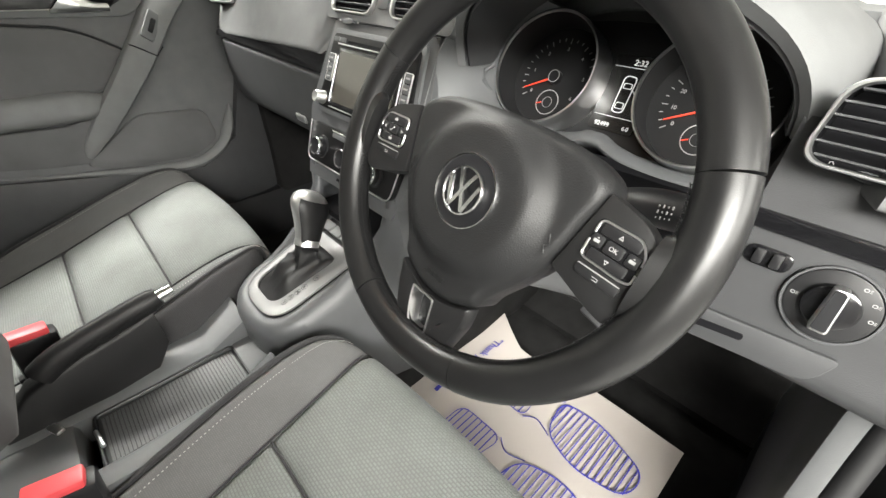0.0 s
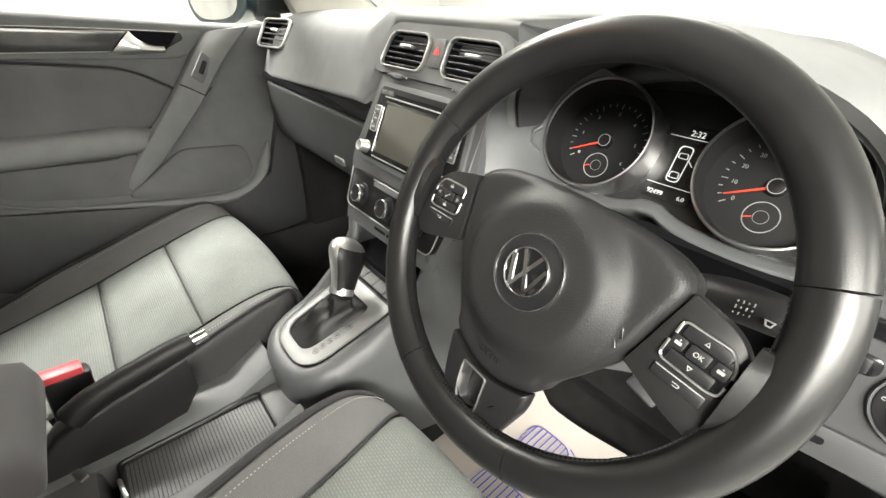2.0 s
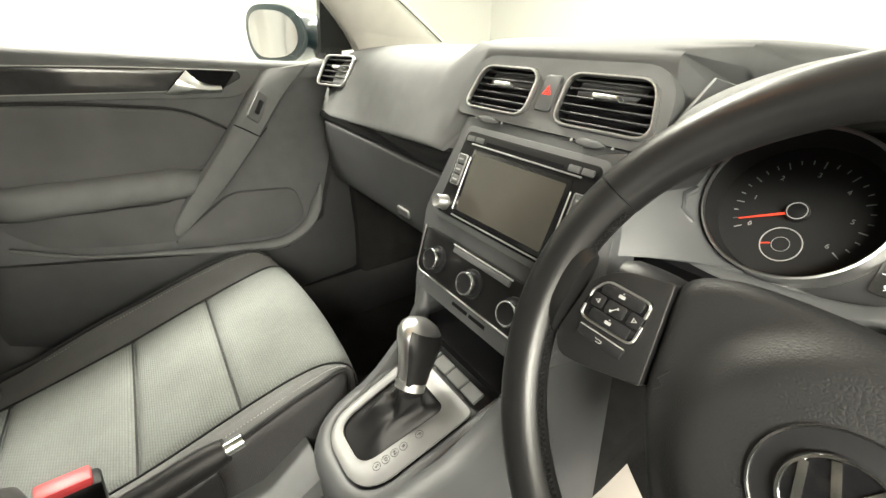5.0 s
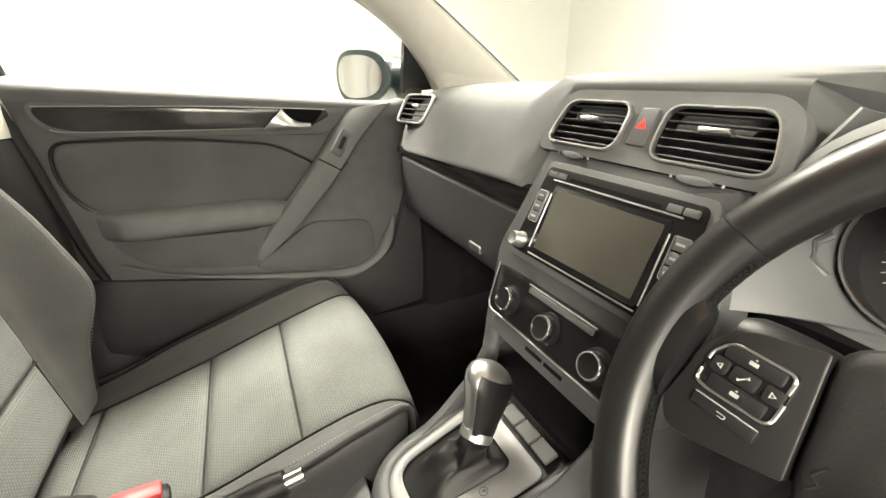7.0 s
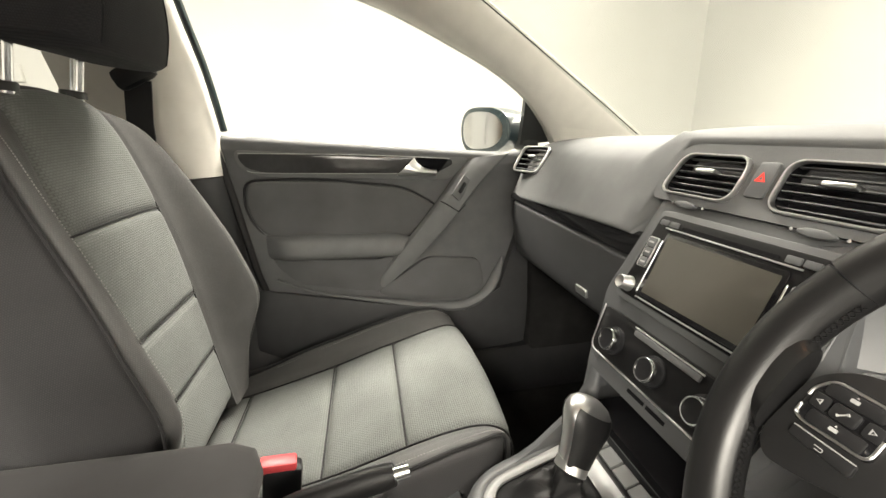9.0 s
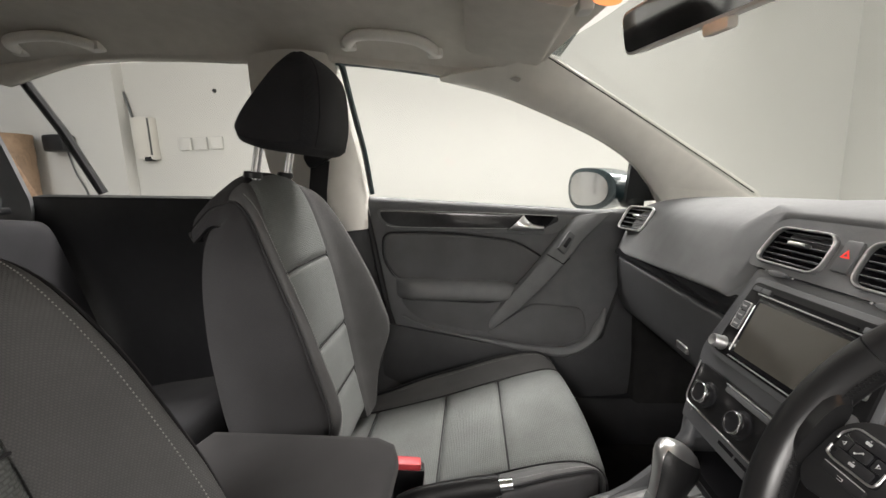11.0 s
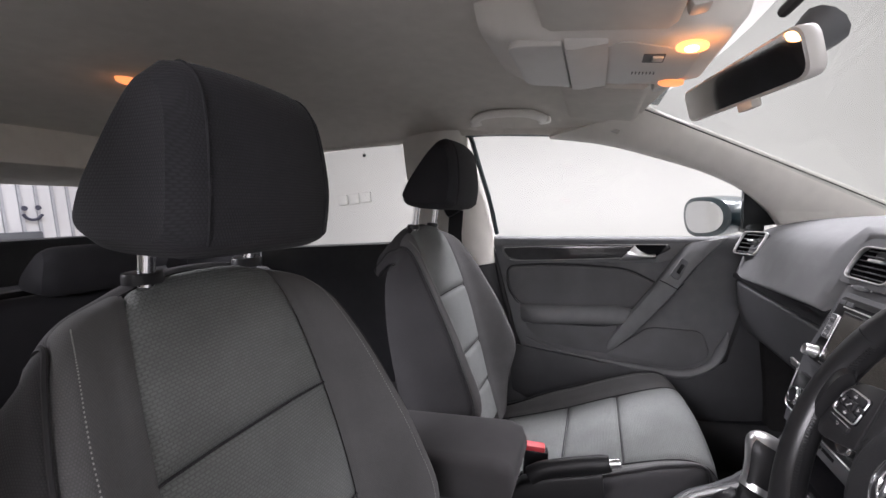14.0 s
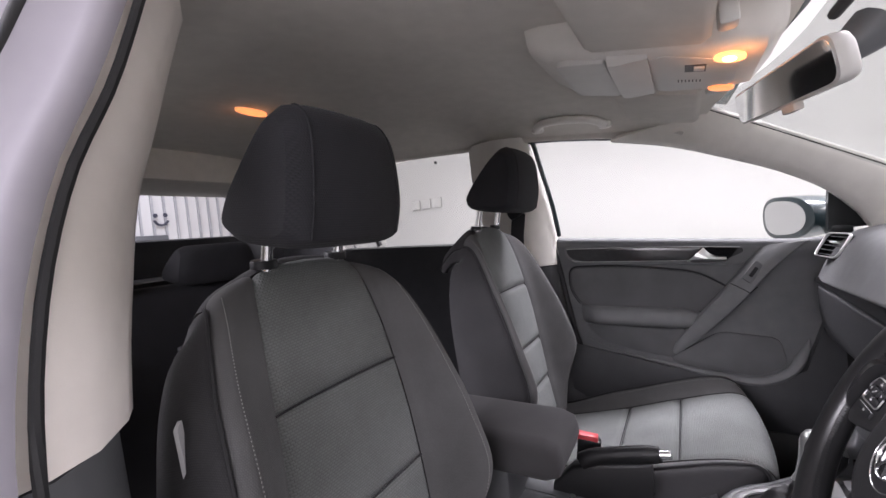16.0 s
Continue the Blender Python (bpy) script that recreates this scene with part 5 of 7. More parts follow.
# vents
def vent(name, m, corners, slats, label, mat=None):
    """A louvred vent: chrome frame, dark box, slats, and a thumb tab."""
    outer = rounded(corners, 0.018, 7)
    cx, cz = sum(a for a, b in corners) / 4, sum(b for a, b in corners) / 4
    inner = [(cx + (a - cx) * 0.945, cz + (b - cz) * 0.90) for a, b in outer]
    bm = bmesh.new()
    frame_plate(bm, outer, inner, m, 0.006)
    v = dp(name, bm, M_CHROME, label)
    bm = bmesh.new()
    slab(bm, [(cx + (a - cx) * 0.96, cz + (b - cz) * 0.94) for a, b in outer], m @ Matrix.Translation((0, 0.022, 0)), 0.004)
    rows = [[m @ Vector((a, y, b)) for a, b in inner] for y in (0.0, 0.02)]
    loft(bm, rows, closed=True)
    dp("vent_duct", bm, M_DEEP, "", v)
    z0, z1 = min(b for a, b in inner), max(b for a, b in inner)
    for k in range(slats):
        z = z0 + (z1 - z0) * (k + 0.5) / slats
        xs = []
        for (a, b), (c, d) in zip(inner, inner[1:] + inner[:1]):
            if (b - z) * (d - z) < 0:
                xs.append(a + (c - a) * (z - b) / (d - b))
        if len(xs) < 2:
            continue
        bm = new_box((0, 0, 0), (max(xs) - min(xs), 0.005, 0.0016), 0.0005)
        bm.transform(m @ Matrix.Translation(((max(xs) + min(xs)) / 2, 0.003, z)) @ pose(0, 0, 0, -6))
        dp("slat", bm, M_FASCIA, "", v)
    bm = new_box((0, 0, 0), (0.028, 0.012, 0.005), 0.002)
    bm.transform(m @ Matrix.Translation((cx, -0.001, cz + (z1 - z0) * 0.12)))
    dp("vent_tab", bm, M_CHROME, "chrome vent tab", v)
    return v


# centre fascia plate
edge = [(0.1165, 0.046), (0.118, 0.04), (0.132, -0.02), (0.147, -0.085), (0.140, -0.12), (0.126, -0.17), (0.116, -0.20)]
er = [(p.x, p.z) for p in spline([(a, 0, b) for a, b in edge], 24)]
plate = [(-a, b) for a, b in er] + [(a, b) for a, b in reversed(er)]
bm = bmesh.new()
slab(bm, plate, FM @ Matrix.Translation((0, 0.05, 0)), 0.047, 0.004)
dp("centre_fascia", bm, M_FASCIA, "satin dark grey centre fascia", angle=30)
bm = bmesh.new()
FV = FM @ Matrix.Translation((0, -0.0005, 0))
VENTS = ([(-0.130, 0.055), (-0.112, 0.109), (-0.016, 0.109), (-0.020, 0.055)], [(0.020, 0.055), (0.022, 0.109), (0.120, 0.109), (0.134, 0.055)])
holed(bm, rounded([(-0.143, 0.046), (-0.133, 0.122), (0.133, 0.122), (0.143, 0.046)], [0.012, 0.045, 0.045, 0.012], 8), [[(sum(a for a, b in c) / 4 + (x - sum(a for a, b in c) / 4) * 0.97, 0.082 + (z - 0.082) * 0.95) for x, z in rounded(c, 0.018, 7)] for c in VENTS], FM)
shell(bm, 0.02)
dp("vent_panel", bm, M_DASH, "satin dark grey vent panel")
vent("centre_vent", FV, VENTS[0], 6, "matt chrome framed centre air vent")
vent("centre_vent", FV, VENTS[1], 6, "matt chrome framed centre air vent")
bm = bmesh.new()
slab(bm, rounded([(-0.010, 0.066), (0.012, 0.066), (0.014, 0.104), (-0.007, 0.104)], 0.003), FV, 0.003, 0.001)
hz = dp("hazard_switch", bm, M_HARD, "dark hazard warning switch")
bm = bmesh.new()
tri_o = [(-0.005, 0.083), (0.007, 0.083), (0.001, 0.093)]
frame_plate(bm, tri_o, [(0.001 + (a - 0.001) * 0.45, 0.0863 + (b - 0.0863) * 0.45) for a, b in tri_o], FV @ Matrix.Translation((0, -0.003, 0)), 0.0006)
dp("hazard_triangle", bm, M_REDMARK, "red warning triangle", hz)
for s in (-1, 1):
    bm = bmesh.new()
    slab(bm, oval(s * 0.076, 0.044, 0.017, 0.0042, 20), FV, 0.0045, 0.0015)
    w = dp("vent_wheel", bm, M_HARD, "dark ribbed vent thumbwheel")
    for k in (-1, 1):
        bm = bmesh.new()
        slab(bm, oval(s * 0.076 + k * 0.024, 0.0445, 0.0016, 0.0016, 10), FV, 0.0006)
        dp("vent_mark", bm, M_PRINT, "", w)

# radio
RM = FM @ Matrix.Translation((0, -0.003, 0))
radio = thing("car_radio", "black touchscreen car radio with chrome-edged buttons", "radio", FM @ Vector((0, 0, -0.05)))


def rp(name, bm, mat, label="", parent=None):
    return under(part(name, bm, mat, None, label), parent or radio)


bm = bmesh.new()
slab(bm, rounded([(-0.122, -0.094), (0.122, -0.094), (0.108, 0.033), (-0.108, 0.033)], 0.010), FM @ Matrix.Translation((0, 0.01, 0)), 0.0115, 0.001)
rp("radio_surround", bm, M_HARD, "dark grey radio surround")
bm = bmesh.new()
slab(bm, rounded([(-0.114, -0.086), (0.114, -0.086), (0.101, 0.026), (-0.101, 0.026)], 0.008), RM @ Matrix.Translation((0, 0.004, 0)), 0.006, 0.0015)
body = rp("radio_body", bm, M_PANEL, "black radio front")
bm = bmesh.new()
slab(bm, rounded([(-0.079, -0.079), (0.079, -0.079), (0.077, 0.006), (-0.077, 0.006)], 0.003), RM @ Matrix.Translation((0, -0.002, 0)), 0.0018, 0.0006)
rp("screen_bezel", bm, M_GLOSS, "gloss black bezel", body)
bm = bmesh.new()
slab(bm, rounded([(-0.072, -0.073), (0.072, -0.073), (0.072, 0.001), (-0.072, 0.001)], 0.002), RM @ Matrix.Translation((0, -0.0038, 0)), 0.0006)
rp("screen", bm, M_SCREEN, "dark switched-off display", body)
for pts in ([(-0.079, -0.0815), (0.079, -0.0815)], [(-0.084, 0.011), (0.084, 0.011)], [(0.081, -0.075), (0.079, -0.005)], [(-0.081, -0.075), (-0.079, -0.005)]):
    bm = bmesh.new()
    tube(bm, [RM @ Vector((a, -0.003, b)) for a, b in pts], 0.0010, sides=6)
    rp("chrome_strip", bm, M_CHROME, "matt chrome strip", body)
bm = bmesh.new()
slab(bm, rounded([(-0.060, 0.014), (0.060, 0.014), (0.060, 0.0175), (-0.060, 0.0175)], 0.0015), RM @ Matrix.Translation((0, -0.002, 0)), 0.0008)
rp("disc_slot", bm, M_DEEP, "black disc slot", body)
for s in (-1, 1):
    for k in range(2):
        bm = bmesh.new()
        slab(bm, rounded([(s * 0.073 - 0.007 + s * k * 0.0165, 0.0135), (s * 0.073 + 0.007 + s * k * 0.0165, 0.0135), (s * 0.073 + 0.007 + s * k * 0.0165, 0.0205), (s * 0.073 - 0.007 + s * k * 0.0165, 0.0205)], 0.0015), RM @ Matrix.Translation((0, -0.002, 0)), 0.002, 0.0005)
        rp("radio_button", bm, M_HARD, "", body)
    n = 3
    bm = bmesh.new()
    o = rounded([(s * 0.094 - 0.0085, -0.045), (s * 0.094 + 0.0085, -0.045), (s * 0.0925 + 0.0085, -0.004), (s * 0.0925 - 0.0085, -0.004)], 0.003)
    frame_plate(bm, o, [(s * 0.0935 + (a - s * 0.0935) * 0.86, -0.0245 + (b + 0.0245) * 0.94) for a, b in o], RM @ Matrix.Translation((0, -0.002, 0)), 0.0022)
    rp("button_surround", bm, M_CHROME, "matt chrome button surround", body)
    for k in range(n):
        z = -0.011 - k * 0.0135
        bm = bmesh.new()
        slab(bm, rounded([(s * 0.0935 - 0.007, z - 0.006), (s * 0.0935 + 0.007, z - 0.006), (s * 0.0935 + 0.007, z + 0.006), (s * 0.0935 - 0.007, z + 0.006)], 0.0015), RM @ Matrix.Translation((0, -0.002, 0)), 0.0025, 0.0006)
        b = rp("radio_button", bm, M_HARD, "", body)
        bm = bmesh.new()
        slab(bm, [(s * 0.0935 - 0.0042, z - 0.0011), (s * 0.0935 + 0.0042, z - 0.0011), (s * 0.0935 + 0.0042, z + 0.0011), (s * 0.0935 - 0.0042, z + 0.0011)], RM @ Matrix.Translation((0, -0.0045, 0)), 0.0003)
        rp("button_label", bm, M_PRINT, "", body)
    bm = bmesh.new()
    rows = [[RM @ Vector((s * 0.100 + r * math.cos(2 * math.pi * k / 24), -y, -0.072 + r * math.sin(2 * math.pi * k / 24))) for k in range(24)] for r, y in ((0.0105, 0.0), (0.0105, 0.004), (0.0095, 0.006), (0.009, 0.016), (0.008, 0.018), (0.006, 0.0172), (0.001, 0.017))]
    loft(bm, rows, closed=True, caps=True)
    rp("radio_knob", bm, M_CHROME, "silver radio knob", body)

# climate panel
CM = FM @ Matrix.Translation((0, -0.003, 0))
climate = thing("climate_panel", "black heater panel with three chrome-ringed rotary knobs", "heater controls", FM @ Vector((0, 0, -0.15)))
bm = bmesh.new()
slab(bm, rounded([(-0.116, -0.172), (0.116, -0.172), (0.125, -0.112), (-0.125, -0.112)], 0.014), CM @ Matrix.Translation((0, 0.005, 0)), 0.0065, 0.002)
cb = under(part("panel_body", bm, M_PANEL), climate)
bm = bmesh.new()
slab(bm, rounded([(-0.052, -0.124), (0.052, -0.124), (0.052, -0.116), (-0.052, -0.116)], 0.002), CM, 0.0035, 0.001)
kb = under(part("switch_bar", bm, M_HARD, None, "dark switch bar"), cb)
bm = bmesh.new()
tube(bm, [CM @ Vector((a, -0.003, -0.1145)) for a in (-0.054, 0.054)], 0.0010, sides=6)
under(part("chrome_line", bm, M_CHROME, None, "matt chrome line"), cb)
bm = bmesh.new()
tube(bm, [CM @ Vector((a, -0.003, b)) for a, b in rounded([(-0.121, -0.112), (-0.113, -0.173), (0.113, -0.173), (0.121, -0.112)], [0.0, 0.014, 0.014, 0.0], 5)], 0.0011, sides=6)
under(part("chrome_line", bm, M_CHROME, None, "matt chrome line"), cb)
for kx in (-0.077, -0.003, 0.070):
    bm = bmesh.new()
    loft(bm, [[CM @ Vector((kx + r * math.cos(2 * math.pi * k / 32), -y, -0.146 + r * math.sin(2 * math.pi * k / 32))) for k in range(32)] for r, y in ((0.0185, 0.0), (0.018, 0.004), (0.0145, 0.005), (0.0138, 0.013), (0.0132, 0.015), (0.001, 0.0145))], closed=True, caps=True)
    kn = under(part("climate_knob", bm, M_BLACK, None, "black rotary knob"), cb)
    bm = bmesh.new()
    loft(bm, [[CM @ Vector((kx + r * math.cos(2 * math.pi * k / 32), -y, -0.146 + r * math.sin(2 * math.pi * k / 32))) for k in range(32)] for r, y in ((0.0143, 0.0105), (0.0145, 0.0150), (0.0137, 0.0163), (0.0122, 0.0163), (0.0122, 0.0145))], closed=True)
    under(part("knob_ring", bm, M_BRIGHT, None, "bright chrome knob ring"), climate)
bm = bmesh.new()
for k in range(2):
    slab(bm, [(-0.03 + k * 0.034, -0.1885), (0.0 + k * 0.034, -0.1885), (0.0 + k * 0.034, -0.184), (-0.03 + k * 0.034, -0.184)], FM @ Matrix.Translation((0, 0.003, 0)), 0.0006)
under(part("switch_slots", bm, M_DEEP, None, "dark switch slots"), climate)
# side vents
vent("side_vent", Matrix.Translation((-0.604, 0.034, 0.905)) @ pose(0, 0, 0, -28, 0, 9), [(-0.062, -0.036), (-0.054, 0.032), (0.062, 0.034), (0.054, -0.034)], 5, "matt chrome framed side air vent")
vent("side_vent", Matrix.Translation((0.563, 0.010, 0.873)) @ pose(0, 0, 0, -16, 0, -4), [(-0.064, -0.030), (-0.058, 0.028), (0.058, 0.028), (0.064, -0.030)], 6, "matt chrome framed side air vent")

# driver's side face
bm = bmesh.new()
DF = [(0.03, 0.868), (0.022, 0.83), (0.012, 0.80), (0.0, 0.76), (-0.012, 0.715), (-0.018, 0.69), (0.0, 0.672), (0.06, 0.665)]
loft(bm, [[(x, p.y + 0.005, p.z) for p in spline([(0, a, b) for a, b in DF], 20)] for x in (0.49, 0.53, 0.58, 0.64, 0.70, 0.73)])
loft(bm, [[(x, p.y + 0.03, p.z) for p in spline([(0, a, b) for a, b in DF[4:]], 12)] for x in (0.13, 0.2, 0.3, 0.4, 0.49)])
shell(bm, 0.015)
dp("driver_face", bm, M_LOWER, "dark grey driver's side dashboard face")
LM = Matrix.Translation((0, 0.0005, 0.752)) @ pose(0, 0, 0, -16.7)
bm = bmesh.new()
slab(bm, rounded([(0.480, 0.036), (0.72, 0.036), (0.72, 0.051), (0.480, 0.051)], 0.004), LM @ Matrix.Translation((0, 0.008, 0)), 0.010, 0.002)
dp("gloss_strip", bm, M_GLOSS, "gloss black strip under the driver's vent")
bm = bmesh.new()
slab(bm, oval(0.548, 0.0905, 0.019, 0.0048, 22), LM @ Matrix.Translation((0, 0.004, 0)), 0.010, 0.002)
dp("vent_wheel", bm, M_HARD, "dark ribbed vent thumbwheel")
under(writing("vent_mark", "0", 0.0085, LM @ Matrix.Translation((0.518, -0.0055, 0.0915)) @ pose(0, 0, 0, 90), M_LEGEND, None), dash)
sw = thing("light_switch", "round black light switch with silver bar knob", "switch", LM @ Vector((0.561, 0, 0)))
bm = bmesh.new()
disc(bm, LM @ Matrix.Translation((0.561, 0.004, 0)), 0.0275, 0.006, 0.0015, 36)
d1 = under(part("switch_disc", bm, M_KEY, None, "black switch face"), sw)
bm = bmesh.new()
frame_plate(bm, oval(0.561, 0, 0.030, 0.030, 36), oval(0.561, 0, 0.0275, 0.0275, 36), LM @ Matrix.Translation((0, 0.002, 0)), 0.004)
under(part("switch_ring", bm, M_FASCIA, None, "dark satin ring"), sw)
bm = bmesh.new()
disc(bm, LM @ Matrix.Translation((0.561, 0, 0)), 0.017, 0.008, 0.002, 30)
under(part("switch_boss", bm, M_GLOSS), sw)
bm = bmesh.new()
slab(bm, rounded([(0.561 - 0.0060, -0.0175), (0.561 + 0.0060, -0.0175), (0.561 + 0.0048, 0.0175), (0.561 - 0.0048, 0.0175)], 0.003), LM @ Matrix.Translation((0, -0.007, 0)) @ pose(0, 0, 0), 0.012, 0.002)
kb = under(part("switch_bar", bm, M_CHROME, None, "matt chrome knob bar"), sw)
bm = bmesh.new()
slab(bm, rounded([(0.561 - 0.0046, -0.0155), (0.561 + 0.0046, -0.0155), (0.561 + 0.0036, 0.0160), (0.561 - 0.0036, 0.0160)], 0.002), LM @ Matrix.Translation((0, -0.0185, 0)), 0.001)
under(part("knob_inlay", bm, M_BLACK), kb)
for a in (60, 30, 0, 180):
    bm = bmesh.new()
    cx, cz = 0.561 + 0.0228 * math.cos(radians(a)), 0.0228 * math.sin(radians(a))
    frame_plate(bm, oval(cx, cz, 0.0016, 0.0014, 10), oval(cx, cz, 0.0010, 0.0008, 10), LM @ Matrix.Translation((0, -0.0022, 0)), 0.0003)
    for k in (-1, 0, 1):
        slab(bm, [(cx + 0.0019, cz + 0.0009 * k - 0.0001), (cx + 0.0032, cz + 0.0009 * k - 0.0001), (cx + 0.0032, cz + 0.0009 * k + 0.0002), (cx + 0.0019, cz + 0.0009 * k + 0.0002)], LM @ Matrix.Translation((0, -0.0022, 0)), 0.0003)
    under(part("switch_mark", bm, M_LEGEND, None, "printed lamp symbol"), d1)
bm = bmesh.new()
slab(bm, rounded([(0.498, 0.008), (0.530, 0.008), (0.530, 0.024), (0.498, 0.024)], 0.008), LM @ Matrix.Translation((0, 0.006, 0)), 0.006, 0.001)
dm = tagged(part("dimmer_switch", bm, M_GLOSS), "black dimmer panel with two thumbwheels", "switch")
for kx in (0.508, 0.520):
    bm = bmesh.new()
    slab(bm, rounded([(kx - 0.0035, 0.010), (kx + 0.0035, 0.010), (kx + 0.0035, 0.022), (kx - 0.0035, 0.022)], 0.002), LM, 0.004, 0.001)
    part("thumbwheel", bm, M_KEY, dm)
# coin box lid below
bm = bmesh.new()
slab(bm, rounded([(0.44, -0.045), (0.585, -0.035), (0.575, -0.062), (0.44, -0.075)], [0.006, 0.006, 0.02, 0.01]), LM @ Matrix.Translation((0, -0.0005, 0)), 0.004, 0.0015)
lid = dp("coin_box_lid", bm, M_LOWER, "dark grey storage lid")
bm = bmesh.new()
slab(bm, rounded([(0.465, -0.055), (0.527, -0.048), (0.527, -0.054), (0.465, -0.062)], 0.003), LM @ Matrix.Translation((0, -0.0045, 0)), 0.0008)
dp("lid_grip", bm, M_DEEP, "", lid)

# instrument binnacle
ic = thing("instrument_cluster", "twin round gauges with chrome rings and central display", "instrument cluster", (0.33, 0.11, 0.85))


def ip(name, bm, mat, label="", parent=None):
    return under(part(name, bm, mat, None, label), parent or ic)


IM = Matrix.Translation((0.3175, 0.115, 0.839)) @ pose(0, 0, 0, -29) @ Matrix.Scale(0.9, 4)
bm = bmesh.new()
slab(bm, rounded([(-0.19, -0.075), (0.19, -0.075), (0.19, 0.06), (0.06, 0.085), (-0.06, 0.085), (-0.19, 0.06)], 0.04), IM @ Matrix.Translation((0, 0.03, 0)), 0.016)
ip("dial_backing", bm, M_DIAL, "black cluster face")
for gx, start, stop, needle, val in ((-0.102, 215, -35, 207, "rev"), (0.102, 215, -35, 207, "speed")):
    bm = bmesh.new()
    rows = [[IM @ Vector((gx + r * math.cos(2 * math.pi * k / 48), y, r * math.sin(2 * math.pi * k / 48))) for k in range(48)] for r, y in ((0.0700, -0.030), (0.0712, -0.0335), (0.0732, -0.033), (0.0742, -0.028), (0.0750, 0.016))]
    loft(bm, rows, closed=True)
    g = ip("gauge", bm, M_CHROME, "matt chrome gauge ring")
    bm = bmesh.new()
    loft(bm, [[IM @ Vector((gx + q * math.cos(2 * math.pi * k / 48), y, q * math.sin(2 * math.pi * k / 48))) for k in range(48)] for q, y in ((0.0678, 0.014), (0.0700, -0.031))], closed=True)
    ip("gauge_tube", bm, M_DIAL, "black gauge tube", g)
    bm = bmesh.new()
    disc(bm, IM @ Matrix.Translation((gx, 0.0135, 0)), 0.0684, 0.002, 0, 48)
    ip("gauge_face", bm, M_DIAL, "black gauge face", g)
    bm = bmesh.new()
    for k in range(25):
        a = radians(start + (stop - start) * k / 24)
        r0 = 0.050 if k % 3 else 0.047
        p = [IM @ Vector((gx + r * math.cos(a), 0.011, r * math.sin(a))) for r in (r0, 0.054)]
        tube(bm, p, 0.0005, sides=4)
    ip("gauge_scale", bm, M_PRINT, "white gauge marks", g)
    nums = ["0", "1", "2", "3", "4", "5", "6"] if val == "rev" else ["0", "10", "20", "30", "40", "60", "80", "100", "120", "140"]
    for k, s in enumerate(nums):
        a = radians(start + (stop - start) * k / (len(nums) - 1))
        ob = writing("gauge_number", s, 0.0065, IM @ Matrix.Translation((gx + 0.040 * math.cos(a), 0.0112, 0.040 * math.sin(a))) @ pose(0, 0, 0, 90), M_PRINT, None)
        under(ob, g)
    bm = bmesh.new()
    a = radians(needle)
    p = [IM @ Vector((gx + r * math.cos(a), 0.006, r * math.sin(a))) for r in (0.008, 0.048)]
    tube(bm, p, [0.0013, 0.0006], sides=6)
    ip("needle", bm, M_NEEDLE, "red needle", g)
    bm = bmesh.new()
    disc(bm, IM @ Matrix.Translation((gx, 0.010, 0)), 0.0095, 0.008, 0.001, 24)
    ip("needle_cap", bm, M_BLACK, "black needle cap", g)
    for r in (0.0085, ):
        bm = bmesh.new()
        frame_plate(bm, oval(gx, 0, r, r, 24), oval(gx, 0, r * 0.9, r * 0.9, 24), IM @ Matrix.Translation((0, 0.002, 0)), 0.0004)
        ip("cap_ring", bm, M_PRINT, "", g)
    bm = bmesh.new()
    for r in (0.0175, 0.0075):
        frame_plate(bm, oval(gx, -0.034, r, r, 28), oval(gx, -0.034, r * 0.94, r * 0.94, 28), IM @ Matrix.Translation((0, 0.0112, 0)), 0.0006)
    ip("small_gauge", bm, M_PRINT, "white small inner gauge", g)
    bm = bmesh.new()
    tube(bm, [IM @ Vector((gx - 0.008, 0.009, -0.036)), IM @ Vector((gx - 0.015, 0.009, -0.039))], 0.0007, sides=5)
    ip("small_needle", bm, M_NEEDLE, "", g)
bm = bmesh.new()
slab(bm, rounded([(-0.030, -0.05), (0.030, -0.05), (0.030, 0.045), (-0.030, 0.045)], 0.004), IM @ Matrix.Translation((0, 0.014, 0)), 0.003)
disp = ip("display", bm, M_DISPLAY, "dark central display")
DMX = IM @ Matrix.Translation((0, 0.0105, 0))
for tx, sz, x, z in (("2:32", 0.010, 0.004, 0.036), ("92499", 0.008, -0.012, -0.043), ("6.0", 0.007, 0.02, -0.043)):
    under(writing("display_text", tx, sz, DMX @ Matrix.Translation((x, 0, z)) @ pose(0, 0, 0, 90), M_LCD, None), disp)
bm = bmesh.new()
for z in (0.0295, -0.032):
    slab(bm, [(-0.027, z), (0.027, z), (0.027, z + 0.0006), (-0.027, z + 0.0006)], DMX, 0.0003)
o = rounded([(-0.008, -0.026), (0.008, -0.026), (0.0085, 0.02), (-0.0085, 0.02)], 0.006, 5)
frame_plate(bm, o, [(a * 0.84, -0.003 + (b + 0.003) * 0.95) for a, b in o], DMX, 0.0003)
for z0, z1 in ((-0.021, -0.013), (0.004, 0.011)):
    o = rounded([(-0.006, z0), (0.006, z0), (0.0055, z1), (-0.0055, z1)], 0.002, 4)
    zc = (z0 + z1) / 2
    frame_plate(bm, o, [(a * 0.8, zc + (b - zc) * 0.8) for a, b in o], DMX, 0.0003)
slab(bm, [(0.008, 0.004), (0.0145, -0.002), (0.0145, -0.0035), (0.008, 0.0025)], DMX, 0.0003)
under(part("display_car_icon", bm, M_LCD, None, "white car outline with open door"), disp)
bm = bmesh.new()
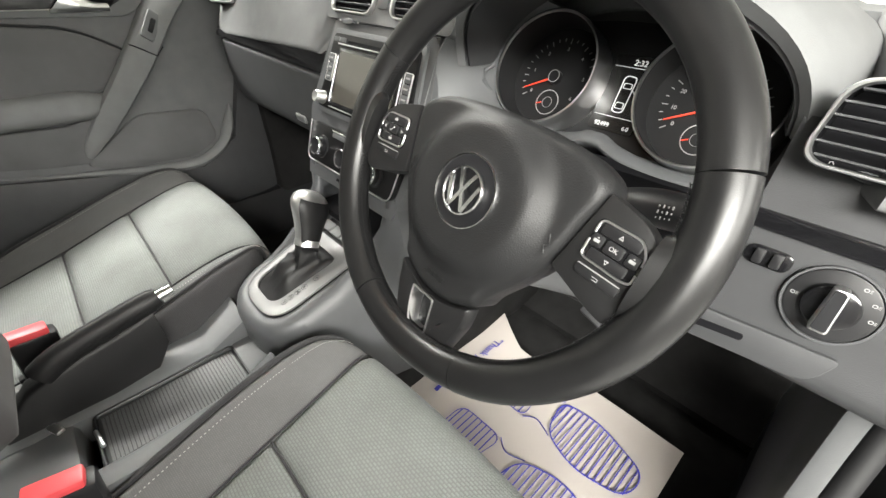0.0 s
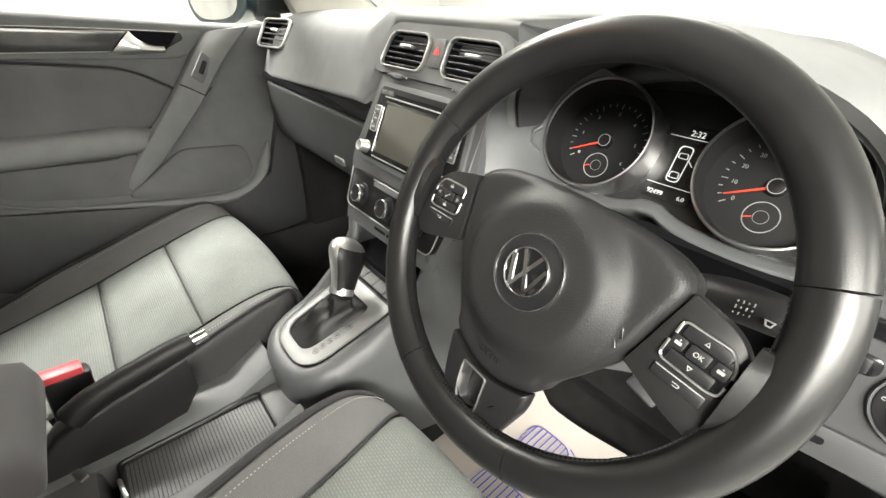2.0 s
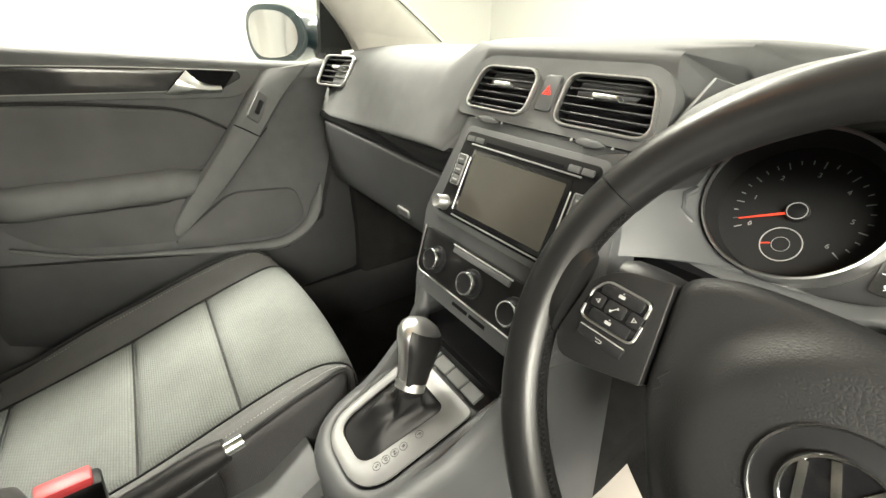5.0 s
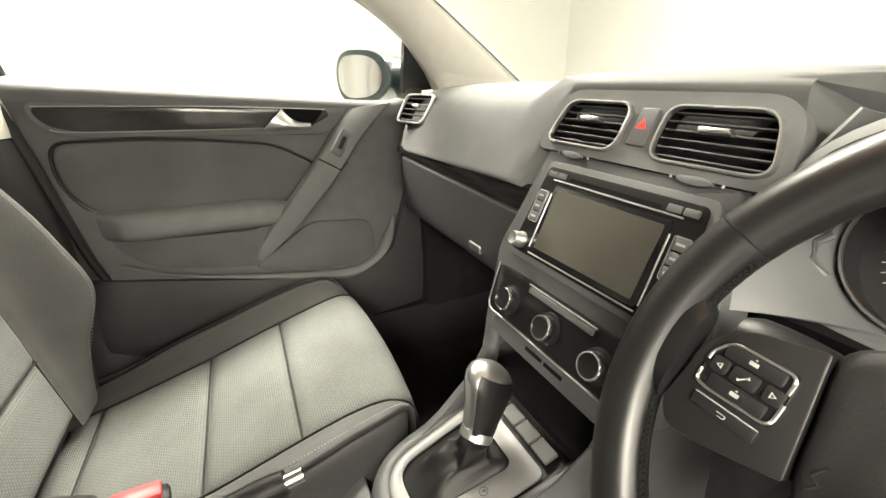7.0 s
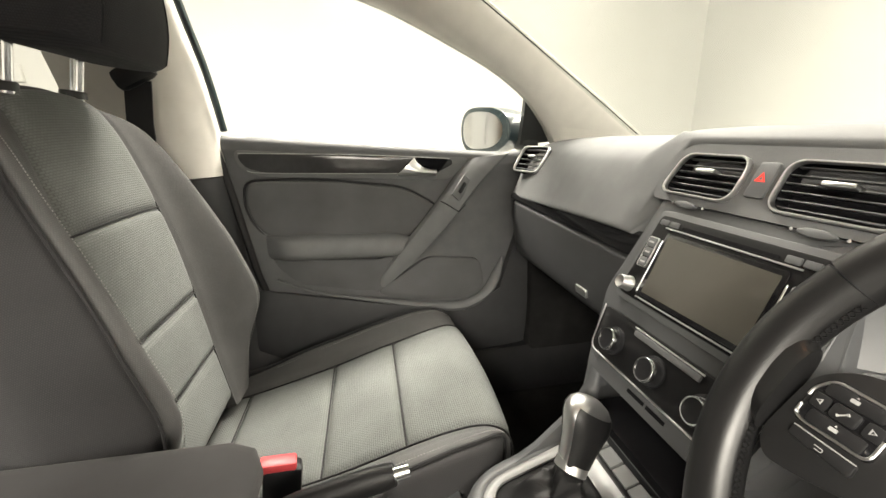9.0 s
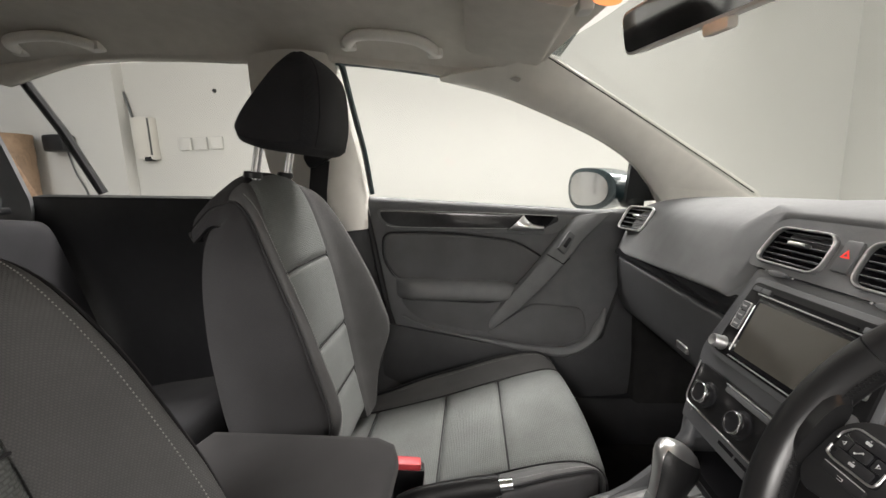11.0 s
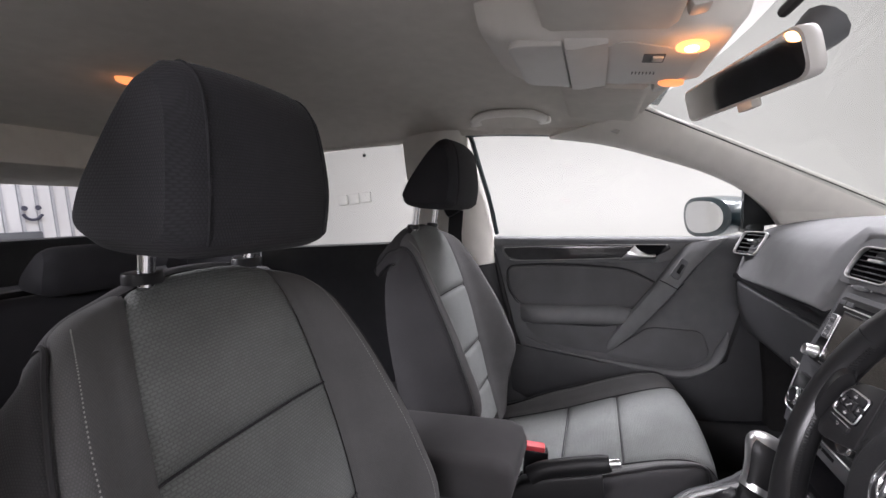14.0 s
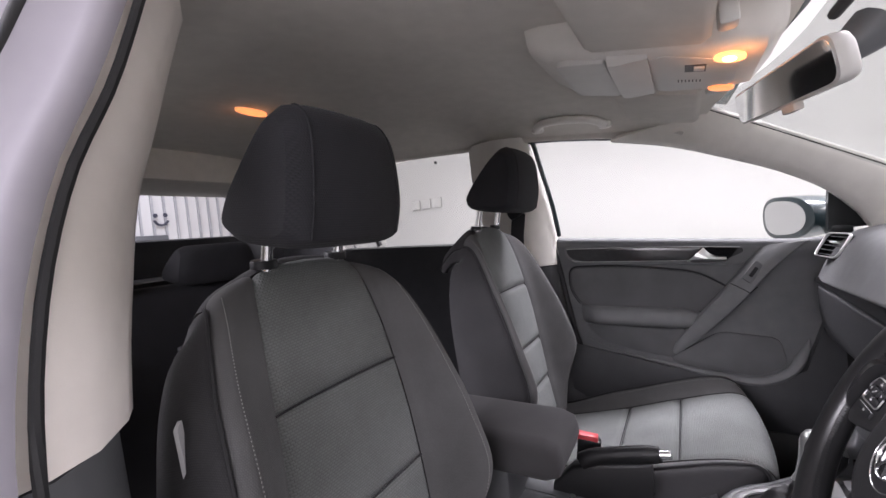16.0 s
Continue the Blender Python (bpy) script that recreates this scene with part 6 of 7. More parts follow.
frame_plate(bm, rounded([(-0.245, -0.076), (0.215, -0.076), (0.215, 0.06), (0.07, 0.12), (-0.07, 0.12), (-0.245, 0.06)], 0.05, 6), rounded([(-0.178, -0.070), (0.178, -0.070), (0.185, 0.05), (0.06, 0.098), (-0.06, 0.098), (-0.185, 0.05)], 0.04, 6), IM @ Matrix.Translation((0, 0.014, 0)), 0.012)
dp("cluster_surround", bm, M_DASH, "dark grey grained surround of the gauges")
# smooth flank from the centre stack to the ring of the inner gauge, darker than the pad to hold its shade
bm = bmesh.new()
rows = []
for k in range(15):
    f = k / 14
    row = []
    for j in range(25):
        q = radians(88 + 176 * j / 24)
        a = IM @ Vector((-0.102 + 0.0765 * math.cos(q), -0.020, 0.0765 * math.sin(q)))
        z = 0.945 - 0.155 * j / 24
        b = Vector((0.122 + 0.035 * max(0.0, (z - 0.865) / 0.08), 0.004 + (z - 0.84) * 0.4225, z))
        p = b.lerp(a, f)
        p.y += 0.010 * math.sin(math.pi * f)
        row.append(p)
    rows.append(row)
loft(bm, rows)
dp("cluster_flank", shell(bm, 0.003), M_HARD, "grained flank beside the gauges, darker grey for its shade", angle=60)
# hood over the cluster
bm = bmesh.new()
rows = []
for y, w, h, zc, dn in ((-0.005, 0.195, 0.118, 0.855, 0.0), (-0.012, 0.203, 0.128, 0.856, 0.0), (0.0, 0.212, 0.136, 0.856, 0.0), (0.06, 0.222, 0.140, 0.856, 0.0), (0.14, 0.232, 0.132, 0.855, 0.0), (0.22, 0.242, 0.115, 0.85, 0.0), (0.32, 0.25, 0.09, 0.85, 0)):
    rows.append([Vector((0.314 + 0.885 * w * math.cos(a) * (1 if abs(math.cos(a)) < 0.99 else 1), y + 0.05 * (1 - math.sin(a)), zc - 0.008 + 0.9 * h * math.sin(a) ** 0.8 if math.sin(a) > 0 else zc - 0.008)) for a in [math.pi * k / 32 for k in range(33)]])
loft(bm, rows)
shell(bm, 0.006)
dp("binnacle_hood", bm, M_DASH, "dark grained instrument hood", angle=60)
bm = bmesh.new()
rows = []
for f, y in ((1.0, 0.0), (0.96, 0.03), (0.93, 0.07), (0.9, 0.12)):
    rows.append([Vector((0.314 + 0.173 * f * math.cos(a), y + 0.05 * (1 - math.sin(a)), 0.847 + 0.106 * f * math.sin(a) ** 0.8)) for a in [math.pi * k / 32 for k in range(33)]])
loft(bm, rows)
dp("hood_lining", shell(bm, 0.004), M_LOWER, "dark hood lining", angle=60)
bm = bmesh.new()
xs = [-0.2 + 0.04 * i for i in range(11)]


def ledge(x):
    """Height of the ledge's upper edge, sagging under each gauge."""
    return -0.060 - 0.017 * max(max(0.0, 1 - ((x - c) / 0.090) ** 2) ** 0.7 for c in (-0.102, 0.102))


rows = [[IM @ Vector((x, y, ledge(x) + dz)) for y, dz in ((0.012, 0.001), (-0.012, 0.002), (-0.020, 0.001), (-0.025, -0.003), (-0.029, -0.009), (-0.030, -0.013), (-0.027, -0.016), (-0.010, -0.018), (0.03, -0.020))] for x in [-0.190 + 0.38 * k / 60 for k in range(61)]]
loft(bm, rows)
dp("cluster_sill", shell(bm, 0.003), M_HARD, "dark grey ledge under the gauges", angle=60)
bm = bmesh.new()
tube(bm, [IM @ Vector((-0.172, -0.030, -0.046)), IM @ Vector((-0.184, -0.040, -0.036)), IM @ Vector((-0.186, -0.042, -0.022)), IM @ Vector((-0.180, -0.036, -0.012))], 0.0036, sides=8)
dp("trip_button", bm, M_FASCIA, "small dark trip button")
# dark sheet stands for the shaded hollow round the column
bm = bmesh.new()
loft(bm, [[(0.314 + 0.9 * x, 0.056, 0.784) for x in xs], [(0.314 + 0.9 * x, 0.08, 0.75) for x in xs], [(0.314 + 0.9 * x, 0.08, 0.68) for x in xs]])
dp("column_cavity", shell(bm, 0.01), M_DEEP, "near-black sheet for the shade round the steering column")

# ---- centre console ----
console = thing("centre_console", "dark grey centre console between the front seats", "console", (0, -0.3, 0.3))


def cp(name, bm, mat, label="", parent=None, angle=40):
    return under(part(name, bm, mat, None, label, True, angle), parent or console)


# plate of the gear selector: local x across, local z forwards and up the slope
GM = Matrix.Translation((-0.004, -0.175, 0.549)) @ pose(0, 0, 0, -72)
GEAR_OUT = rounded([(-0.058, -0.080), (0.056, -0.080), (0.066, 0.075), (-0.066, 0.075)], [0.046, 0.046, 0.012, 0.012], 7)
GEAR_IN = rounded([(-0.046, -0.062), (0.024, -0.062), (0.036, 0.054), (-0.050, 0.054)], [0.026, 0.022, 0.014, 0.014], 7)
SKIRT = rounded([(-0.060, -0.082), (0.058, -0.082), (0.070, 0.112), (-0.070, 0.112)], [0.048, 0.048, 0.006, 0.006], 9)


def grown(loop, d):
    """The loop moved outwards by d along its normals."""
    res = []
    for k, (a, b) in enumerate(loop):
        (xa, za), (xb, zb) = loop[k - 1], loop[(k + 1) % len(loop)]
        t = Vector((xb - xa, zb - za)).normalized()
        res.append((a + t.y * d, b - t.x * d))
    return res


bm = bmesh.new()
rows = []
for d, y in ((-0.004, 0.006), (-0.001, 0.003), (0.002, -0.0005), (0.008, -0.001), (0.016, 0.001), (0.023, 0.006), (0.028, 0.014), (0.031, 0.026)):
    rows.append([GM @ Vector((a, y, b)) for a, b in grown(SKIRT, d)])
for d, z in ((0.033, 0.47), (0.036, 0.42), (0.041, 0.36)):
    rows.append([Vector(((GM @ Vector((a, 0, 0))).x, (GM @ Vector((a, 0.03, b))).y, min(z, p.z - 0.03))) for (a, b), p in zip(grown(SKIRT, d), rows[7])])
loft(bm, rows, closed=True)
shell(bm, 0.003)
cp("gear_surround", bm, M_FASCIA, "satin dark grey gear surround", angle=60)
bm = bmesh.new()
slab(bm, grown(SKIRT, -0.003), GM @ Matrix.Translation((0, 0.008, 0)), 0.003)
cp("gear_well", bm, M_BLACK, "black base under the gear plate")
WING = [(-0.215, 0.536, 0.086, 0.36), (-0.16, 0.560, 0.096, 0.36), (-0.11, 0.596, 0.104, 0.36), (-0.075, 0.642, 0.113, 0.36), (-0.065, 0.69, 0.122, 0.36)]
# wings that rise to the fascia on each side of the cubby
for s in (-1, 1):
    bm = bmesh.new()
    rows = []
    for y, zt, w, zb in WING:
        rows.append([Vector((s * a, y, b)) for a, b in [(w + 0.03, zb), (w + 0.012, zt - 0.08), (w + 0.002, zt - 0.025), (w - 0.006, zt - 0.004), (w - 0.018, zt - 0.001), (w - 0.028, zt - 0.02), (w - 0.03, zt - 0.06)]])
    rows.append([v + Vector((0, 0.12, 0.0)) for v in rows[-1]])
    loft(bm, rows)
    cp("console_wing", shell(bm, 0.006), M_FASCIA, "satin dark grey console wing", angle=60)
# cubby floor and back, the shade inside it is in their colour
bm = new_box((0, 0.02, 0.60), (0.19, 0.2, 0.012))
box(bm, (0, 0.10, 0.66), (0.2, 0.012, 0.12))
cp("cubby", bm, M_DEEP, "open storage cubby, its shade in the near-black colour")
# gear plate
bm = bmesh.new()
frame_plate(bm, GEAR_OUT, GEAR_IN, GM, 0.004)
gp = cp("gear_plate", bm, M_ALU, "brushed aluminium gear plate")
for ch, z in (("P", 0.011), ("R", -0.011), ("N", -0.023), ("D", -0.035), ("S", -0.047)):
    x = 0.0405 + 0.07 * z
    under(writing("gear_letter", ch, 0.0065, GM @ Matrix.Translation((x, -0.0042, z)) @ pose(0, 0, 0, 90), M_BLACK, None), gp)
    bm = bmesh.new()
    frame_plate(bm, oval(x, z, 0.0050, 0.0050, 20), oval(x, z, 0.0044, 0.0044, 20), GM @ Matrix.Translation((0, -0.0041, 0)), 0.0003)
    under(part("letter_ring", bm, M_BLACK, None, "fine dark ring round the letter"), gp)
for k in range(4):
    bm = bmesh.new()
    slab(bm, rounded([(-0.060 + k * 0.030, 0.082), (-0.033 + k * 0.030, 0.082), (-0.033 + k * 0.030, 0.100), (-0.060 + k * 0.030, 0.100)], 0.002), GM, 0.004, 0.001)
    cp("blank_switch", bm, M_DASH, "grey blank switch")
gear = thing("gear_selector", "gear selector with chrome-topped knob and leather gaiter", "gear lever", (-0.005, -0.17, 0.57))
base = Vector((-0.001, -0.155, 0.592))
tip = Vector((-0.020, -0.119, 0.652))
axis = (tip - base).normalized()
side = Vector((1, 0, 0))
fore = axis.cross(side).normalized() * -1
bm = bmesh.new()
rows = []
for k in range(15):
    f = k / 14
    row = []
    for j, (a, b) in enumerate(GEAR_IN):
        q = math.atan2(b + 0.004, a + 0.008)
        foot = GM @ Vector((a, 0.002, b))
        neck = base + side * (0.0165 * math.cos(q)) - fore * (0.0165 * math.sin(q))
        slack = math.sin(math.pi * f)
        p = foot.lerp(neck, f ** 0.85)
        out = Vector((math.cos(q), math.sin(q), 0))
        p += out * slack * (-0.011 + 0.0046 * math.sin(3 * q + 5.5 * f) + 0.0026 * math.sin(7 * q - 9 * f)) + Vector((0, 0, 1)) * slack * (0.0055 * math.sin(11 * f + 1.6 * q) + 0.001)
        row.append(p)
    rows.append(row)
loft(bm, rows, closed=True, caps=True)
under(part("gaiter", bm, M_GAITER, None, "creased black leather gaiter", True, 80), gear)
bm = bmesh.new()
pts = [base, base + axis * 0.010]
tube(bm, pts, 0.0190, sides=24)
under(part("knob_collar", bm, M_CHROME, None, "bright chrome collar"), gear)
bm = bmesh.new()
ks = [(0.009, 0.0118, 0.0136), (0.016, 0.0125, 0.0145), (0.03, 0.0135, 0.0165), (0.045, 0.0152, 0.020), (0.055, 0.0162, 0.0225), (0.063, 0.0160, 0.023), (0.071, 0.0145, 0.0210), (0.077, 0.0112, 0.0165), (0.0805, 0.0065, 0.0098), (0.0815, 0.0005, 0.001)]
ks = [(h * 1.05, a * 1.42, b * 1.3) for h, a, b in ks]
def knob_row(h, a, b, grow, qs):
    lean = 0.006 * smooth(h / 0.08)
    return [base + axis * h + side * ((a + grow) * math.copysign(abs(math.cos(q)) ** 0.8, math.cos(q))) + fore * ((b + grow) * math.copysign(abs(math.sin(q)) ** 0.9, math.sin(q)) + lean) for q in qs]


bm = bmesh.new()
loft(bm, [knob_row(h, a, b, 0.0, [2 * math.pi * j / 32 for j in range(32)]) for h, a, b in ks], closed=True, caps=True)
kb = under(part("knob_body", bm, M_CHROME, None, "bright chrome knob shell", True, 60), gear)
for turn in (0, math.pi):
    bm = bmesh.new()
    loft(bm, [knob_row(h, a, b, 0.0009, [turn + radians(-58 + 116 * j / 14) for j in range(15)]) for h, a, b in ks[:7]])
    under(part("knob_grip", shell(bm, 0.0015), M_GAITER, None, "black leather side of the knob", True, 60), kb)

# low console: tray with ribbed mat, walls
bm = bmesh.new()
for side_s in (-1, 1):
    rows = []
    for y, z in ((-0.27, 0.505), (-0.33, 0.475), (-0.45, 0.470), (-0.56, 0.478), (-0.85, 0.49)):
        wi, wo = (0.072, 0.112) if side_s > 0 else (0.018, 0.112)
        rows.append([Vector((side_s * a, y, b)) for a, b in ((wo + 0.006, 0.28), (wo, z - 0.02), (wo - 0.008, z - 0.002), (wo - 0.016, z), (wi + 0.008, z), (wi, z - 0.006), (wi - 0.002, 0.425))])
    loft(bm, rows)
shell(bm, 0.004)
cp("low_console", bm, M_HARD, "dark grey low console side")
bm = new_box((0.030, -0.270, 0.452), (0.098, 0.066, 0.030), 0.005)
cp("console_deck", bm, M_HARD, "dark grey deck between tray and gear surround")
bm = new_box((0.030, -0.392, 0.452), (0.094, 0.19, 0.014), 0.004)
tr = cp("tray", bm, M_LOWER, "dark grey console tray")
for k in range(38):
    cp("mat_rib", new_box((0.030, -0.308 - k * 0.0045, 0.4596), (0.082, 0.0030, 0.0012)), M_HARD, "", tr)
bm = bmesh.new()
tube(bm, [(x, y, 0.4635) for x, y in rounded([(-0.016, -0.302), (0.074, -0.302), (0.074, -0.482), (-0.016, -0.482)], 0.008, 4)], 0.0026, closed=True, sides=6)
cp("tray_rim", bm, M_BLACK, "", tr)
bm = new_box((0.02, -0.60, 0.44), (0.19, 0.20, 0.06), 0.012)
cp("console_box", bm, M_HARD, "dark grey rear console box")
bm = new_box((-0.021, -0.518, 0.4735), (0.026, 0.010, 0.005), 0.002, pose(0, 0, 0, 0, 0, 25))
cp("power_socket", bm, M_CHROME, "small chrome socket catch")
bm = bmesh.new()
loft(bm, [[Vector((-0.052 + q * math.cos(2 * math.pi * k / 16), -0.489 + q * math.sin(2 * math.pi * k / 16), z)) for k in range(16)] for q, z in ((0.010, 0.466), (0.010, 0.474), (0.007, 0.478), (0.001, 0.479))], closed=True, caps=True)
cp("console_stud", bm, M_CHROME, "small round chrome stud")
cp("tray_clip", new_box((0.030, -0.480, 0.470), (0.032, 0.005, 0.006), 0.002, pose(0, 0, 0, 0, 0, 8)), M_CHROME, "thin chrome tray clip")
bm = bmesh.new()
rows = []
for y, zt, zb, w in ((-0.508, 0.607, 0.585, 0.070), (-0.515, 0.625, 0.565, 0.084), (-0.54, 0.634, 0.556, 0.088), (-0.65, 0.637, 0.556, 0.088), (-0.80, 0.64, 0.56, 0.088), (-0.83, 0.62, 0.58, 0.08)):
    rows.append([Vector((-0.005 + a, y, b)) for a, b in rounded([(-w, zb), (w, zb), (w * 0.96, zt), (-w * 0.96, zt)], 0.022, 4)])
loft(bm, rows, closed=True, caps=True)
arm = tagged(part("armrest_lid", bm, M_ARM, angle=60), "charcoal cloth centre armrest", "armrest")
bm = new_box((-0.005, -0.72, 0.51), (0.13, 0.2, 0.11), 0.015)
part("armrest_base", bm, M_HARD, arm, "dark plastic armrest base")

# handbrake
hb = thing("handbrake", "black handbrake lever with chrome release button", "handbrake", (-0.052, -0.47, 0.5))
bm = bmesh.new()
pts = spline([(-0.052, -0.50, 0.535), (-0.052, -0.47, 0.552), (-0.051, -0.41, 0.568), (-0.05, -0.355, 0.579)], 12)
tube(bm, pts, [0.017, 0.017, 0.0165, 0.016, 0.0155, 0.015, 0.0148, 0.0146, 0.0145, 0.0145, 0.0145, 0.014, 0.012], sides=16, squash=1.15)
under(part("grip", bm, M_GAITER, None, "black leather grip"), hb)
bm = bmesh.new()
tube(bm, [(-0.05, -0.355, 0.579), (-0.05, -0.337, 0.582)], [0.0085, 0.008], sides=14)
under(part("release_button", bm, M_BRIGHT, None, "chrome release button"), hb)
bm = bmesh.new()
rows = []
for y, z0, z1, w in ((-0.56, 0.47, 0.49, 0.03), (-0.52, 0.46, 0.53, 0.026), (-0.46, 0.46, 0.545, 0.022), (-0.40, 0.46, 0.555, 0.016), (-0.37, 0.50, 0.562, 0.012)):
    rows.append([Vector((-0.052 + a, y, b)) for a, b in rounded([(-w, z0), (w, z0), (w * 0.6, z1), (-w * 0.6, z1)], 0.008, 3)])
loft(bm, rows, closed=True, caps=True)
under(part("lever_boot", bm, M_GAITER, None, "dark lever boot"), hb)
for x, y, z, rz, nm in ((-0.125, -0.505, 0.553, 8, "passenger"), (0.142, -0.50, 0.552, -6, "driver")):
    bk = thing("seat_belt_buckle", "black seat belt buckle with red release button", "seat belt buckle", (x, y, z - 0.05), group="front belt buckles")
    bm = new_box((0, 0, 0), (0.026, 0.05, 0.075), 0.005)
    bm.transform(Matrix.Translation((x, y, z - 0.04)) @ pose(0, 0, 0, -8, 0, rz))
    under(part("buckle_body", bm, M_BLACK, None, "black plastic body"), bk)
    bm = new_box((0, 0, 0), (0.022, 0.046, 0.014), 0.003)
    bm.transform(Matrix.Translation((x, y, z)) @ pose(0, 0, 0, -8, 0, rz))
    under(part("release_button", bm, M_RED, None, "red release button"), bk)
    bm = new_box((x, y - 0.02, z - 0.13), (0.014, 0.03, 0.14), 0.003)
    under(part("buckle_stalk", bm, M_BLACK), bk)

# ---- roof things ----
oc = thing("overhead_console", "pale grey overhead console with one lit amber reading lamp", "overhead console", (0.0, -0.27, 1.26))
bm = bmesh.new()
rows = []
for y, zt, zb, w in ((-0.495, 1.375, 1.352, 0.085), (-0.488, 1.37, 1.318, 0.105), (-0.46, 1.36, 1.298, 0.114), (-0.39, 1.345, 1.276, 0.118), (-0.28, 1.33, 1.252, 0.118), (-0.22, 1.32, 1.238, 0.115), (-0.175, 1.31, 1.236, 0.105), (-0.15, 1.31, 1.262, 0.09)):
    rows.append([Vector((a, y, b)) for a, b in rounded([(-w * 1.15, zt), (w * 1.15, zt), (w, zb), (-w, zb)], [0.005, 0.005, 0.025, 0.025], 5)])
loft(bm, rows, closed=True, caps=True)
under(part("console_body", bm, M_BEIGE, None, "pale grey plastic housing"), oc)
OM = Matrix.Translation((0, -0.25, 1.2455)) @ pose(0, 0, 0, 77)
# second lens is unlit, its amber reflection is given as a weak glow
for s, mt in ((1, M_LENS), (-1, M_LENS2)):
    bm = bmesh.new()
    slab(bm, oval(s * 0.082, -0.036, 0.020, 0.019, 24), OM, 0.004, 0.001)
    ln = under(part("lamp_lens", bm, mt, None, "glowing amber lamp lens" if s > 0 else "lamp lens with its dim amber reflection as a glow"), oc)
    if s > 0:
        # hot centre of the glow, laid on the lens face as a brighter oval
        bm = bmesh.new()
        slab(bm, oval(s * 0.082, -0.036, 0.0125, 0.0085, 20), OM @ Matrix.Translation((0, -0.0042, 0)), 0.0008, 0.0003)
        under(part("bulb", bm, M_HOT_SPOT, None, "bright spot on the lens for the hot centre of its glow"), ln)
bm = bmesh.new()
slab(bm, rounded([(-0.060, -0.05), (0.060, -0.05), (0.104, 0.05), (0.070, 0.075), (-0.070, 0.075), (-0.104, 0.05)], [0.012, 0.012, 0.03, 0.03, 0.03, 0.03]), OM @ Matrix.Translation((0, 0.0005, 0)), 0.0025, 0.0008)
sp = under(part("switch_panel", bm, M_PALE, None, "pale switch panel"), oc)
bm = bmesh.new()
slab(bm, rounded([(-0.104, 0.125), (0.104, 0.125), (0.100, 0.205), (-0.100, 0.205)], [0.006, 0.006, 0.025, 0.025]), OM @ Matrix.Translation((0, 0.004, 0)), 0.011, 0.003)
under(part("glasses_holder", bm, M_PALE, None, "pale flap of the glasses holder"), oc)
bm = bmesh.new()
slab(bm, rounded([(0.022, -0.010), (0.056, -0.010), (0.056, 0.018), (0.022, 0.018)], 0.002), OM @ Matrix.Translation((0, -0.002, 0)), 0.001)
under(part("switch_recess", bm, M_HARD, None, "dark switch recess"), sp)
for k in range(7):
    bm = new_box((0, 0, 0), (0.009, 0.003, 0.0016))
    bm.transform(OM @ Matrix.Translation((-0.030, -0.002, -0.004 + k * 0.0052)))
    under(part("grille_slot", bm, M_BLACK), oc)
bm = bmesh.new()
slab(bm, rounded([(0.034, -0.008), (0.050, -0.008), (0.050, 0.006), (0.034, 0.006)], 0.002), OM @ Matrix.Translation((0, -0.003, 0)), 0.003, 0.001)
under(part("switch_slider", bm, M_PALE), sp)

for s in (-1, 1):
    bm = bmesh.new()
    rows = []
    for f in range(9):
        x = 0.135 + 0.295 * f / 8
        rows.append([Vector((s * x, y, z)) for y, z in ((-0.385, 1.296), (-0.395, 1.286), (-0.385, 1.277), (-0.32, 1.262), (-0.25, 1.246), (-0.238, 1.252), (-0.245, 1.264), (-0.32, 1.284))])
    loft(bm, rows, closed=True, caps=True)
    vis = tagged(part("sun_visor", bm, M_LINER, angle=50), "pale grey folded sun visor", "sun visor", group="sun visors")
    bm = new_box((s * 0.165, -0.222, 1.262), (0.03, 0.022, 0.03), 0.005)
    part("visor_clip", bm, M_PALE, vis, "pale plastic visor clip")
rl = thing("rear_reading_lamp", "amber glowing rear courtesy lamp in the headliner", "lamp", (0.083, -1.245, 1.38))
bm = bmesh.new()
slab(bm, oval(0, 0, 0.045, 0.018, 24), Matrix.Translation((0.083, -1.245, roof_z(0.083, -1.245) + 0.006)) @ pose(0, 0, 0, 90), 0.016, 0.003)
under(part("lamp_lens", bm, M_LENS2, None, "amber glowing lens"), rl)
for s, y0, nm in ((-1, -0.565, 1), (-1, -1.38, 2)):
    gh = thing("grab_handle", "pale grey roof grab handle", "grab handle", (s * 0.5, y0, 1.32), group="grab handles")
    bm = bmesh.new()
    feet = [Vector((s * 0.515, y0 - 0.10, roof_edge(y0 - 0.1)[1] + 0.022)), Vector((s * 0.508, y0 + 0.10, roof_edge(y0 + 0.1)[1] + 0.018))]
    a, b = feet
    pts = spline([a, a.lerp(b, 0.05) + Vector((-s * 0.030, 0, 0.003)), a.lerp(b, 0.20) + Vector((-s * 0.055, 0, 0.008)), a.lerp(b, 0.5) + Vector((-s * 0.062, 0, 0.010)), a.lerp(b, 0.80) + Vector((-s * 0.055, 0, 0.008)), a.lerp(b, 0.95) + Vector((-s * 0.030, 0, 0.003)), b], 26)
    tube(bm, pts, [0.0135] * 27, sides=12, squash=0.85)
    under(part("handle_bar", bm, M_GRAB), gh)
    for p in feet:
        bm = new_box(p + Vector((0, 0, 0.004)), (0.03, 0.036, 0.03), 0.008)
        under(part("handle_foot", bm, M_GRAB), gh)

bm = bmesh.new()
rows = [[Vector((a, -0.25 - 0.974 * q, 1.2455 + 0.225 * q - d)) for a, d in ((-0.108, -0.012), (-0.10, dd), (-0.05, dd + 0.004), (0.05, dd + 0.004), (0.10, dd), (0.108, -0.012))] for q, dd in ((0.066, 0.000), (0.078, 0.002), (0.094, 0.005), (0.110, 0.008), (0.122, 0.008))]
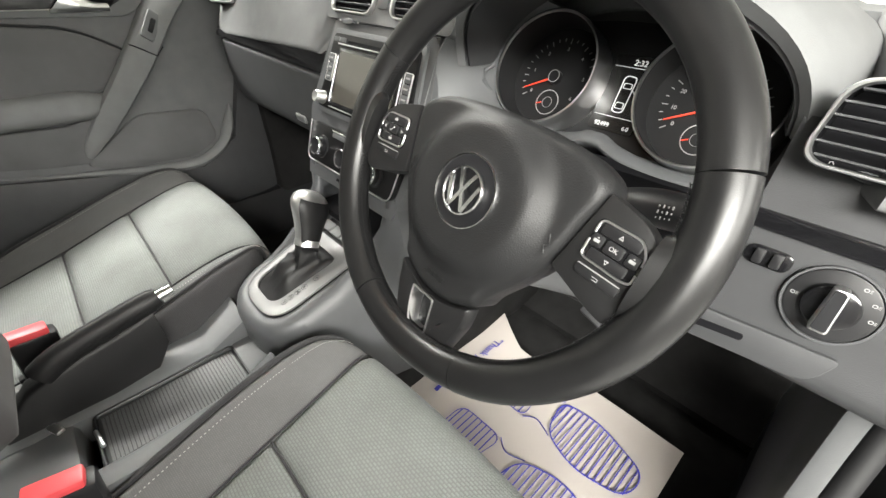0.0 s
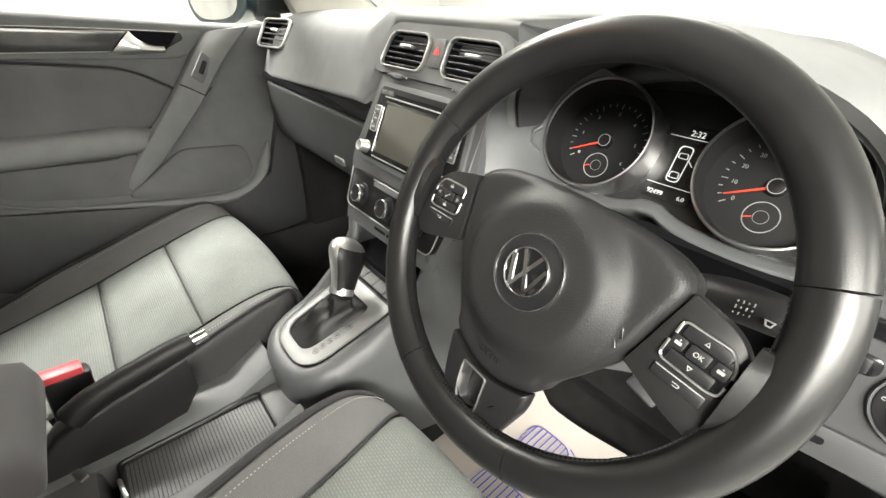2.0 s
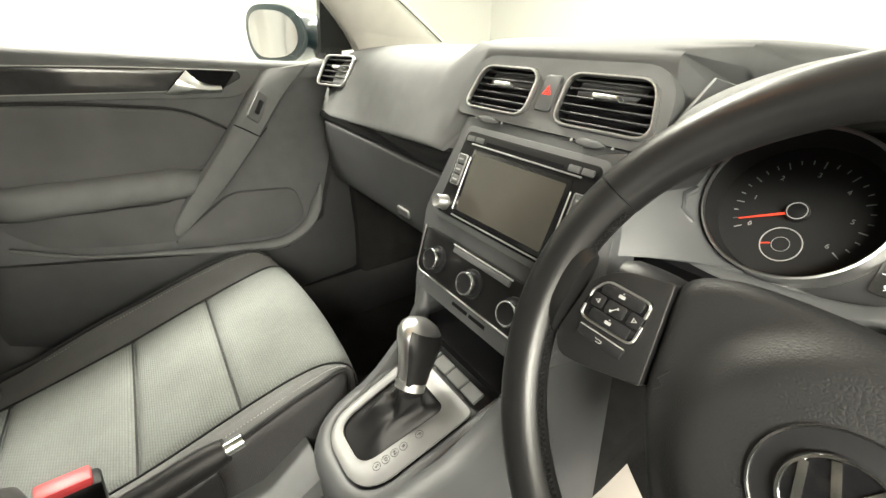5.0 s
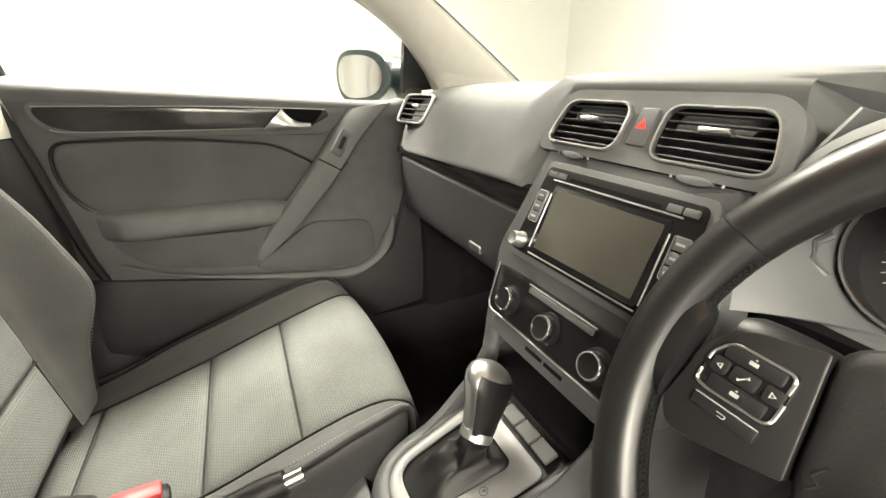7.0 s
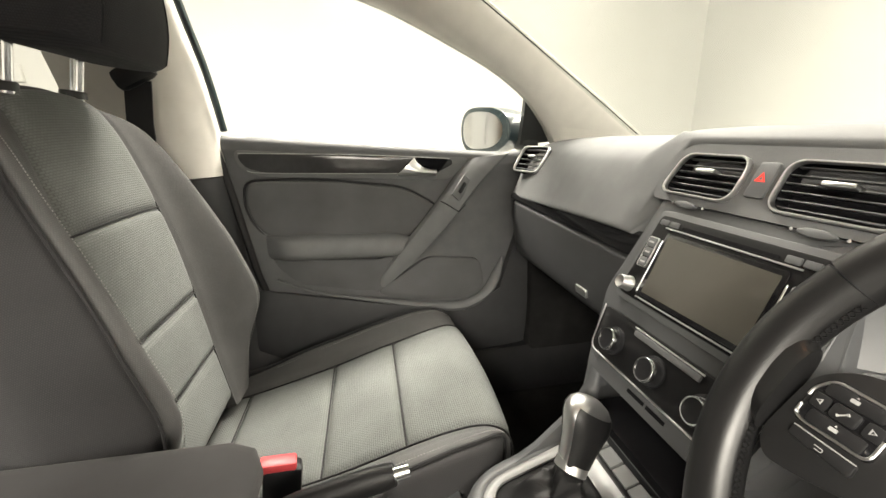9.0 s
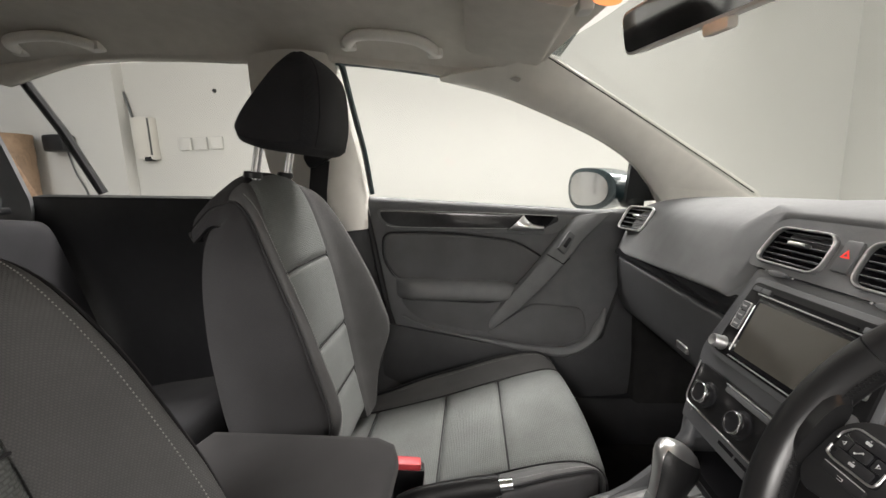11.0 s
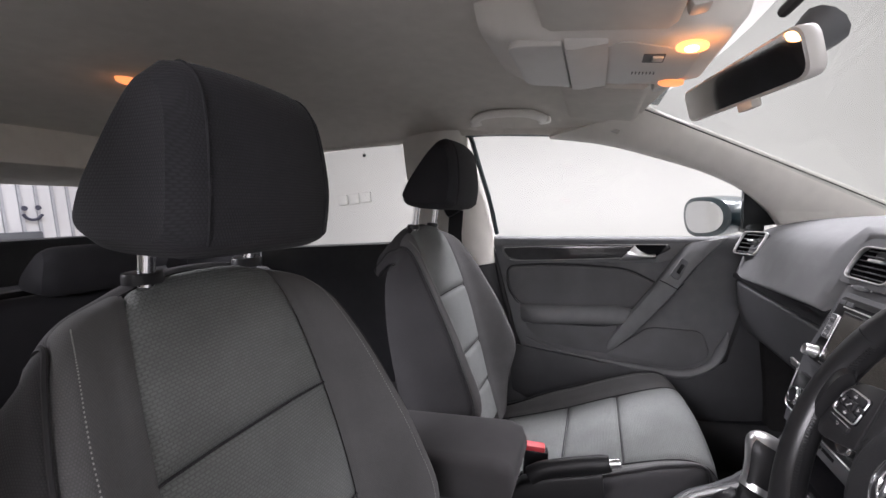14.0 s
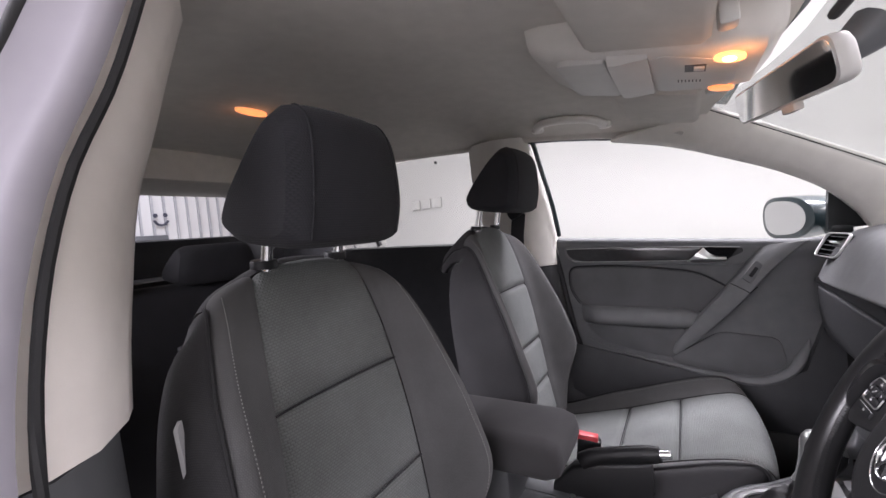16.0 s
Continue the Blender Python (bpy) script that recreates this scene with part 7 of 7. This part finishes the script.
loft(bm, rows)
under(part("console_swoop", shell(bm, 0.004), M_PALE, None, "pale curved console web"), oc)

# rear-view mirror
rv = thing("rear_view_mirror", "pale-framed rear-view mirror on a dark windscreen stalk", "rear-view mirror", (0.04, -0.15, 1.19))
a, b, c = Vector((-0.085, -0.192, 1.189)), Vector((0.150, -0.122, 1.188)), Vector((0.0, 0.0, 1.0))
ax = (b - a).normalized()
upv = Vector((0, -0.17, 1)).normalized()
upv = (upv - ax * upv.dot(ax)).normalized()
yv = upv.cross(ax)
RVM = Matrix(((ax.x, yv.x, upv.x, (a.x + b.x) / 2), (ax.y, yv.y, upv.y, (a.y + b.y) / 2), (ax.z, yv.z, upv.z, 1.1885), (0, 0, 0, 1)))
HL = (b - a).length / 2
out = rounded([(-HL, -0.024), (HL, -0.030), (HL, 0.030), (-HL, 0.026)], [0.012, 0.02, 0.02, 0.012], 6)
inn = [(x * 0.968, z * 0.88) for x, z in out]
bm = bmesh.new()
loft(bm, [[RVM @ Vector((x * f, y, z * f)) for x, z in out] for f, y in ((0.55, 0.038), (0.85, 0.03), (0.97, 0.018), (1.0, 0.004), (0.99, -0.002), (0.955, -0.003))], closed=True, caps=True)
hs = under(part("mirror_housing", bm, M_PALE, None, "pale grey mirror housing"), rv)
bm = bmesh.new()
slab(bm, inn, RVM @ Matrix.Translation((0, -0.003, 0)), 0.001)
under(part("mirror_glass", bm, M_MIRROR, None, "mirror glass"), hs)
bm = new_box((0, 0, 0), (0.03, 0.014, 0.012), 0.003)
bm.transform(RVM @ Matrix.Translation((0.01, 0.004, -0.032)))
under(part("dip_lever", bm, M_BEIGE, None, "pale dip lever"), hs)
bm = bmesh.new()
tube(bm, spline([(0.035, -0.11, 1.195), (0.03, -0.085, 1.22), (0.02, -0.055, 1.245)], 6), [0.012, 0.013, 0.016, 0.02, 0.024, 0.028, 0.03], sides=12)
under(part("mirror_stalk", bm, M_HARD, None, "dark mirror stalk"), rv)

bm = bmesh.new()
tube(bm, [(-0.02, -0.082, 1.287), (0.06, -0.078, 1.288), (0.14, -0.082, 1.287)], 0.008, sides=8)
struct("screen_header_seal", bm, M_RUBBER, "black sensor strip at the windscreen's top edge", "seal")

# passenger door mirror outside
dm = thing("door_mirror", "dark teal passenger door mirror", "door mirror", (-0.86, 0.07, 0.97))
MM = Matrix.Translation((-0.862, -0.012, 0.977)) @ pose(0, 0, 0, 0, 0, 24)
out = [(0.112 * math.copysign(abs(math.cos(q)) ** 0.72, math.cos(q)), -0.003 + (0.066 - 0.012 * math.cos(q)) * math.copysign(abs(math.sin(q)) ** 0.85, math.sin(q))) for q in [2 * math.pi * k / 40 for k in range(40)]]
bm = bmesh.new()
loft(bm, [[MM @ Vector((x * f, y, z * f)) for x, z in out] for f, y in ((0.45, 0.125), (0.78, 0.115), (0.93, 0.09), (1.0, 0.05), (1.02, 0.015), (1.0, 0.0), (0.93, -0.002))], closed=True, caps=True)
under(part("mirror_shell", bm, M_PAINT, None, "dark teal mirror shell"), dm)
bm = bmesh.new()
slab(bm, [(x * 0.80 - 0.008, z * 0.80) for x, z in out], MM @ Matrix.Translation((0, -0.001, 0)), 0.002)
under(part("mirror_glass", bm, M_MIRROR, None, "mirror glass"), dm)
bm = new_box((-0.775, 0.085, 0.935), (0.08, 0.05, 0.035), 0.012)
under(part("mirror_arm", bm, M_BLACK, None, "black mirror arm"), dm)

# ---- footwell ----
paper = thing("paper_floor_mat", "white paper floor mat printed with blue shoe soles", "paper mat", (0.33, 0.05, 0.27))
bm = bmesh.new()
rows = [[Vector((0.097 + 0.444 * i / 20, -0.19 + (0.382 + 0.045 * max(0, 1 - i / 5) - 0.022 * math.sin(math.pi * min(1, i / 12))) * j / 16, 0.2715 + 0.0022 * math.sin(i * 0.9) * math.cos(j * 0.7) + 0.05 * max(0, j / 16 - 0.8) * max(0, 1 - i / 6))) for i in range(21)] for j in range(17)]
loft(bm, rows)
under(part("paper_sheet", shell(bm, 0.0015), M_PAPER, None, "creased white paper"), paper)
for hy, m in ((0.080, 1), (-0.052, -1)):
    base_m = Matrix.Translation((0.225, hy, 0.2755)) @ pose(0, 0, 0, 0, 0, -90) @ pose(0, 0, 0, -90)
    sole = rounded([(m * a, b) for a, b in [(-0.046, 0.118), (0.030, 0.132), (0.053, 0.20), (0.034, 0.283), (-0.024, 0.290), (-0.055, 0.19)]][::m], 0.028)
    heel = rounded([(m * a, b) for a, b in [(-0.034, -0.006), (0.034, -0.006), (0.037, 0.090), (-0.038, 0.075)]][::m], 0.024)
    for o in (sole, heel):
        zs = [b for a, b in o]
        zc, xc = sum(zs) / len(zs), sum(a for a, b in o) / len(o)
        bm = bmesh.new()
        frame_plate(bm, o, [(xc + (a - xc) * 0.95, zc + (b - zc) * 0.97) for a, b in o], base_m, 0.0006)
        for k in range(int((max(zs) - min(zs)) / 0.0105)):
            z = min(zs) + 0.006 + k * 0.0105
            xs = [a + (c - a) * (z - b) / (d - b) for (a, b), (c, d) in zip(o, o[1:] + o[:1]) if (b - z) * (d - z) < 0]
            if len(xs) >= 2:
                slab(bm, [(min(xs), z), (max(xs), z), (max(xs), z + 0.002), (min(xs), z + 0.002)], base_m, 0.0005)
        under(part("sole_print", bm, M_INK, None, "blue printed shoe sole"), paper)
    for a, b, c in (((0.036, 0.086), (0.022, 0.108), (0.033, 0.140)), ((-0.037, 0.072), (-0.030, 0.098), (-0.046, 0.124))):
        bm = bmesh.new()
        tube(bm, [base_m @ Vector((p.x, -0.0003, p.z)) for p in spline([(m * a[0], 0, a[1]), (m * b[0], 0, b[1]), (m * c[0], 0, c[1])], 10)], 0.0009, sides=5)
        under(part("waist_line", bm, M_INK, None, "blue printed line"), paper)
under(writing("paper_text", "\"Thank you", 0.022, Matrix.Translation((0.166, 0.105, 0.277)) @ pose(0, 0, 0, 3, 0, -88), M_INK, None), paper)
bm = bmesh.new()
slab(bm, rounded([(-0.02, -0.004), (0.02, -0.004), (0.02, 0.004), (-0.02, 0.004)], 0.001), Matrix.Translation((0.160, -0.015, 0.2755)) @ pose(0, 0, 0, 0, 0, -86) @ pose(0, 0, 0, -90), 0.0005)
under(part("paper_text_bar", bm, M_INK), paper)

# ---- rear of the cabin ----
rs = thing("rear_bench", "rear bench seat with headrests, near-black for the cabin's shade", "rear seat", (0, -1.4, 0.4))
bm = bmesh.new()
rows = []
for x in [-0.64 + 1.28 * i / 16 for i in range(17)]:
    e = 0.03 * abs(x / 0.64) ** 4
    rows.append([Vector((x, p.y, p.z - e)) for p in spline([(0, -1.02, 0.36), (0, -1.03, 0.46), (0, -1.08, 0.49), (0, -1.3, 0.46), (0, -1.47, 0.45), (0, -1.53, 0.62), (0, -1.60, 0.85), (0, -1.64, 0.95), (0, -1.70, 0.96), (0, -1.72, 0.88)], 26)])
loft(bm, rows)
# bench in near-black cloth, the dim rear cabin's shade in its colour
under(part("bench", shell(bm, 0.02), M_HEADCLOTH, None, "cloth bench, near-black for its shade"), rs)
for x in (-0.38, 0.0, 0.38):
    hr = under(part("headrest", headrest_mesh(), M_HEADCLOTH, None, "black cloth rear headrest"), rs)
    hr.matrix_world = pose(x, -1.67, 0.965, -8) @ Matrix.Diagonal((1.0, 0.9, 0.72, 1))
# rear lining near-black, shade put into the colour
bm = bmesh.new()
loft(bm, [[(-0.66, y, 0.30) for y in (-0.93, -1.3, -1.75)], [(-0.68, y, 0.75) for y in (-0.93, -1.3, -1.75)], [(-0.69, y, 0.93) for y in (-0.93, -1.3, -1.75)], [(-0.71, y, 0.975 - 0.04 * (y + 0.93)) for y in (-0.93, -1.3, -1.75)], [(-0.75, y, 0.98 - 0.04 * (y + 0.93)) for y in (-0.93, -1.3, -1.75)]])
rd = tagged(part("rear_door_lining", shell(bm, 0.02), M_BLACK), "rear passenger door lining, near-black for its shade", "car door")
# unseen lining added to keep stray light out of the rear
bm = bmesh.new()
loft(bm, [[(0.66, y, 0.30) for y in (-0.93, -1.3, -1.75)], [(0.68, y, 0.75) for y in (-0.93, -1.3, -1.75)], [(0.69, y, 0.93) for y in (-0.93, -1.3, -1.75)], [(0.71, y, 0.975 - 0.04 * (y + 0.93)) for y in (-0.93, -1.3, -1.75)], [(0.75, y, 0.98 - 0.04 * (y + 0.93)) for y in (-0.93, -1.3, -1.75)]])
tagged(part("rear_door_lining", shell(bm, 0.02), M_BLACK), "unseen near-black rear door lining added to stop light behind the driver", "car door")
pane("window_3", [[Vector((0.56, y, 1.335)) for y in (-0.94, -1.2, -1.5, -1.72)], [Vector((0.715, y, 0.985)) for y in (-0.94, -1.2, -1.5, -1.72)]], M_TINT, "tinted rear door glass on the driver's side")
bm = bmesh.new()
slab(bm, rounded([(-1.06, 0.905), (-1.0, 0.915), (-1.0, 0.90), (-1.05, 0.893)], 0.005), door_plane(-0.68), 0.012, 0.004)
part("inner_handle", bm, M_CHROME, rd, "matt chrome inner handle")
bm = bmesh.new()
tube(bm, [(-0.69, -1.495, 1.01), (-0.645, -1.545, 1.19), (-0.585, -1.592, 1.35)], 0.013, sides=8)
struct("window_divider", bm, M_BLACK, "black rear door glass divider", "trim")
# C pillars, tailgate
for s, nm in ((-1, "c_pillar_west"), (1, "c_pillar_east")):
    bm = bmesh.new()
    loft(bm, [[(s * 0.56, -1.70, 1.34), (s * 0.52, -1.78, 1.33), (s * 0.50, -1.98, 1.31)], [(s * 0.64, -1.72, 1.15), (s * 0.58, -1.85, 1.15), (s * 0.56, -2.05, 1.12)], [(s * 0.70, -1.74, 1.0), (s * 0.62, -1.9, 1.0), (s * 0.60, -2.12, 0.98)], [(s * 0.70, -1.75, 0.6), (s * 0.64, -1.9, 0.6), (s * 0.62, -2.15, 0.6)]])
    struct(nm, shell(bm, 0.02), M_HARD, "dark rear quarter trim", "pillar")
bm = new_box((0, -2.15, 0.86), (1.3, 0.06, 0.54), 0.02)
struct("tailgate_lining", bm, M_BLACK, "black tailgate lining", "tailgate")
bm = new_box((0, -1.93, 0.97), (1.24, 0.42, 0.02), 0.005)
tagged(part("parcel_shelf", bm, M_BLACK), "black carpeted rear parcel shelf", "shelf")
bm = bmesh.new()
box(bm, (0, -1.90, 1.37), (1.2, 0.36, 0.14), 0.02)
struct("tailgate_header", bm, M_LINER, "dark grey trim over the tailgate", "headliner")
# B pillar belt
for s in (-1,):
    bt = thing("seat_belt", "black seat belt hanging from the door pillar", "seat belt", (s * 0.6, -0.83, 1.1))
    bm = bmesh.new()
    loft(bm, [[(s * 0.555, -0.745, 1.075), (s * 0.562, -0.795, 1.075)], [(s * 0.575, -0.765, 1.0), (s * 0.582, -0.815, 1.0)], [(s * 0.598, -0.785, 0.8), (s * 0.605, -0.835, 0.8)], [(s * 0.615, -0.80, 0.5), (s * 0.622, -0.85, 0.5)]])
    under(part("belt_strap", shell(bm, 0.003), M_RUBBER, None, "black belt strap"), bt)
    bm = new_box((0, 0, 0), (0.03, 0.075, 0.04), 0.012)
    bm.transform(Matrix.Translation((s * 0.553, -0.772, 1.088)) @ pose(0, 0, 0, 25))
    under(part("belt_guide", bm, M_BLACK, None, "black belt guide"), bt)
    bm = new_box((s * 0.552, -0.775, 1.125), (0.045, 0.065, 0.055), 0.018)
    under(part("guide_cover", bm, M_BEIGE, None, "pale guide cover"), bt)

# driver's door aperture: body side behind the pillar
bm = bmesh.new()
rows = []
for p in spline([(0.575, -0.70, 1.33), (0.625, -0.692, 1.2), (0.67, -0.684, 1.1), (0.700, -0.678, 0.985), (0.712, -0.672, 0.85), (0.712, -0.64, 0.6), (0.705, -0.56, 0.38)], 20):
    rows.append([p, p + Vector((0.010, 0.003, 0)), p + Vector((0.024, -0.002, 0)), p + Vector((0.032, -0.012, 0)), p + Vector((0.05, -0.016, 0)), p + Vector((0.075, -0.03, 0)), p + Vector((0.085, -0.26, 0))])
loft(bm, rows)
# pale reflections on the flange come from this base colour
struct("body_side_east", shell(bm, 0.01), M_SILL, "body side by the open driver's door, its pale reflections in the colour", "car body")
bm = bmesh.new()
tube(bm, spline([(0.566, -0.700, 1.335), (0.614, -0.695, 1.2), (0.66, -0.687, 1.1), (0.689, -0.682, 0.985), (0.70, -0.676, 0.85), (0.70, -0.645, 0.6), (0.693, -0.565, 0.38)], 26), 0.0045, sides=8)
struct("door_seal_east", bm, M_RUBBER, "black rubber door aperture seal", "seal")
bm = bmesh.new()
tube(bm, spline([(0.632, -0.722, 1.335), (0.682, -0.716, 1.2), (0.727, -0.708, 1.1), (0.757, -0.702, 0.985), (0.769, -0.696, 0.85), (0.769, -0.664, 0.6), (0.762, -0.584, 0.38)], 26), 0.0055, sides=10)
struct("outer_door_seal_east", bm, M_RUBBER, "second black rubber seal on the body side", "seal")
# roller door behind
rd = thing("roller_door", "pale ribbed bay door behind the car", "bay door", (-0.9, -4.5, 0.0), kind="structure")
bm = new_box((0.5, -4.53, 1.5), (6.2, 0.04, 3.0))
under(part("door_sheet", bm, M_WALL, None, "", False), rd)
for k in range(40):
    bm = new_box((-2.4 + k * 0.105, -4.50, 1.5), (0.018, 0.02, 3.0))
    under(part("door_rib", bm, M_PRINT, None, "", False), rd)

# things on the bay wall behind the rear door glass
X0 = -2.5
bm = new_box((-2.50, -3.35, 1.5), (0.2, 0.9, 3.0))
struct("wall_return", bm, M_WALL, "white wall return by the bay door", "wall", smooth=False)
eb = thing("meter_box", "white wall-mounted electric box with dark catch", "electric box", (X0, -2.78, 1.3))
under(part("box_body", new_box((X0 + 0.04, -2.76, 1.38), (0.08, 0.13, 0.30), 0.006), M_BEIGE, None, "pale grey steel box"), eb)
under(part("box_catch", new_box((X0 + 0.06, -2.735, 1.235), (0.05, 0.05, 0.03), 0.004), M_BLACK, None, "black catch"), eb)
under(part("box_edge", new_box((X0 + 0.081, -2.70, 1.39), (0.006, 0.012, 0.26), 0.001), M_HARD, None, "dark door gap"), eb)
bm = bmesh.new()
tube(bm, [(X0 + 0.02, -2.90, 1.72), (X0 + 0.02, -2.85, 1.5)], 0.008, sides=8)
tagged(part("wall_cable", bm, M_HARD), "dark grey cable clipped to the wall", "cable")
bm = bmesh.new()
slab(bm, oval(0, 0, 0.014, 0.014, 14), Matrix.Translation((X0, -2.22, 1.70)) @ door_plane(0), 0.012, 0.003)
tagged(part("wall_plug", bm, M_BLACK), "small black plug in the white wall", "wall plug")
for k in range(3):
    bm = new_box((X0 + 0.012, -2.48 + 0.12 * k, 1.335), (0.024, 0.09, 0.09), 0.006)
    tagged(part("socket_plate", bm, M_WALL), "white square socket plate on the wall", "socket", group="wall sockets")
bk = thing("wicker_bin", "brown woven bin standing by the bay door", "bin", (-2.25, -3.6, 0.0))
bm = bmesh.new()
rows = []
for k in range(22):
    z = 1.42 * k / 21
    rr = 0.13 + 0.02 * z + (0.004 if k % 2 else 0.0)
    rows.append([Vector((-2.22 + rr * math.cos(q), -3.62 + rr * math.sin(q), z)) for q in [2 * math.pi * j / 28 for j in range(28)]])
loft(bm, rows, closed=True, caps=True)
M_WICKER = material("brown_wicker", (0.3, 0.2, 0.13), 0.85, bump=0.8, bump_scale=120, vary=0.3, scale=60)
under(part("bin_body", bm, M_WICKER), bk)
wl = thing("wall_lamp", "black wall-mounted spotlight with cable", "lamp", (-2.38, -3.32, 1.35))
under(part("lamp_head", new_box((-2.34, -3.32, 1.36), (0.12, 0.16, 0.12), 0.02), M_BLACK), wl)
bm = bmesh.new()
tube(bm, spline([(-2.39, -3.32, 1.3), (-2.385, -3.28, 1.15), (-2.39, -3.22, 1.0), (-2.39, -3.2, 0.8)], 10), 0.006, sides=6)
under(part("lamp_cable", bm, M_HARD), wl)
# hand-drawn face on the dusty rear glass side of the bay door
fd = thing("smile_drawing", "dark smiling face drawn on the bay door", "drawing", (-1.2, -4.48, 1.45))
M_MARK = material("dark_marker", (0.05, 0.05, 0.07), 0.8)
for dx, dz, rr in ((-0.045, 0.03, 0.02), (0.04, 0.035, 0.02)):
    bm = bmesh.new()
    slab(bm, oval(dx, dz, rr, rr, 14), Matrix.Translation((-1.2, -4.485, 1.45)) @ pose(0, 0, 0, 0, 0, 180), 0.004)
    under(part("eye_mark", bm, M_MARK), fd)
bm = bmesh.new()
tube(bm, spline([(-1.26, -4.482, 1.43), (-1.23, -4.482, 1.40), (-1.2, -4.482, 1.39), (-1.165, -4.482, 1.40), (-1.14, -4.482, 1.435)], 14), 0.011, sides=6)
under(part("mouth_mark", bm, M_MARK), fd)
bm = new_box((-1.02, -4.47, 1.26), (0.42, 0.05, 0.07), 0.01)
tagged(part("door_bar", bm, M_HARD), "dark steel locking bar on the bay door", "bar")
# pedals
for px, w, nm, lab in ((0.27, 0.06, "brake_pedal", "black rubber brake pedal on steel arm"), (0.40, 0.045, "accelerator_pedal", "black accelerator pedal on the bulkhead")):
    pd = thing(nm, lab, "pedal", (px, 0.30, 0.40))
    bm = new_box((0, 0, 0), (w, 0.012, 0.055 if w > 0.05 else 0.12), 0.004)
    bm.transform(Matrix.Translation((px, 0.27, 0.42)) @ pose(0, 0, 0, -30))
    under(part("pedal_pad", bm, M_RUBBER, None, "black rubber pad"), pd)
    bm = bmesh.new()
    tube(bm, spline([(px, 0.28, 0.42), (px + 0.005, 0.34, 0.50), (px + 0.01, 0.38, 0.65)], 8), 0.009, sides=8)
    under(part("pedal_arm", bm, M_ALU, None, "bare steel arm"), pd)
